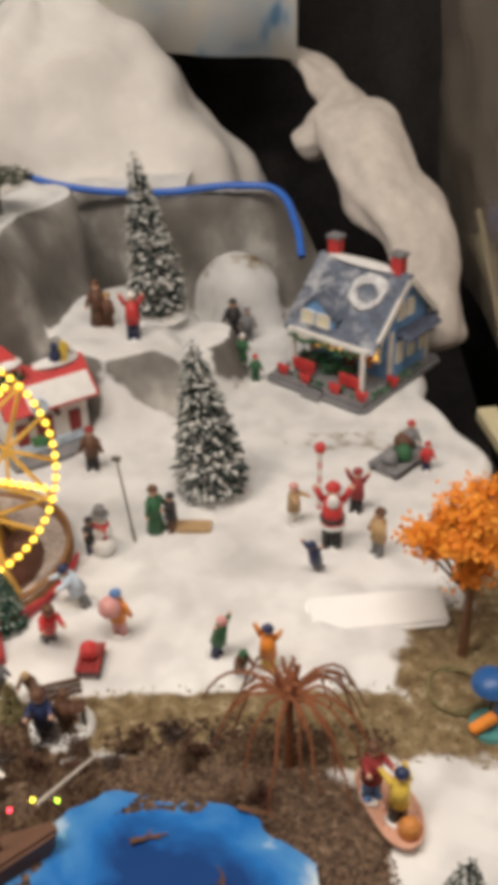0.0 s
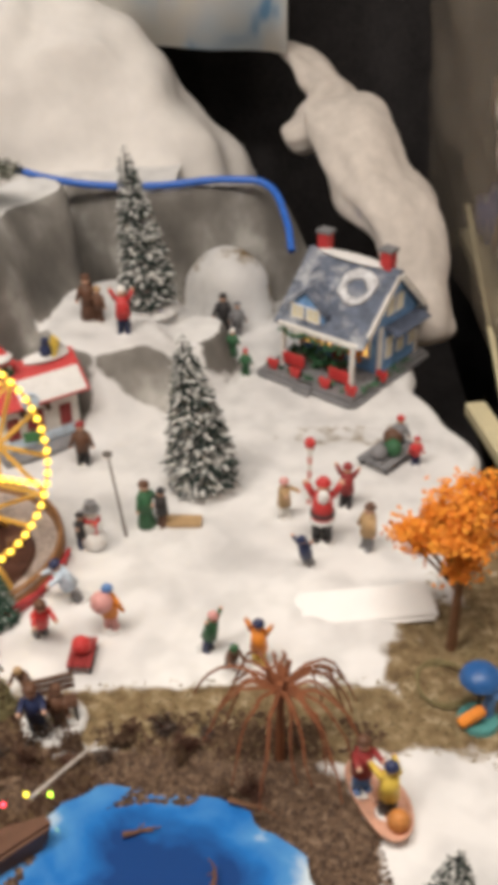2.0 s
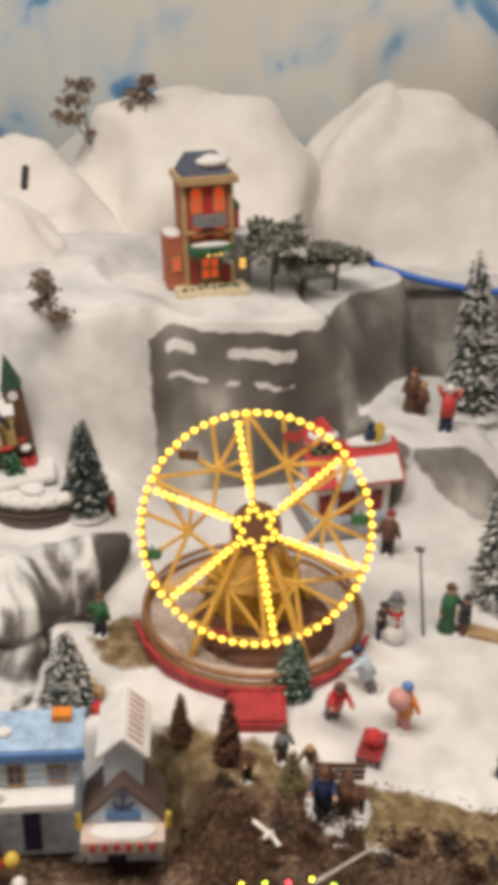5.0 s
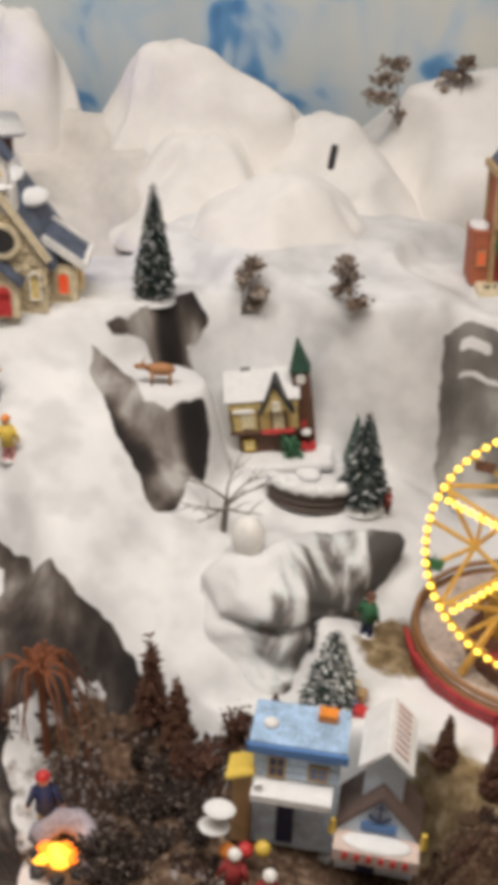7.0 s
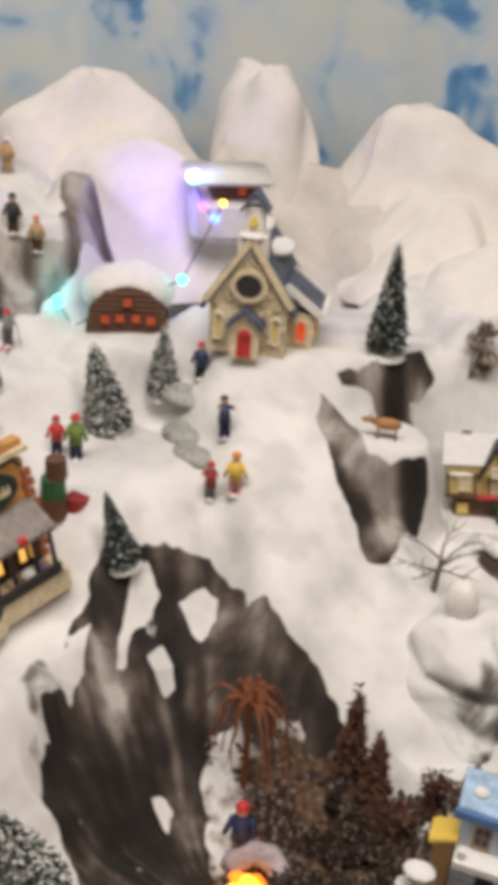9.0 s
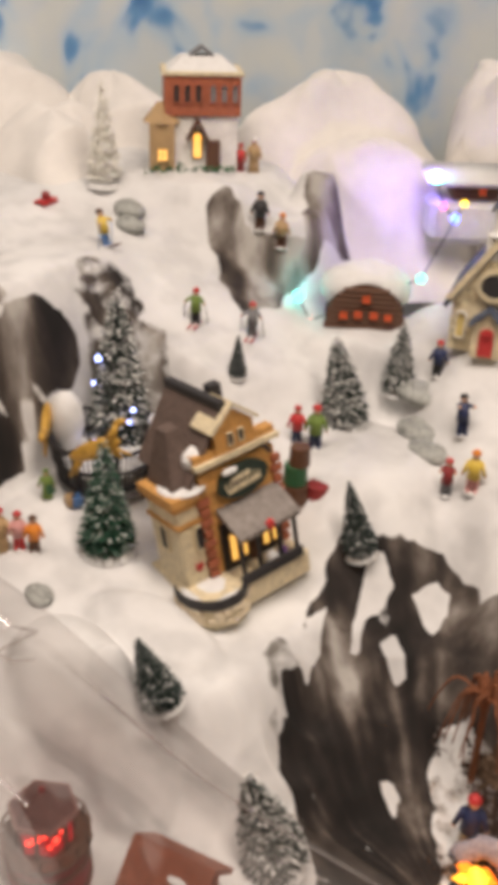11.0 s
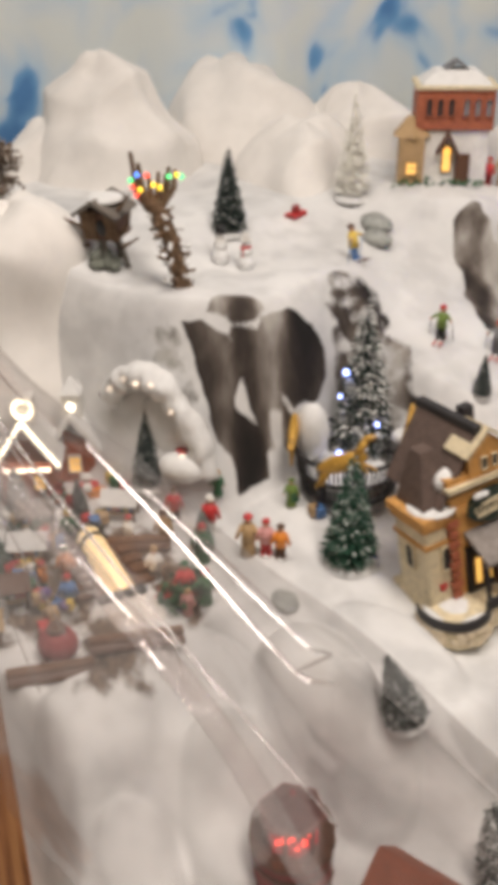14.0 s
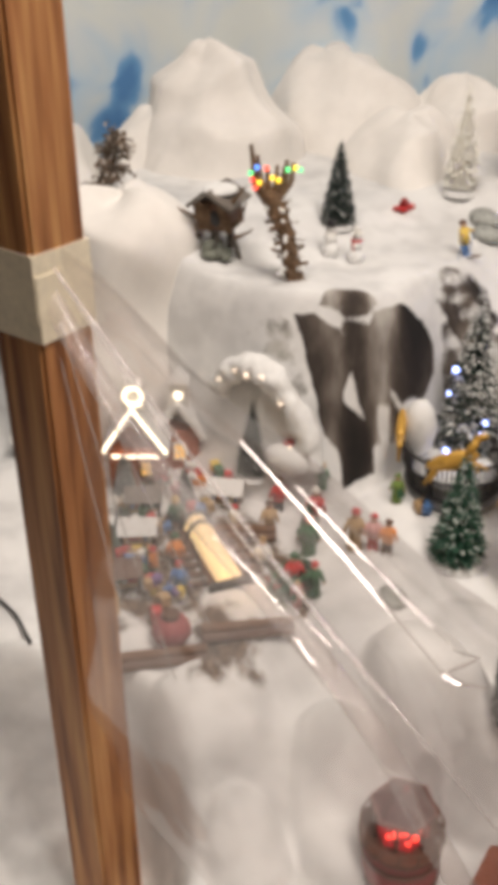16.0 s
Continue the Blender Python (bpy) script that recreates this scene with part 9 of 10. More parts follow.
def plastic(name, haze=0.10, gloss=0.10, tint=(0.95, 0.89, 0.87)):
    m = bpy.data.materials.new(name)
    m.use_nodes = True
    nt = m.node_tree
    out = nt.nodes["Material Output"]
    nt.nodes.remove(nt.nodes["Principled BSDF"])
    tr, gl, df = nt.nodes.new("ShaderNodeBsdfTransparent"), nt.nodes.new("ShaderNodeBsdfGlossy"), nt.nodes.new("ShaderNodeBsdfDiffuse")
    df.inputs["Color"].default_value = (*tint, 1)
    tr.inputs["Color"].default_value = (0.95, 0.93, 0.925, 1)
    gl.inputs["Roughness"].default_value = 0.10
    m1, m2 = nt.nodes.new("ShaderNodeMixShader"), nt.nodes.new("ShaderNodeMixShader")
    m1.inputs[0].default_value = haze
    nt.links.new(tr.outputs[0], m1.inputs[1])
    nt.links.new(df.outputs[0], m1.inputs[2])
    fr, mu = nt.nodes.new("ShaderNodeLayerWeight"), nt.nodes.new("ShaderNodeMath")
    fr.inputs["Blend"].default_value = 0.25
    mu.operation = "MULTIPLY_ADD"
    nt.links.new(fr.outputs["Fresnel"], mu.inputs[0])
    mu.inputs[1].default_value, mu.inputs[2].default_value = 0.13, gloss * 0.5
    nt.links.new(mu.outputs[0], m2.inputs[0])
    nt.links.new(m1.outputs[0], m2.inputs[1])
    nt.links.new(gl.outputs[0], m2.inputs[2])
    n, bp, tc = nt.nodes.new("ShaderNodeTexNoise"), nt.nodes.new("ShaderNodeBump"), nt.nodes.new("ShaderNodeTexCoord")
    n.inputs["Scale"].default_value = 9
    nt.links.new(tc.outputs["Object"], n.inputs["Vector"])
    nt.links.new(n.outputs["Fac"], bp.inputs["Height"])
    bp.inputs["Strength"].default_value, bp.inputs["Distance"].default_value = 0.6, 0.02
    nt.links.new(bp.outputs["Normal"], gl.inputs["Normal"])
    nt.links.new(m2.outputs[0], out.inputs["Surface"])
    return m


CLEAR = plastic("clear_film", 0.17, 0.14)
BAGFILM = plastic("bag_film", 0.36, 0.6, (0.78, 0.68, 0.54))


def right_end():
    t = thing("side_shelf", 0.52, 1.0, -0.86, 0, "cream-edged shop shelf beside the display table", "shelf")
    solid("top", t, CARD, ((0.06, 0.12, 0.835), (0.42, 1.75, 0.02)), label="cream shelf top")
    for y in (-0.6, 0.5):
        solid("leg", t, DARK, ((-0.08, y, 0.42), (0.04, 0.04, 0.83)), ((0.2, y, 0.42), (0.04, 0.04, 0.83)))
    bm = bmesh.new()
    box(bm, (0, 0, 0), (0.030, 0.80, 0.020), (0, 0, 8))
    soften(bm, 0.003)
    ob = part("edge_board", bm, CARD)
    ob.matrix_world = pose(0.362, 0.90, -0.018, 0, 0, 2)
    tagged(ob, "long cream painted edge board beside the black gap", "board")
    bm = bmesh.new()
    rod(bm, (0.335, 1.28, -0.02), (0.335, 1.74, 0.12), 0.0055, 0.0055, 4)
    ob = part("corner_strip", bm, CARD)
    tagged(ob, "cream corner strip leaning at the end of the table", "board")


right_end()
rnd = random.Random(21)
GOODS = [mat("pack_red", (0.45, 0.06, 0.05), 0.4), mat("pack_cream", (0.6, 0.52, 0.36), 0.5), mat("pack_blue", (0.05, 0.08, 0.3), 0.4), mat("pack_pink", (0.55, 0.3, 0.26), 0.4), mat("pack_brown", (0.25, 0.16, 0.1), 0.5), mat("pack_white", (0.7, 0.68, 0.62), 0.4), mat("pack_olive", (0.3, 0.28, 0.14), 0.5)]


def goods_pack(x, y, z, s, k):
    bm = bmesh.new()
    box(bm, (0, 0, 0), s)
    soften(bm, min(s) * 0.2, 2)
    for v in bm.verts:
        v.co += Vector((1, 1, 1)) * 0.012 * noise.noise(v.co * 14 + Vector((k, 0, 0)))
    ob = smooth(part("goods_pack", bm, GOODS[k % 7]))
    ob.matrix_world = pose(x, y, z, rnd.uniform(-8, 8), rnd.uniform(-8, 8), rnd.uniform(-20, 20))
    names = ("red", "cream", "dark blue", "pink", "brown", "white", "olive")
    tagged(ob, names[k % 7] + " wrapped pack of shop goods under plastic", "package", "goods on the side shelf")


for j in range(4):
    for i in range(12):
        goods_pack(0.43 + 0.075 * max(0.0, 1.35 - 0.52 - 0.125 * i) + 0.02 * (j % 2) + 0.02 * rnd.random(), 0.52 + 0.125 * i + 0.02 * rnd.random(), 0.045 + j * 0.105, (0.085 + 0.03 * rnd.random(), 0.115, 0.098), rnd.randrange(7))


def bag_sheet():
    bm = bmesh.new()
    rows = []
    for i in range(40):
        y = 0.42 + 1.62 * i / 39
        row = []
        for j in range(26):
            u = j / 25
            z = -0.005 + 0.62 * u
            x = 0.335 + 0.06 * max(0.0, 1.35 - y) - 0.04 * max(0.0, y - 1.5) - 0.055 * u + 0.022 * noise.noise(Vector((y * 6, z * 7, 0))) + 0.010 * noise.noise(Vector((y * 18, z * 20, 4)))
            row.append(bm.verts.new((x, y, z)))
        rows.append(row)
    for a, b in zip(rows, rows[1:]):
        for j in range(25):
            bm.faces.new((a[j], b[j], b[j + 1], a[j + 1]))
    ob = smooth(part("plastic_cover", bm, BAGFILM))
    ob.visible_shadow = False
    tagged(ob, "crumpled clear plastic cover over the shelf goods", "plastic sheet")


bag_sheet()

# ---- post and clear film at the left end ----


def wood_mat():
    m = mat("pine_lumber", (0.50, 0.24, 0.09), 0.55, vary=0.1)
    nt = m.node_tree
    tc, mp, n = nt.nodes.new("ShaderNodeTexCoord"), nt.nodes.new("ShaderNodeMapping"), nt.nodes.new("ShaderNodeTexNoise")
    mp.inputs["Scale"].default_value = (60, 60, 3.2)
    nt.links.new(tc.outputs["Object"], mp.inputs["Vector"])
    nt.links.new(mp.outputs["Vector"], n.inputs["Vector"])
    n.inputs["Scale"].default_value, n.inputs["Detail"].default_value = 1.6, 6
    r = nt.nodes.new("ShaderNodeValToRGB")
    e = r.color_ramp.elements
    e[0].position, e[0].color = 0.34, (0.17, 0.06, 0.02, 1)
    e[1].position, e[1].color = 0.68, (0.58, 0.31, 0.12, 1)
    e.new(0.5).color = (0.40, 0.17, 0.06, 1)
    nt.links.new(n.outputs["Fac"], r.inputs["Fac"])
    nt.links.new(r.outputs["Color"], nt.nodes["Principled BSDF"].inputs["Base Color"])
    return m


def corner_post():
    bm = bmesh.new()
    box(bm, (0, 0, 0.425), (0.052, 0.052, 1.35))
    soften(bm, 0.003, 2)
    ob = part("wooden_post", bm, wood_mat())
    ob.matrix_world = pose(-0.972, -0.116, 0, 0, 0, 32)
    tagged(ob, "square pine lumber post with visible grain, holding the film", "post")
    bm = bmesh.new()
    for k, z in enumerate((0.545, 0.53)):
        box(bm, (0, 0, z - 0.03), (0.0545 + 0.001 * k, 0.0545, 0.05), (0, 0, 2 * k))
    tp = part("tape", bm, mat("cream_tape", (0.80, 0.72, 0.56), 0.35, vary=0.12, scale=30, coat=0.3))
    tp.matrix_world = pose(-0.972, -0.116, 0, 0, 0, 32)
    tagged(tp, "band of pale translucent tape round the wooden post", "tape")


corner_post()


def film_sheet():
    """Clear film from the post along the front of the table, folded double at its top edge."""
    a, b = Vector((-0.965, -0.112, 0.545)), Vector((-0.40, 0.135, 0.378))
    bm = bmesh.new()
    rows = []
    for i in range(60):
        u = i / 59
        top = a.lerp(b, u)
        row = []
        for j in range(34):
            v = j / 33
            drop = v * (top.z + 0.085)
            pull = (1 - u) ** 3 * 0.5
            z = top.z - drop * (1 - 0.25 * pull)
            off = 0.020 * math.sin(v * 7 + u * 2.5) * v + 0.012 * noise.noise(Vector((u * 5, v * 6, 0))) + 0.02 * math.exp(-((v - 0.09) / 0.03) ** 2)
            p = Vector((top.x, top.y, z)) + Vector((-0.40, 0.92, 0)) * off
            row.append(bm.verts.new(p))
        rows.append(row)
    for p, q in zip(rows, rows[1:]):
        for j in range(33):
            bm.faces.new((p[j], q[j], q[j + 1], p[j + 1]))
    ob = smooth(part("film_sheet", bm, CLEAR))
    ob.visible_shadow = False
    tagged(ob, "clear glossy plastic film hanging from the wooden post", "plastic sheet")


film_sheet()


def film_fold(points, r, haze, gloss, label):
    """A tight fold in the same film, running down from the tape."""
    ob = tube("film_fold", points if len(points) > 2 else [points[0], tuple((a + b) / 2 for a, b in zip(*points)), points[1]], r, plastic("folded_film", haze, gloss), label, "plastic fold")
    ob.visible_shadow = False


CREASE = "crease in the clear film, shaped to catch the lamp's glare"


def film_crease(points, width, lamp=(-0.05, 0.40, 1.90), eye=(-0.26, -0.17, 0.755)):
    """A narrow flat crease, slightly rounded across, added and turned half-way between the lamp and the visitor to
    carry a streak of glare.
    """
    bm = bmesh.new()
    rows = []
    pts = [Vector(p) for p in points]
    n = 26
    for i in range(n + 1):
        u = i / n * (len(pts) - 1)
        k = min(int(u), len(pts) - 2)
        c = pts[k].lerp(pts[k + 1], u - k)
        d = (pts[k + 1] - pts[k]).normalized()
        half = ((Vector(lamp) - c).normalized() + (Vector(eye) - c).normalized()).normalized()
        face = (half - d * half.dot(d)).normalized()
        side = d.cross(face)
        w = width * (0.35 + 0.65 * math.sin(math.pi * min(1, max(0, 0.08 + 0.84 * i / n)))) * (1 + 0.25 * noise.noise(Vector((i * 0.5, width * 900, 3))))
        rows.append([bm.verts.new(c + side * w * e - face * w * 0.16 * e * e) for e in (-0.5, -0.25, 0, 0.25, 0.5)])
    for a, b in zip(rows, rows[1:]):
        for e in range(4):
            bm.faces.new((a[e], a[e + 1], b[e + 1], b[e]))
    ob = smooth(part("film_crease", bm, CREASEFILM))
    ob.visible_shadow = False
    tagged(ob, CREASE, "plastic fold", "creases in the clear film")


CREASEFILM = plastic("creased_film", 0.30, 0.9)
film_crease([(-0.830, -0.011, 0.430), (-0.76, 0.035, 0.372), (-0.690, 0.078, 0.312)], 0.0025)
film_crease([(-0.800, 0.018, 0.405), (-0.75, 0.055, 0.362), (-0.699, 0.092, 0.320)], 0.0016)
film_crease([(-0.690, 0.078, 0.312), (-0.697, 0.110, 0.310)], 0.0030)
film_crease([(-0.697, 0.110, 0.310), (-0.699, 0.092, 0.320)], 0.0020)
film_crease([(-0.690, 0.078, 0.312), (-0.678, 0.084, 0.312), (-0.662, 0.093, 0.320)], 0.0030)
film_fold([(-0.962, -0.118, 0.515), (-0.86, -0.075, 0.425), (-0.76, -0.022, 0.355), (-0.682, 0.016, 0.306), (-0.60, 0.05, 0.225), (-0.52, 0.09, 0.15)], 0.0085, 0.10, 0.08, "soft rolled fold of clear plastic film")

film_crease([(-0.790, -0.045, 0.386), (-0.765, -0.030, 0.372), (-0.737, -0.014, 0.352)], 0.0013)
film_crease([(-0.737, -0.014, 0.352), (-0.725, -0.012, 0.340), (-0.707, -0.005, 0.330)], 0.0022)
film_crease([(-0.730, -0.004, 0.350), (-0.712, 0.006, 0.340), (-0.698, 0.006, 0.322)], 0.0016)
film_crease([(-0.700, 0.000, 0.322), (-0.686, 0.006, 0.310), (-0.672, 0.012, 0.296)], 0.0012)

# ---- square behind the film ----
NEON = mat("white_neon", (1.0, 0.95, 0.85), 0.3, emit=4, glow=(1.0, 0.86, 0.62))


def lit_house():
    t = thing("outlined_house", -1.415, 0.045, ground(-1.415, 0.045) - 0.003, 70, "small house outlined in white lights beside the square", "house")
    solid("wall_block", t, BRICK, ((0, 0, 0.035), (0.07, 0.06, 0.07)))
    bm = bmesh.new()
    gable_roof(bm, 0.07, 0.06, 0.07, 0.05, 0.005, 0.008)
    part("roof", bm, SNOWPAINT, t)
    bm = bmesh.new()
    for p, q in (((-0.042, -0.036, 0.066), (0, -0.036, 0.13)), ((0.042, -0.036, 0.066), (0, -0.036, 0.13)), ((-0.03, -0.034, 0.06), (0.03, -0.034, 0.06))):
        rod(bm, p, q, 0.0028, None, 6)
    part("light_strip", bm, NEON, t, "glowing white light strip along the gable")
    for x in (-0.014, 0.014):
        window(t, x, -0.031, 0.04, 0.014, 0.022, LITPANE, BROWN)
    solid("bell_cote", t, WHITE, ((0, 0.0, 0.135), (0.026, 0.024, 0.034)))
    bm = bmesh.new()
    for k in range(14):
        c, d = 6.283 * k / 14, 6.283 * (k + 1) / 14
        rod(bm, (0.012 * math.cos(c), -0.014, 0.138 + 0.012 * math.sin(c)), (0.012 * math.cos(d), -0.014, 0.138 + 0.012 * math.sin(d)), 0.0022, None, 6)
    part("light_ring", bm, NEON, t, "glowing white ring")


lit_house()


def small_chapel():
    t = thing("white_chapel", -1.44, 0.115, ground(-1.42, 0.105) - 0.003, 65, "small white snow-roofed chapel with a lit porthole", "chapel")
    solid("wall_block", t, BRICK, ((0, 0, 0.03), (0.055, 0.05, 0.06)))
    bm = bmesh.new()
    gable_roof(bm, 0.055, 0.05, 0.06, 0.04, 0.006, 0.008)
    part("roof", bm, SNOWPAINT, t)
    solid("tower", t, WHITE, ((0, -0.008, 0.11), (0.024, 0.022, 0.04)))
    bm = bmesh.new()
    bmesh.ops.create_cone(bm, cap_ends=True, segments=4, radius1=0.02, radius2=0.001, depth=0.022, matrix=pose(0, -0.008, 0.141, 0, 0, 45))
    part("tower_roof", bm, SNOWPAINT, t)
    bm = bmesh.new()
    ball(bm, (0, -0.0195, 0.112), (0.006, 0.002, 0.006), 10)
    part("porthole", bm, NEON, t, "small lit porthole")
    window(t, 0, -0.026, 0.03, 0.016, 0.024, LITPANE, WHITE)


small_chapel()


def glow_tunnel():
    t = thing("train_shed", -1.205, 0.082, ground(-1.205, 0.082) - 0.003, 92, "half-round glass train shed glowing warm white", "shed")
    bm = bmesh.new()
    n = 12
    ring0, ring1 = [], []
    for k in range(n + 1):
        c = math.pi * k / n
        ring0.append(bm.verts.new((0.015 * math.cos(c), -0.060, 0.006 + 0.018 * math.sin(c))))
        ring1.append(bm.verts.new((0.015 * math.cos(c), 0.060, 0.006 + 0.018 * math.sin(c))))
    for k in range(n):
        bm.faces.new((ring0[k], ring0[k + 1], ring1[k + 1], ring1[k]))
    bm.faces.new(ring0)
    bm.faces.new(list(reversed(ring1)))
    bmesh.ops.recalc_face_normals(bm, faces=bm.faces[:])
    smooth(part("glass_vault", bm, mat("glowing_vault", (0.9, 0.70, 0.42), 0.3, emit=1.1, glow=(1.0, 0.70, 0.32)), t, "warm glowing vault"))
    for y in (0.040, 0.062):
        bm = bmesh.new()
        for k in range(n):
            c, d = math.pi * k / n, math.pi * (k + 1) / n
            rod(bm, (0.018 * math.cos(c), y, 0.006 + 0.021 * math.sin(c)), (0.018 * math.cos(d), y, 0.006 + 0.021 * math.sin(d)), 0.0026, None, 6)
        part("hoop", bm, DARK, t)
    solid("base", t, BROWN, ((0, 0, 0.003), (0.044, 0.13, 0.006)))
    solid("sill", t, DARK, ((0, -0.064, 0.006), (0.056, 0.007, 0.010)), label="dark bar across the end")
    for k in range(5):
        solid("step", t, BARK, ((0.034, -0.045 + 0.022 * k, 0.004 + 0.001 * (k % 2)), (0.022, 0.014, 0.008)), label="brown plank step")
    small_lamp(-1.12, 0.085, ground(-1.12, 0.085) + 0.03, (1.0, 0.7, 0.4), 0.03)


glow_tunnel()


def market_stall(x, y, turn, roof, label):
    t = thing("market_stall", x, y, ground(x, y) - 0.002, turn, label, "stall", "stalls in the square")
    t.scale = (0.72, 0.72, 0.72)
    for sx in (-0.026, 0.026):
        for sy in (-0.016, 0.016):
            solid("post", t, BROWN, ((sx, sy, 0.022), (0.004, 0.004, 0.044)))
    solid("counter", t, TAN, ((0, -0.008, 0.018), (0.05, 0.018, 0.005)))
    bm = bmesh.new()
    gable_roof(bm, 0.044, 0.058, 0.042, 0.016, 0.004, 0.005, 0, 0, "x")
    part("roof", bm, roof, t)
    rr = random.Random(int(abs(x) * 997))
    for k in range(6):
        bm = bmesh.new()
        ball(bm, (-0.02 + 0.008 * k, -0.01, 0.024), 0.0045, 7)
        part("ware", bm, (RED, GREEN, YELLOW, BLUE, ORANGE, WHITE)[rr.randrange(6)], t)


market_stall(-1.26, 0.005, 70, SNOWPAINT, "small market stall with snowy roof and bright wares")
market_stall(-1.18, -0.035, 80, BROWN, "small brown market stall with bright wares")
market_stall(-1.31, 0.135, 60, SNOWPAINT, "small market stall with a snow-covered roof")
figurine(-1.112, 0.150, 0.044, 70, RED, GREEN, GREEN, "skirt", "red and green figurine beside the lit shed")
figurine(-1.095, 0.168, 0.040, 70, GREEN, GREEN, RED, "skirt", "green figurine beside the lit shed")
figurine(-1.16, 0.130, 0.040, 70, WHITE, GREY, TAN, "stand", "pale figurine beside the lit shed")
figurine(-1.23, 0.165, 0.042, 70, TAN, BROWN, BROWN, "stand", "tan figurine in the square")
parcels(-1.30, 0.10, 5, 1, "pile of bright parcels in the square")
parcels(-1.22, -0.01, 6, 4, "pile of bright parcels by the stalls")


ARCHBULB = mat("arch_bulb", (1.0, 0.85, 0.7), 0.3, emit=2.0, glow=(1.0, 0.75, 0.55))


def snow_arch():
    t = thing("snow_arch", -1.345, 0.185, ground(-1.33, 0.185) - 0.004, 38, "rough white snow arch with tiny lights", "arch")
    t.scale = (1.1, 1.0, 1.2)
    bm = bmesh.new()
    loops = []
    for k in range(41):
        c = radians(150 * k / 40 - 8)
        flare = 1 + 0.35 * (1 - k / 40) ** 3
        o, d = Vector((0.062 * flare * math.cos(c), 0, 0.012 + 0.085 * math.sin(c))), Vector((math.cos(c), 0, math.sin(c)))
        loops.append([bm.verts.new(o + (d * 0.015 * math.cos(e) + Vector((0, 0.016 * math.sin(e), 0))) * (1 + 0.55 * noise.noise(o * 45 + d * e))) for e in [6.283 * q / 14 for q in range(14)]])
    for p, q in zip(loops, loops[1:]):
        for e in range(14):
            bm.faces.new((p[e], p[(e + 1) % 14], q[(e + 1) % 14], q[e]))
    bm.faces.new(loops[0])
    bm.faces.new(loops[-1])
    bmesh.ops.recalc_face_normals(bm, faces=bm.faces[:])
    smooth(part("snow_body", bm, SNOWPAINT, t))
    # snow heaped in the opening
    snow_lump(t, (0.022, 0.010, 0.020), (0.045, 0.014, 0.058), 5, "snow_bank")
    snow_lump(t, (0.055, -0.012, 0.006), (0.030, 0.022, 0.016), 6, "snow_bank")
    for k, (deg, out) in enumerate(((8, -0.004), (31, 0.005), (44, 0.0), (72, 0.004), (90, -0.003), (104, 0.002), (126, 0.0))):
        c = radians(deg)
        bm = bmesh.new()
        ball(bm, ((0.064 + out) * math.cos(c), -0.016, 0.012 + (0.085 + out) * math.sin(c)), 0.0017 + 0.0008 * (k % 3 == 1), 6)
        part("bulb", bm, ARCHBULB, t)


snow_arch()


def log_rail(x, y, l, turn, label):
    t = thing("log_edging", x, y, ground(x, y), turn, label, "edging", "log edging")
    for yy, z in ((-0.006, 0.004), (0.006, 0.004), (0.0, 0.012)):
        bm = bmesh.new()
        rod(bm, (-l / 2, yy, z), (l / 2, yy, z), 0.0062, 0.0052, 8)
        part("log", bm, BARK if z > 0.01 else BROWN, t)


log_rail(-1.06, 0.075, 0.10, 78, "short row of brown log edging")
log_rail(-1.055, -0.02, 0.09, 80, "short row of brown log edging by the post")
log_rail(-1.235, 0.128, 0.09, 70, "curved brown log edging in the square")


def red_drum():
    t = thing("red_drum", -1.08, -0.005, ground(-1.08, -0.005) - 0.002, 0, "dark red round lantern drum on the snow", "drum")
    bm = bmesh.new()
    ball(bm, (0, 0, 0.022), (0.022, 0.022, 0.020), 12)
    part("body", bm, DKRED, t)
    bm = bmesh.new()
    rod(bm, (0, 0, 0.038), (0, 0, 0.046), 0.010, None, 10)
    part("cap", bm, BROWN, t)


red_drum()
tube("cable", [(-1.30, -0.26, ground(-1.3, -0.26) + 0.004), (-1.24, -0.20, ground(-1.24, -0.20) + 0.012), (-1.20, -0.165, ground(-1.2, -0.165) + 0.006), (-1.12, -0.15, ground(-1.12, -0.15) + 0.004)], 0.002, DARK, "thin dark lamp cable on the fleece", "cable")


def boulder(x, y, s, label, m=None, z=None):
    bm = bmesh.new()
    ball(bm, (0, 0, s * 0.2), (s * 1.25, s * 0.9, s * 0.55), 18)
    for v in bm.verts:
        v.co += v.co.normalized() * 0.25 * s * noise.noise(v.co * 35 + Vector((x * 9, y * 9, 0)))
    ob = smooth(part("boulder", bm, m or SNOWPAINT))
    ob.location = (x, y, ground(x, y) if z is None else z)
    tagged(ob, label, "boulder", "boulders")


egg = bmesh.new()
ball(egg, (0, 0, 0.024), (0.019, 0.018, 0.026), 20)
for v in egg.verts:
    v.co += v.co.normalized() * 0.002 * noise.noise(v.co * 60)
egg = smooth(part("boulder", egg, WHITE))
egg.location = (-0.628, 0.826, 0.046)
tagged(egg, "egg-shaped white snow boulder on the mound", "boulder", "boulders")
boulder(-0.66, 1.005, 0.014, "snowy lump by the yellow house")
boulder(-1.07, 0.80, 0.026, "grey stone capped with snow", mat("grey_stone", (0.34, 0.35, 0.33), 0.85, vary=0.5, scale=45))
boulder(-1.03, 0.77, 0.024, "grey-green stone on the terrace", bpy.data.materials["grey_stone"])
boulder(-0.985, 0.748, 0.022, "flat grey stone on the terrace", bpy.data.materials["grey_stone"])
boulder(-1.49, 0.60, 0.025, "grey stone step near the white fir", bpy.data.materials["grey_stone"])
boulder(-1.46, 0.585, 0.022, "low grey stone near the white fir", bpy.data.materials["grey_stone"])
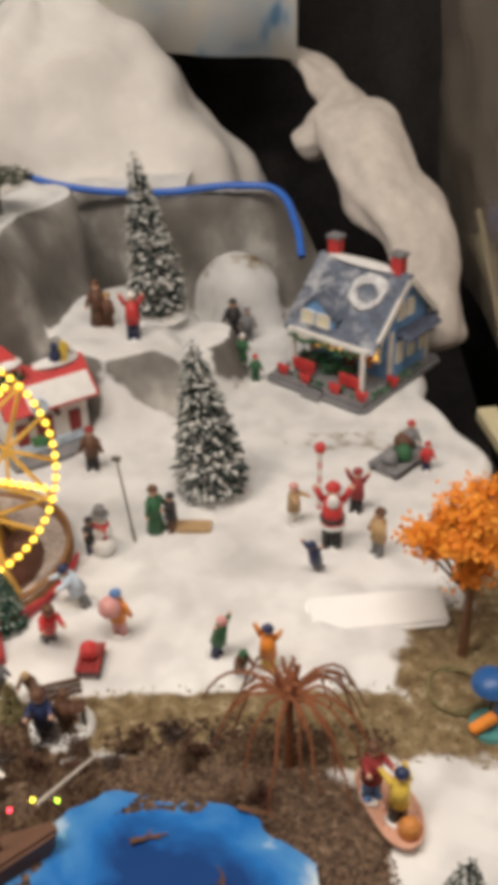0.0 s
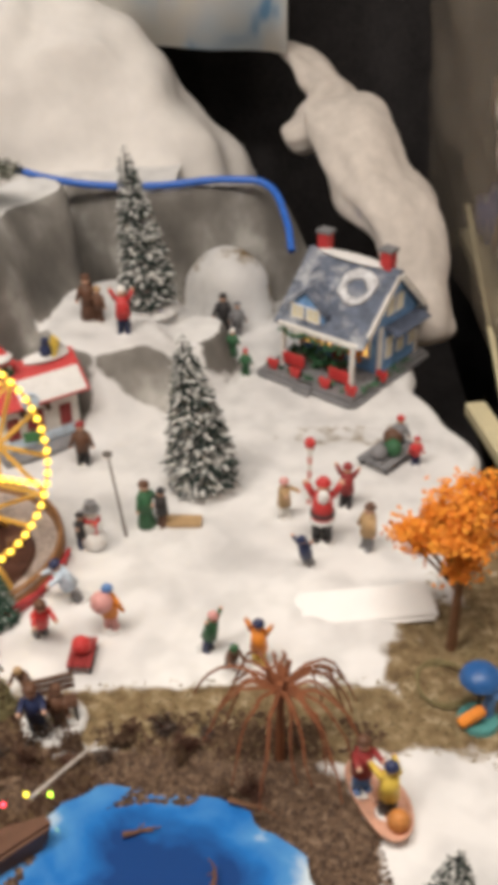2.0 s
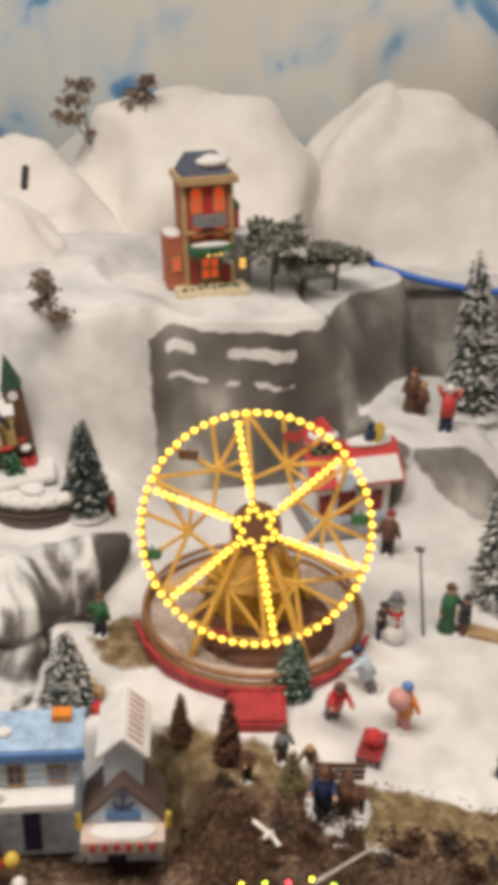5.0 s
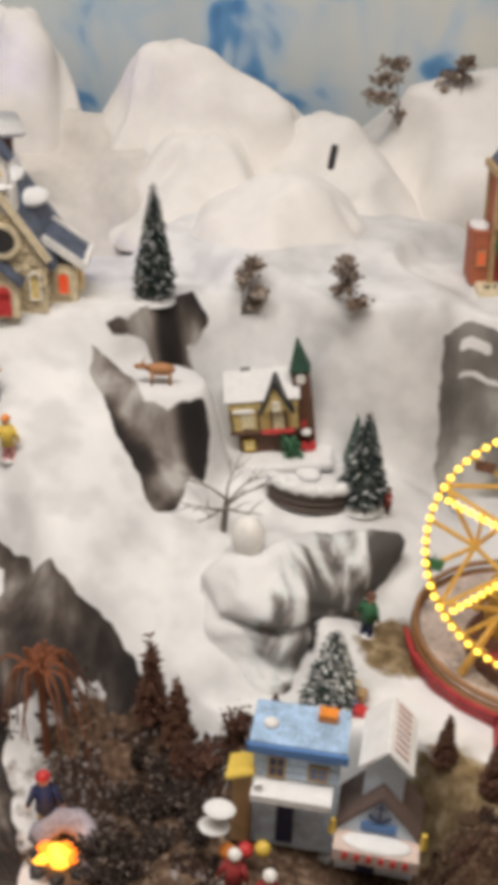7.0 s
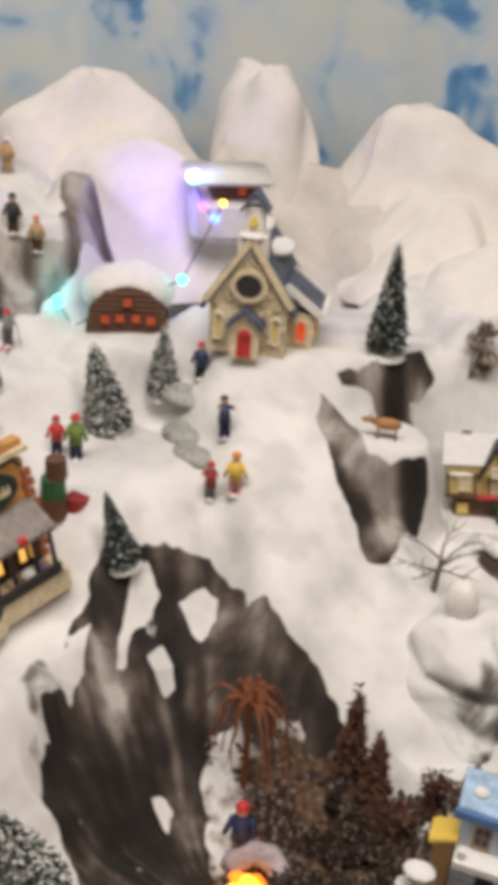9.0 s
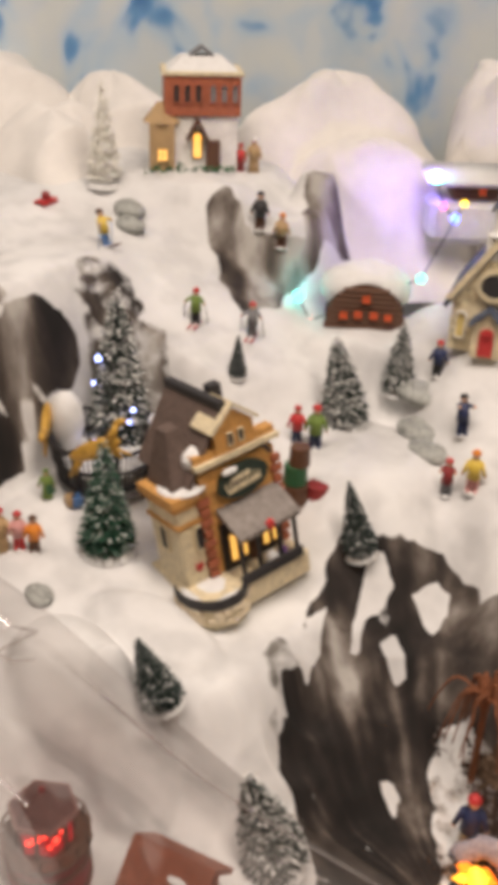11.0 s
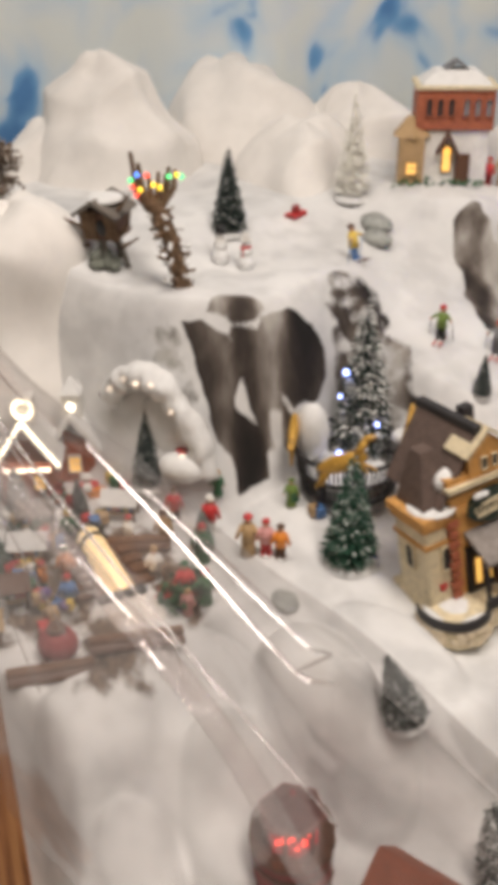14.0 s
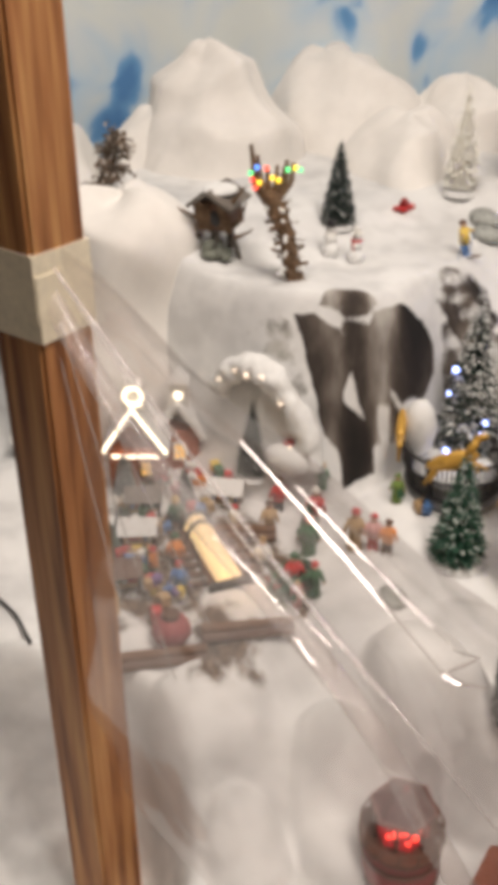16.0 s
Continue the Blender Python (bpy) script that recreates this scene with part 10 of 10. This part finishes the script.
boulder(-1.06, 0.25, 0.016, "dark stone on the shelf edge", bpy.data.materials["grey_stone"])
for reach, low in ((-0.90, 0.25), (-0.84, 0.22), (-0.80, 0.30), (-0.72, 0.36), (-0.66, 0.34), (-0.58, 0.30)):
    side = 0.44 * (reach + 0.965)
    film_fold([(-0.965, -0.116, 0.54), ((reach - 0.965) / 2, -0.118 + side * 0.45, (0.53 + low) / 2 + 0.01), (reach, -0.118 + side, low)], 0.0006, 0.25, 0.6, "thin crease in the clear plastic film")
figurine(-1.15, 0.025, 0.040, 70, BLUE, DARK, RED, "stand", "blue-coated figurine at the stalls")
figurine(-1.20, 0.035, 0.040, 70, ORANGE, BROWN, GREEN, "stand", "orange-coated figurine at the stalls")
figurine(-1.285, 0.06, 0.040, 70, GREEN, NAVY, YELLOW, "stand", "green-coated figurine behind the stalls")
figurine(-1.275, 0.195, 0.042, 70, RED, DARK, BROWN, "stand", "red-coated figurine at the snow arch")
market_stall(-1.33, 0.03, 75, GREYROOF, "small market stall with worn grey roof")
market_stall(-1.13, -0.075, 80, TAN, "small tan market stall next to the post")
parcels(-1.17, 0.0, 5, 2, "pile of parcels between two stalls")
fir(*g(-1.25, -0.03), 0.05, 0.018, "green", 0)
fir(*g(-1.33, 0.085), 0.06, 0.02, "dark", 0)


def railway_track():
    """Brown sleepers and two rails beside the glowing shed."""
    t = thing("model_track", -1.225, 0.055, ground(-1.225, 0.055), -8, "short model railway with brown sleepers in the snow", "railway")
    for k in range(9):
        solid("sleeper", t, BROWN, ((-0.075 + 0.018 * k, 0, 0.003), (0.008, 0.036, 0.006)))
    for s in (-1, 1):
        solid("rail", t, DARK, ((-0.003, s * 0.010, 0.0075), (0.16, 0.0025, 0.003)))


railway_track()
PURPLE = mat("violet_paint", (0.16, 0.09, 0.26), 0.55)


def flower_heap(x, y, seed, label):
    """A low dark green bush dotted with red blooms."""
    rnd = random.Random(seed)
    t = thing("flower_bush", x, y, ground(x, y) - 0.001, 0, label, "bush")
    cs = [Vector((rnd.uniform(-0.018, 0.018), rnd.uniform(-0.012, 0.012), rnd.uniform(0.006, 0.026))) for _ in range(9)]
    vs, fs = leaf_cloud(cs, 420, 0.005, 0.0040, rnd)
    pydata("foliage", vs, fs, GREEN, t)
    vs, fs = leaf_cloud(cs[:3], 110, 0.004, 0.0042, rnd)
    pydata("bloom", vs, fs, RED, t)
    bm = bmesh.new()
    rod(bm, (0, 0, 0), (0, 0, 0.02), 0.002, None, 6)
    part("stem", bm, BROWN, t)


flower_heap(-1.116, 0.159, 3, "dark green bush with red blooms on the snow")
flower_heap(-1.105, 0.140, 4, "small dark green bush with red blooms beside the lit shed")
flower_heap(-1.388, 0.060, 5, "dark green bush with red blooms beside the outlined house")


def wares(x, y, seed, paints, label):
    """Loose round and square wares heaped on the snow."""
    rnd = random.Random(seed)
    t = thing("ware_heap", x, y, ground(x, y) - 0.001, rnd.uniform(0, 90), label, "wares", "heaps of wares in the square")
    for k in range(7):
        bm = bmesh.new()
        c = (rnd.uniform(-0.02, 0.02), rnd.uniform(-0.016, 0.016), 0.007 + 0.008 * (k % 3))
        if k % 2:
            ball(bm, c, (rnd.uniform(0.006, 0.010), rnd.uniform(0.005, 0.009), rnd.uniform(0.005, 0.008)), 9)
        else:
            box(bm, c, (rnd.uniform(0.009, 0.016), rnd.uniform(0.008, 0.013), rnd.uniform(0.008, 0.014)), (0, 0, rnd.uniform(0, 90)), 0.85)
            soften(bm, 0.0012)
        part("ware", bm, paints[k % len(paints)], t)


wares(-1.294, 0.018, 1, (PURPLE, WHITE, GREEN, PURPLE), "heap of violet, white and green wares by the post")
wares(-1.340, 0.012, 2, (GREEN, TAN, WHITE), "heap of green and tan wares by the post")
wares(-1.218, -0.008, 3, (WHITE, GREEN, WHITE, PALEBLUE), "heap of white and green wares by the post")
wares(-1.148, 0.006, 4, (YELLOW, PURPLE, TAN, BROWN), "heap of yellow and violet wares near the red drum")
wares(-1.365, 0.110, 5, (ORANGE, RED, WHITE), "heap of orange and red wares under the snow arch")
parcels(-1.301, 0.036, 4, 2, "pile of purple and green wares in the square")
parcels(-1.221, -0.012, 5, 1, "pile of green and white wares by the post")
parcels(-1.129, 0.0, 3, 3, "low pile of yellow wares by the log edging")
parcels(-1.365, 0.145, 4, 0, "pile of orange and red wares under the arch")
parcels(-1.301, 0.227, 4, 3, "pile of small wares at the end of the arch")
figurine(-1.289, 0.240, 0.034, 60, DARK, BROWN, BROWN, "stand", "small dark figurine at the end of the arch")
figurine(-1.267, 0.253, 0.032, 60, GREEN, GREEN, TAN, "skirt", "small green figurine below the cliff")
figurine(-1.085, 0.143, 0.030, 60, PINK, PINK, TAN, "skirt", "small pink figurine beside the lit shed")
figurine(-1.245, 0.125, 0.036, 20, WHITE, RED, RED, "stand", "white and red figurine by the railway")
figurine(-1.335, 0.075, 0.036, 20, DKRED, DARK, WHITE, "stand", "dark red figurine behind the railway")
figurine(-1.19, 0.005, 0.034, 20, ORANGE, GREEN, RED, "wave", "orange and green figurine among the stalls")
figurine(-1.255, -0.045, 0.034, 20, GREEN, RED, WHITE, "stand", "green and red figurine among the stalls")
fir(*g(-1.37, 0.015), 0.07, 0.024, "snowy", 0)
fir(*g(-1.285, -0.01), 0.05, 0.02, "dark", 0)
fir(*g(-1.165, -0.055), 0.05, 0.02, "snowy", 0)


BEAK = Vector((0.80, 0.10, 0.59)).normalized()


def painted_mound():
    """Rounded snow mound below the cottage, brushed grey, shade painted on its beak side."""
    m = mat("brushed_shaded_mound", (0.6, 0.6, 0.6), 0.9, bump=0.4, bscale=60)
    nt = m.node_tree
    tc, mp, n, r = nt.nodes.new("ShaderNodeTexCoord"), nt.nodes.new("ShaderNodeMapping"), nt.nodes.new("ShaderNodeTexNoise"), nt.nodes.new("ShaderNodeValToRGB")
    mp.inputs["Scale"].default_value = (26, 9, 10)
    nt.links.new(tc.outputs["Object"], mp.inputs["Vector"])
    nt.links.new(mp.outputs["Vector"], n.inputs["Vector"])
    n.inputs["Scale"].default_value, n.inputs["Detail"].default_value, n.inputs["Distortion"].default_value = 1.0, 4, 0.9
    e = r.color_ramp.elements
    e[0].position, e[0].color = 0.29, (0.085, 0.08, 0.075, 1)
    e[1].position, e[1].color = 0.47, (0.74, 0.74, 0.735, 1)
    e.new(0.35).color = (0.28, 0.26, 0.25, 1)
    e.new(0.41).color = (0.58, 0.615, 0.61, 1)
    # the brushing thins out towards the run; shade is painted into the beak's side
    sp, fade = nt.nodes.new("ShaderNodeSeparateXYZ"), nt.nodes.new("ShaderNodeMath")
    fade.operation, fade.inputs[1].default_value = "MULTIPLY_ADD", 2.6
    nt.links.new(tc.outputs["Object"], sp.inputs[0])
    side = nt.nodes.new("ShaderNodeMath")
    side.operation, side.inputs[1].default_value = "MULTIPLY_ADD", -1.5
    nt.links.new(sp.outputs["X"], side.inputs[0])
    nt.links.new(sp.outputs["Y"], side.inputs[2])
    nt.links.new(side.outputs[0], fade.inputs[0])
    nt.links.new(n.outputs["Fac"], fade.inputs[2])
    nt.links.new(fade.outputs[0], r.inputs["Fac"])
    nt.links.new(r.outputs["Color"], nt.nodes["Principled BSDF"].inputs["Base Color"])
    bm = bmesh.new()
    bmesh.ops.create_uvsphere(bm, u_segments=64, v_segments=40, radius=1)
    for v in bm.verts:
        flare = (1 - 0.2 * v.co.z) / max(0.2, math.sqrt(max(0, 1 - v.co.z ** 2))) if v.co.z < 0 else 0
        p = Vector((v.co.x * 0.088, v.co.y * 0.072, v.co.z * 0.066))
        p += v.co * 0.016 * noise.noise(v.co * 1.9) + v.co * 0.007 * abs(noise.noise(Vector((v.co.x * 2, v.co.y * 7, v.co.z * 7))))
        # the beak of rock that juts out on one side, dark by its painted shade
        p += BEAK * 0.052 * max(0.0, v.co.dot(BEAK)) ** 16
        # a hollow swept under the brow
        p -= v.co * 0.012 * math.exp(-((v.co.z - 0.12 - 0.25 * v.co.x) / 0.07) ** 2) * max(0.0, -v.co.y)
        v.co = p
        if v.co.z < 0 and flare:
            v.co.x, v.co.y = v.co.x * flare, v.co.y * flare
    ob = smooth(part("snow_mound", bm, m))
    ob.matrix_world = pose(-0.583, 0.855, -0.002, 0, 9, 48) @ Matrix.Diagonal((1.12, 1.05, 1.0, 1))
    tagged(ob, "rounded snow mound with grey paint streaks, shade painted on its beak side", "mound")


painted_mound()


def tree_bulbs():
    """Blue-white bulbs wound into the tall fir of the bandstand."""
    glow = mat("blue_white_bulb", (0.5, 0.6, 1.0), 0.3, emit=7, glow=(0.35, 0.45, 1.0))
    t = thing("tree_lights", -1.235, 0.44, ground(-1.235, 0.44), 0, "small blue-white lights wound into the tall flocked fir", "lights")
    o = Vector((-1.235, 0.44, ground(-1.235, 0.44)))
    spots = [(-1.258, 0.429, 0.220), (-1.250, 0.417, 0.192), (-1.213, 0.452, 0.161), (-1.207, 0.443, 0.149), (-1.214, 0.399, 0.130)]
    bm = bmesh.new()
    rod(bm, (0, 0, 0), Vector(spots[-1]) - o, 0.0008, None, 5)
    for a, b in zip(spots, spots[1:]):
        rod(bm, Vector(a) - o, Vector(b) - o, 0.0008, None, 5)
    part("wire", bm, DARK, t)
    for k, p in enumerate(spots):
        bm = bmesh.new()
        ball(bm, Vector(p) - o, (0.0042, 0.0026, 0.003, 0.0026)[k % 4], 8)
        part("bulb", bm, glow, t)


tree_bulbs()


def dark_peg():
    bm = bmesh.new()
    box(bm, (0, 0, 0.002), (0.010, 0.008, 0.036), (4, 8, 20))
    soften(bm, 0.002)
    ob = part("peg", bm, DARK)
    ob.location = (-0.845, 1.34, 0.352)
    tagged(ob, "short dark wooden peg stuck in the fleece ridge", "peg")


dark_peg()
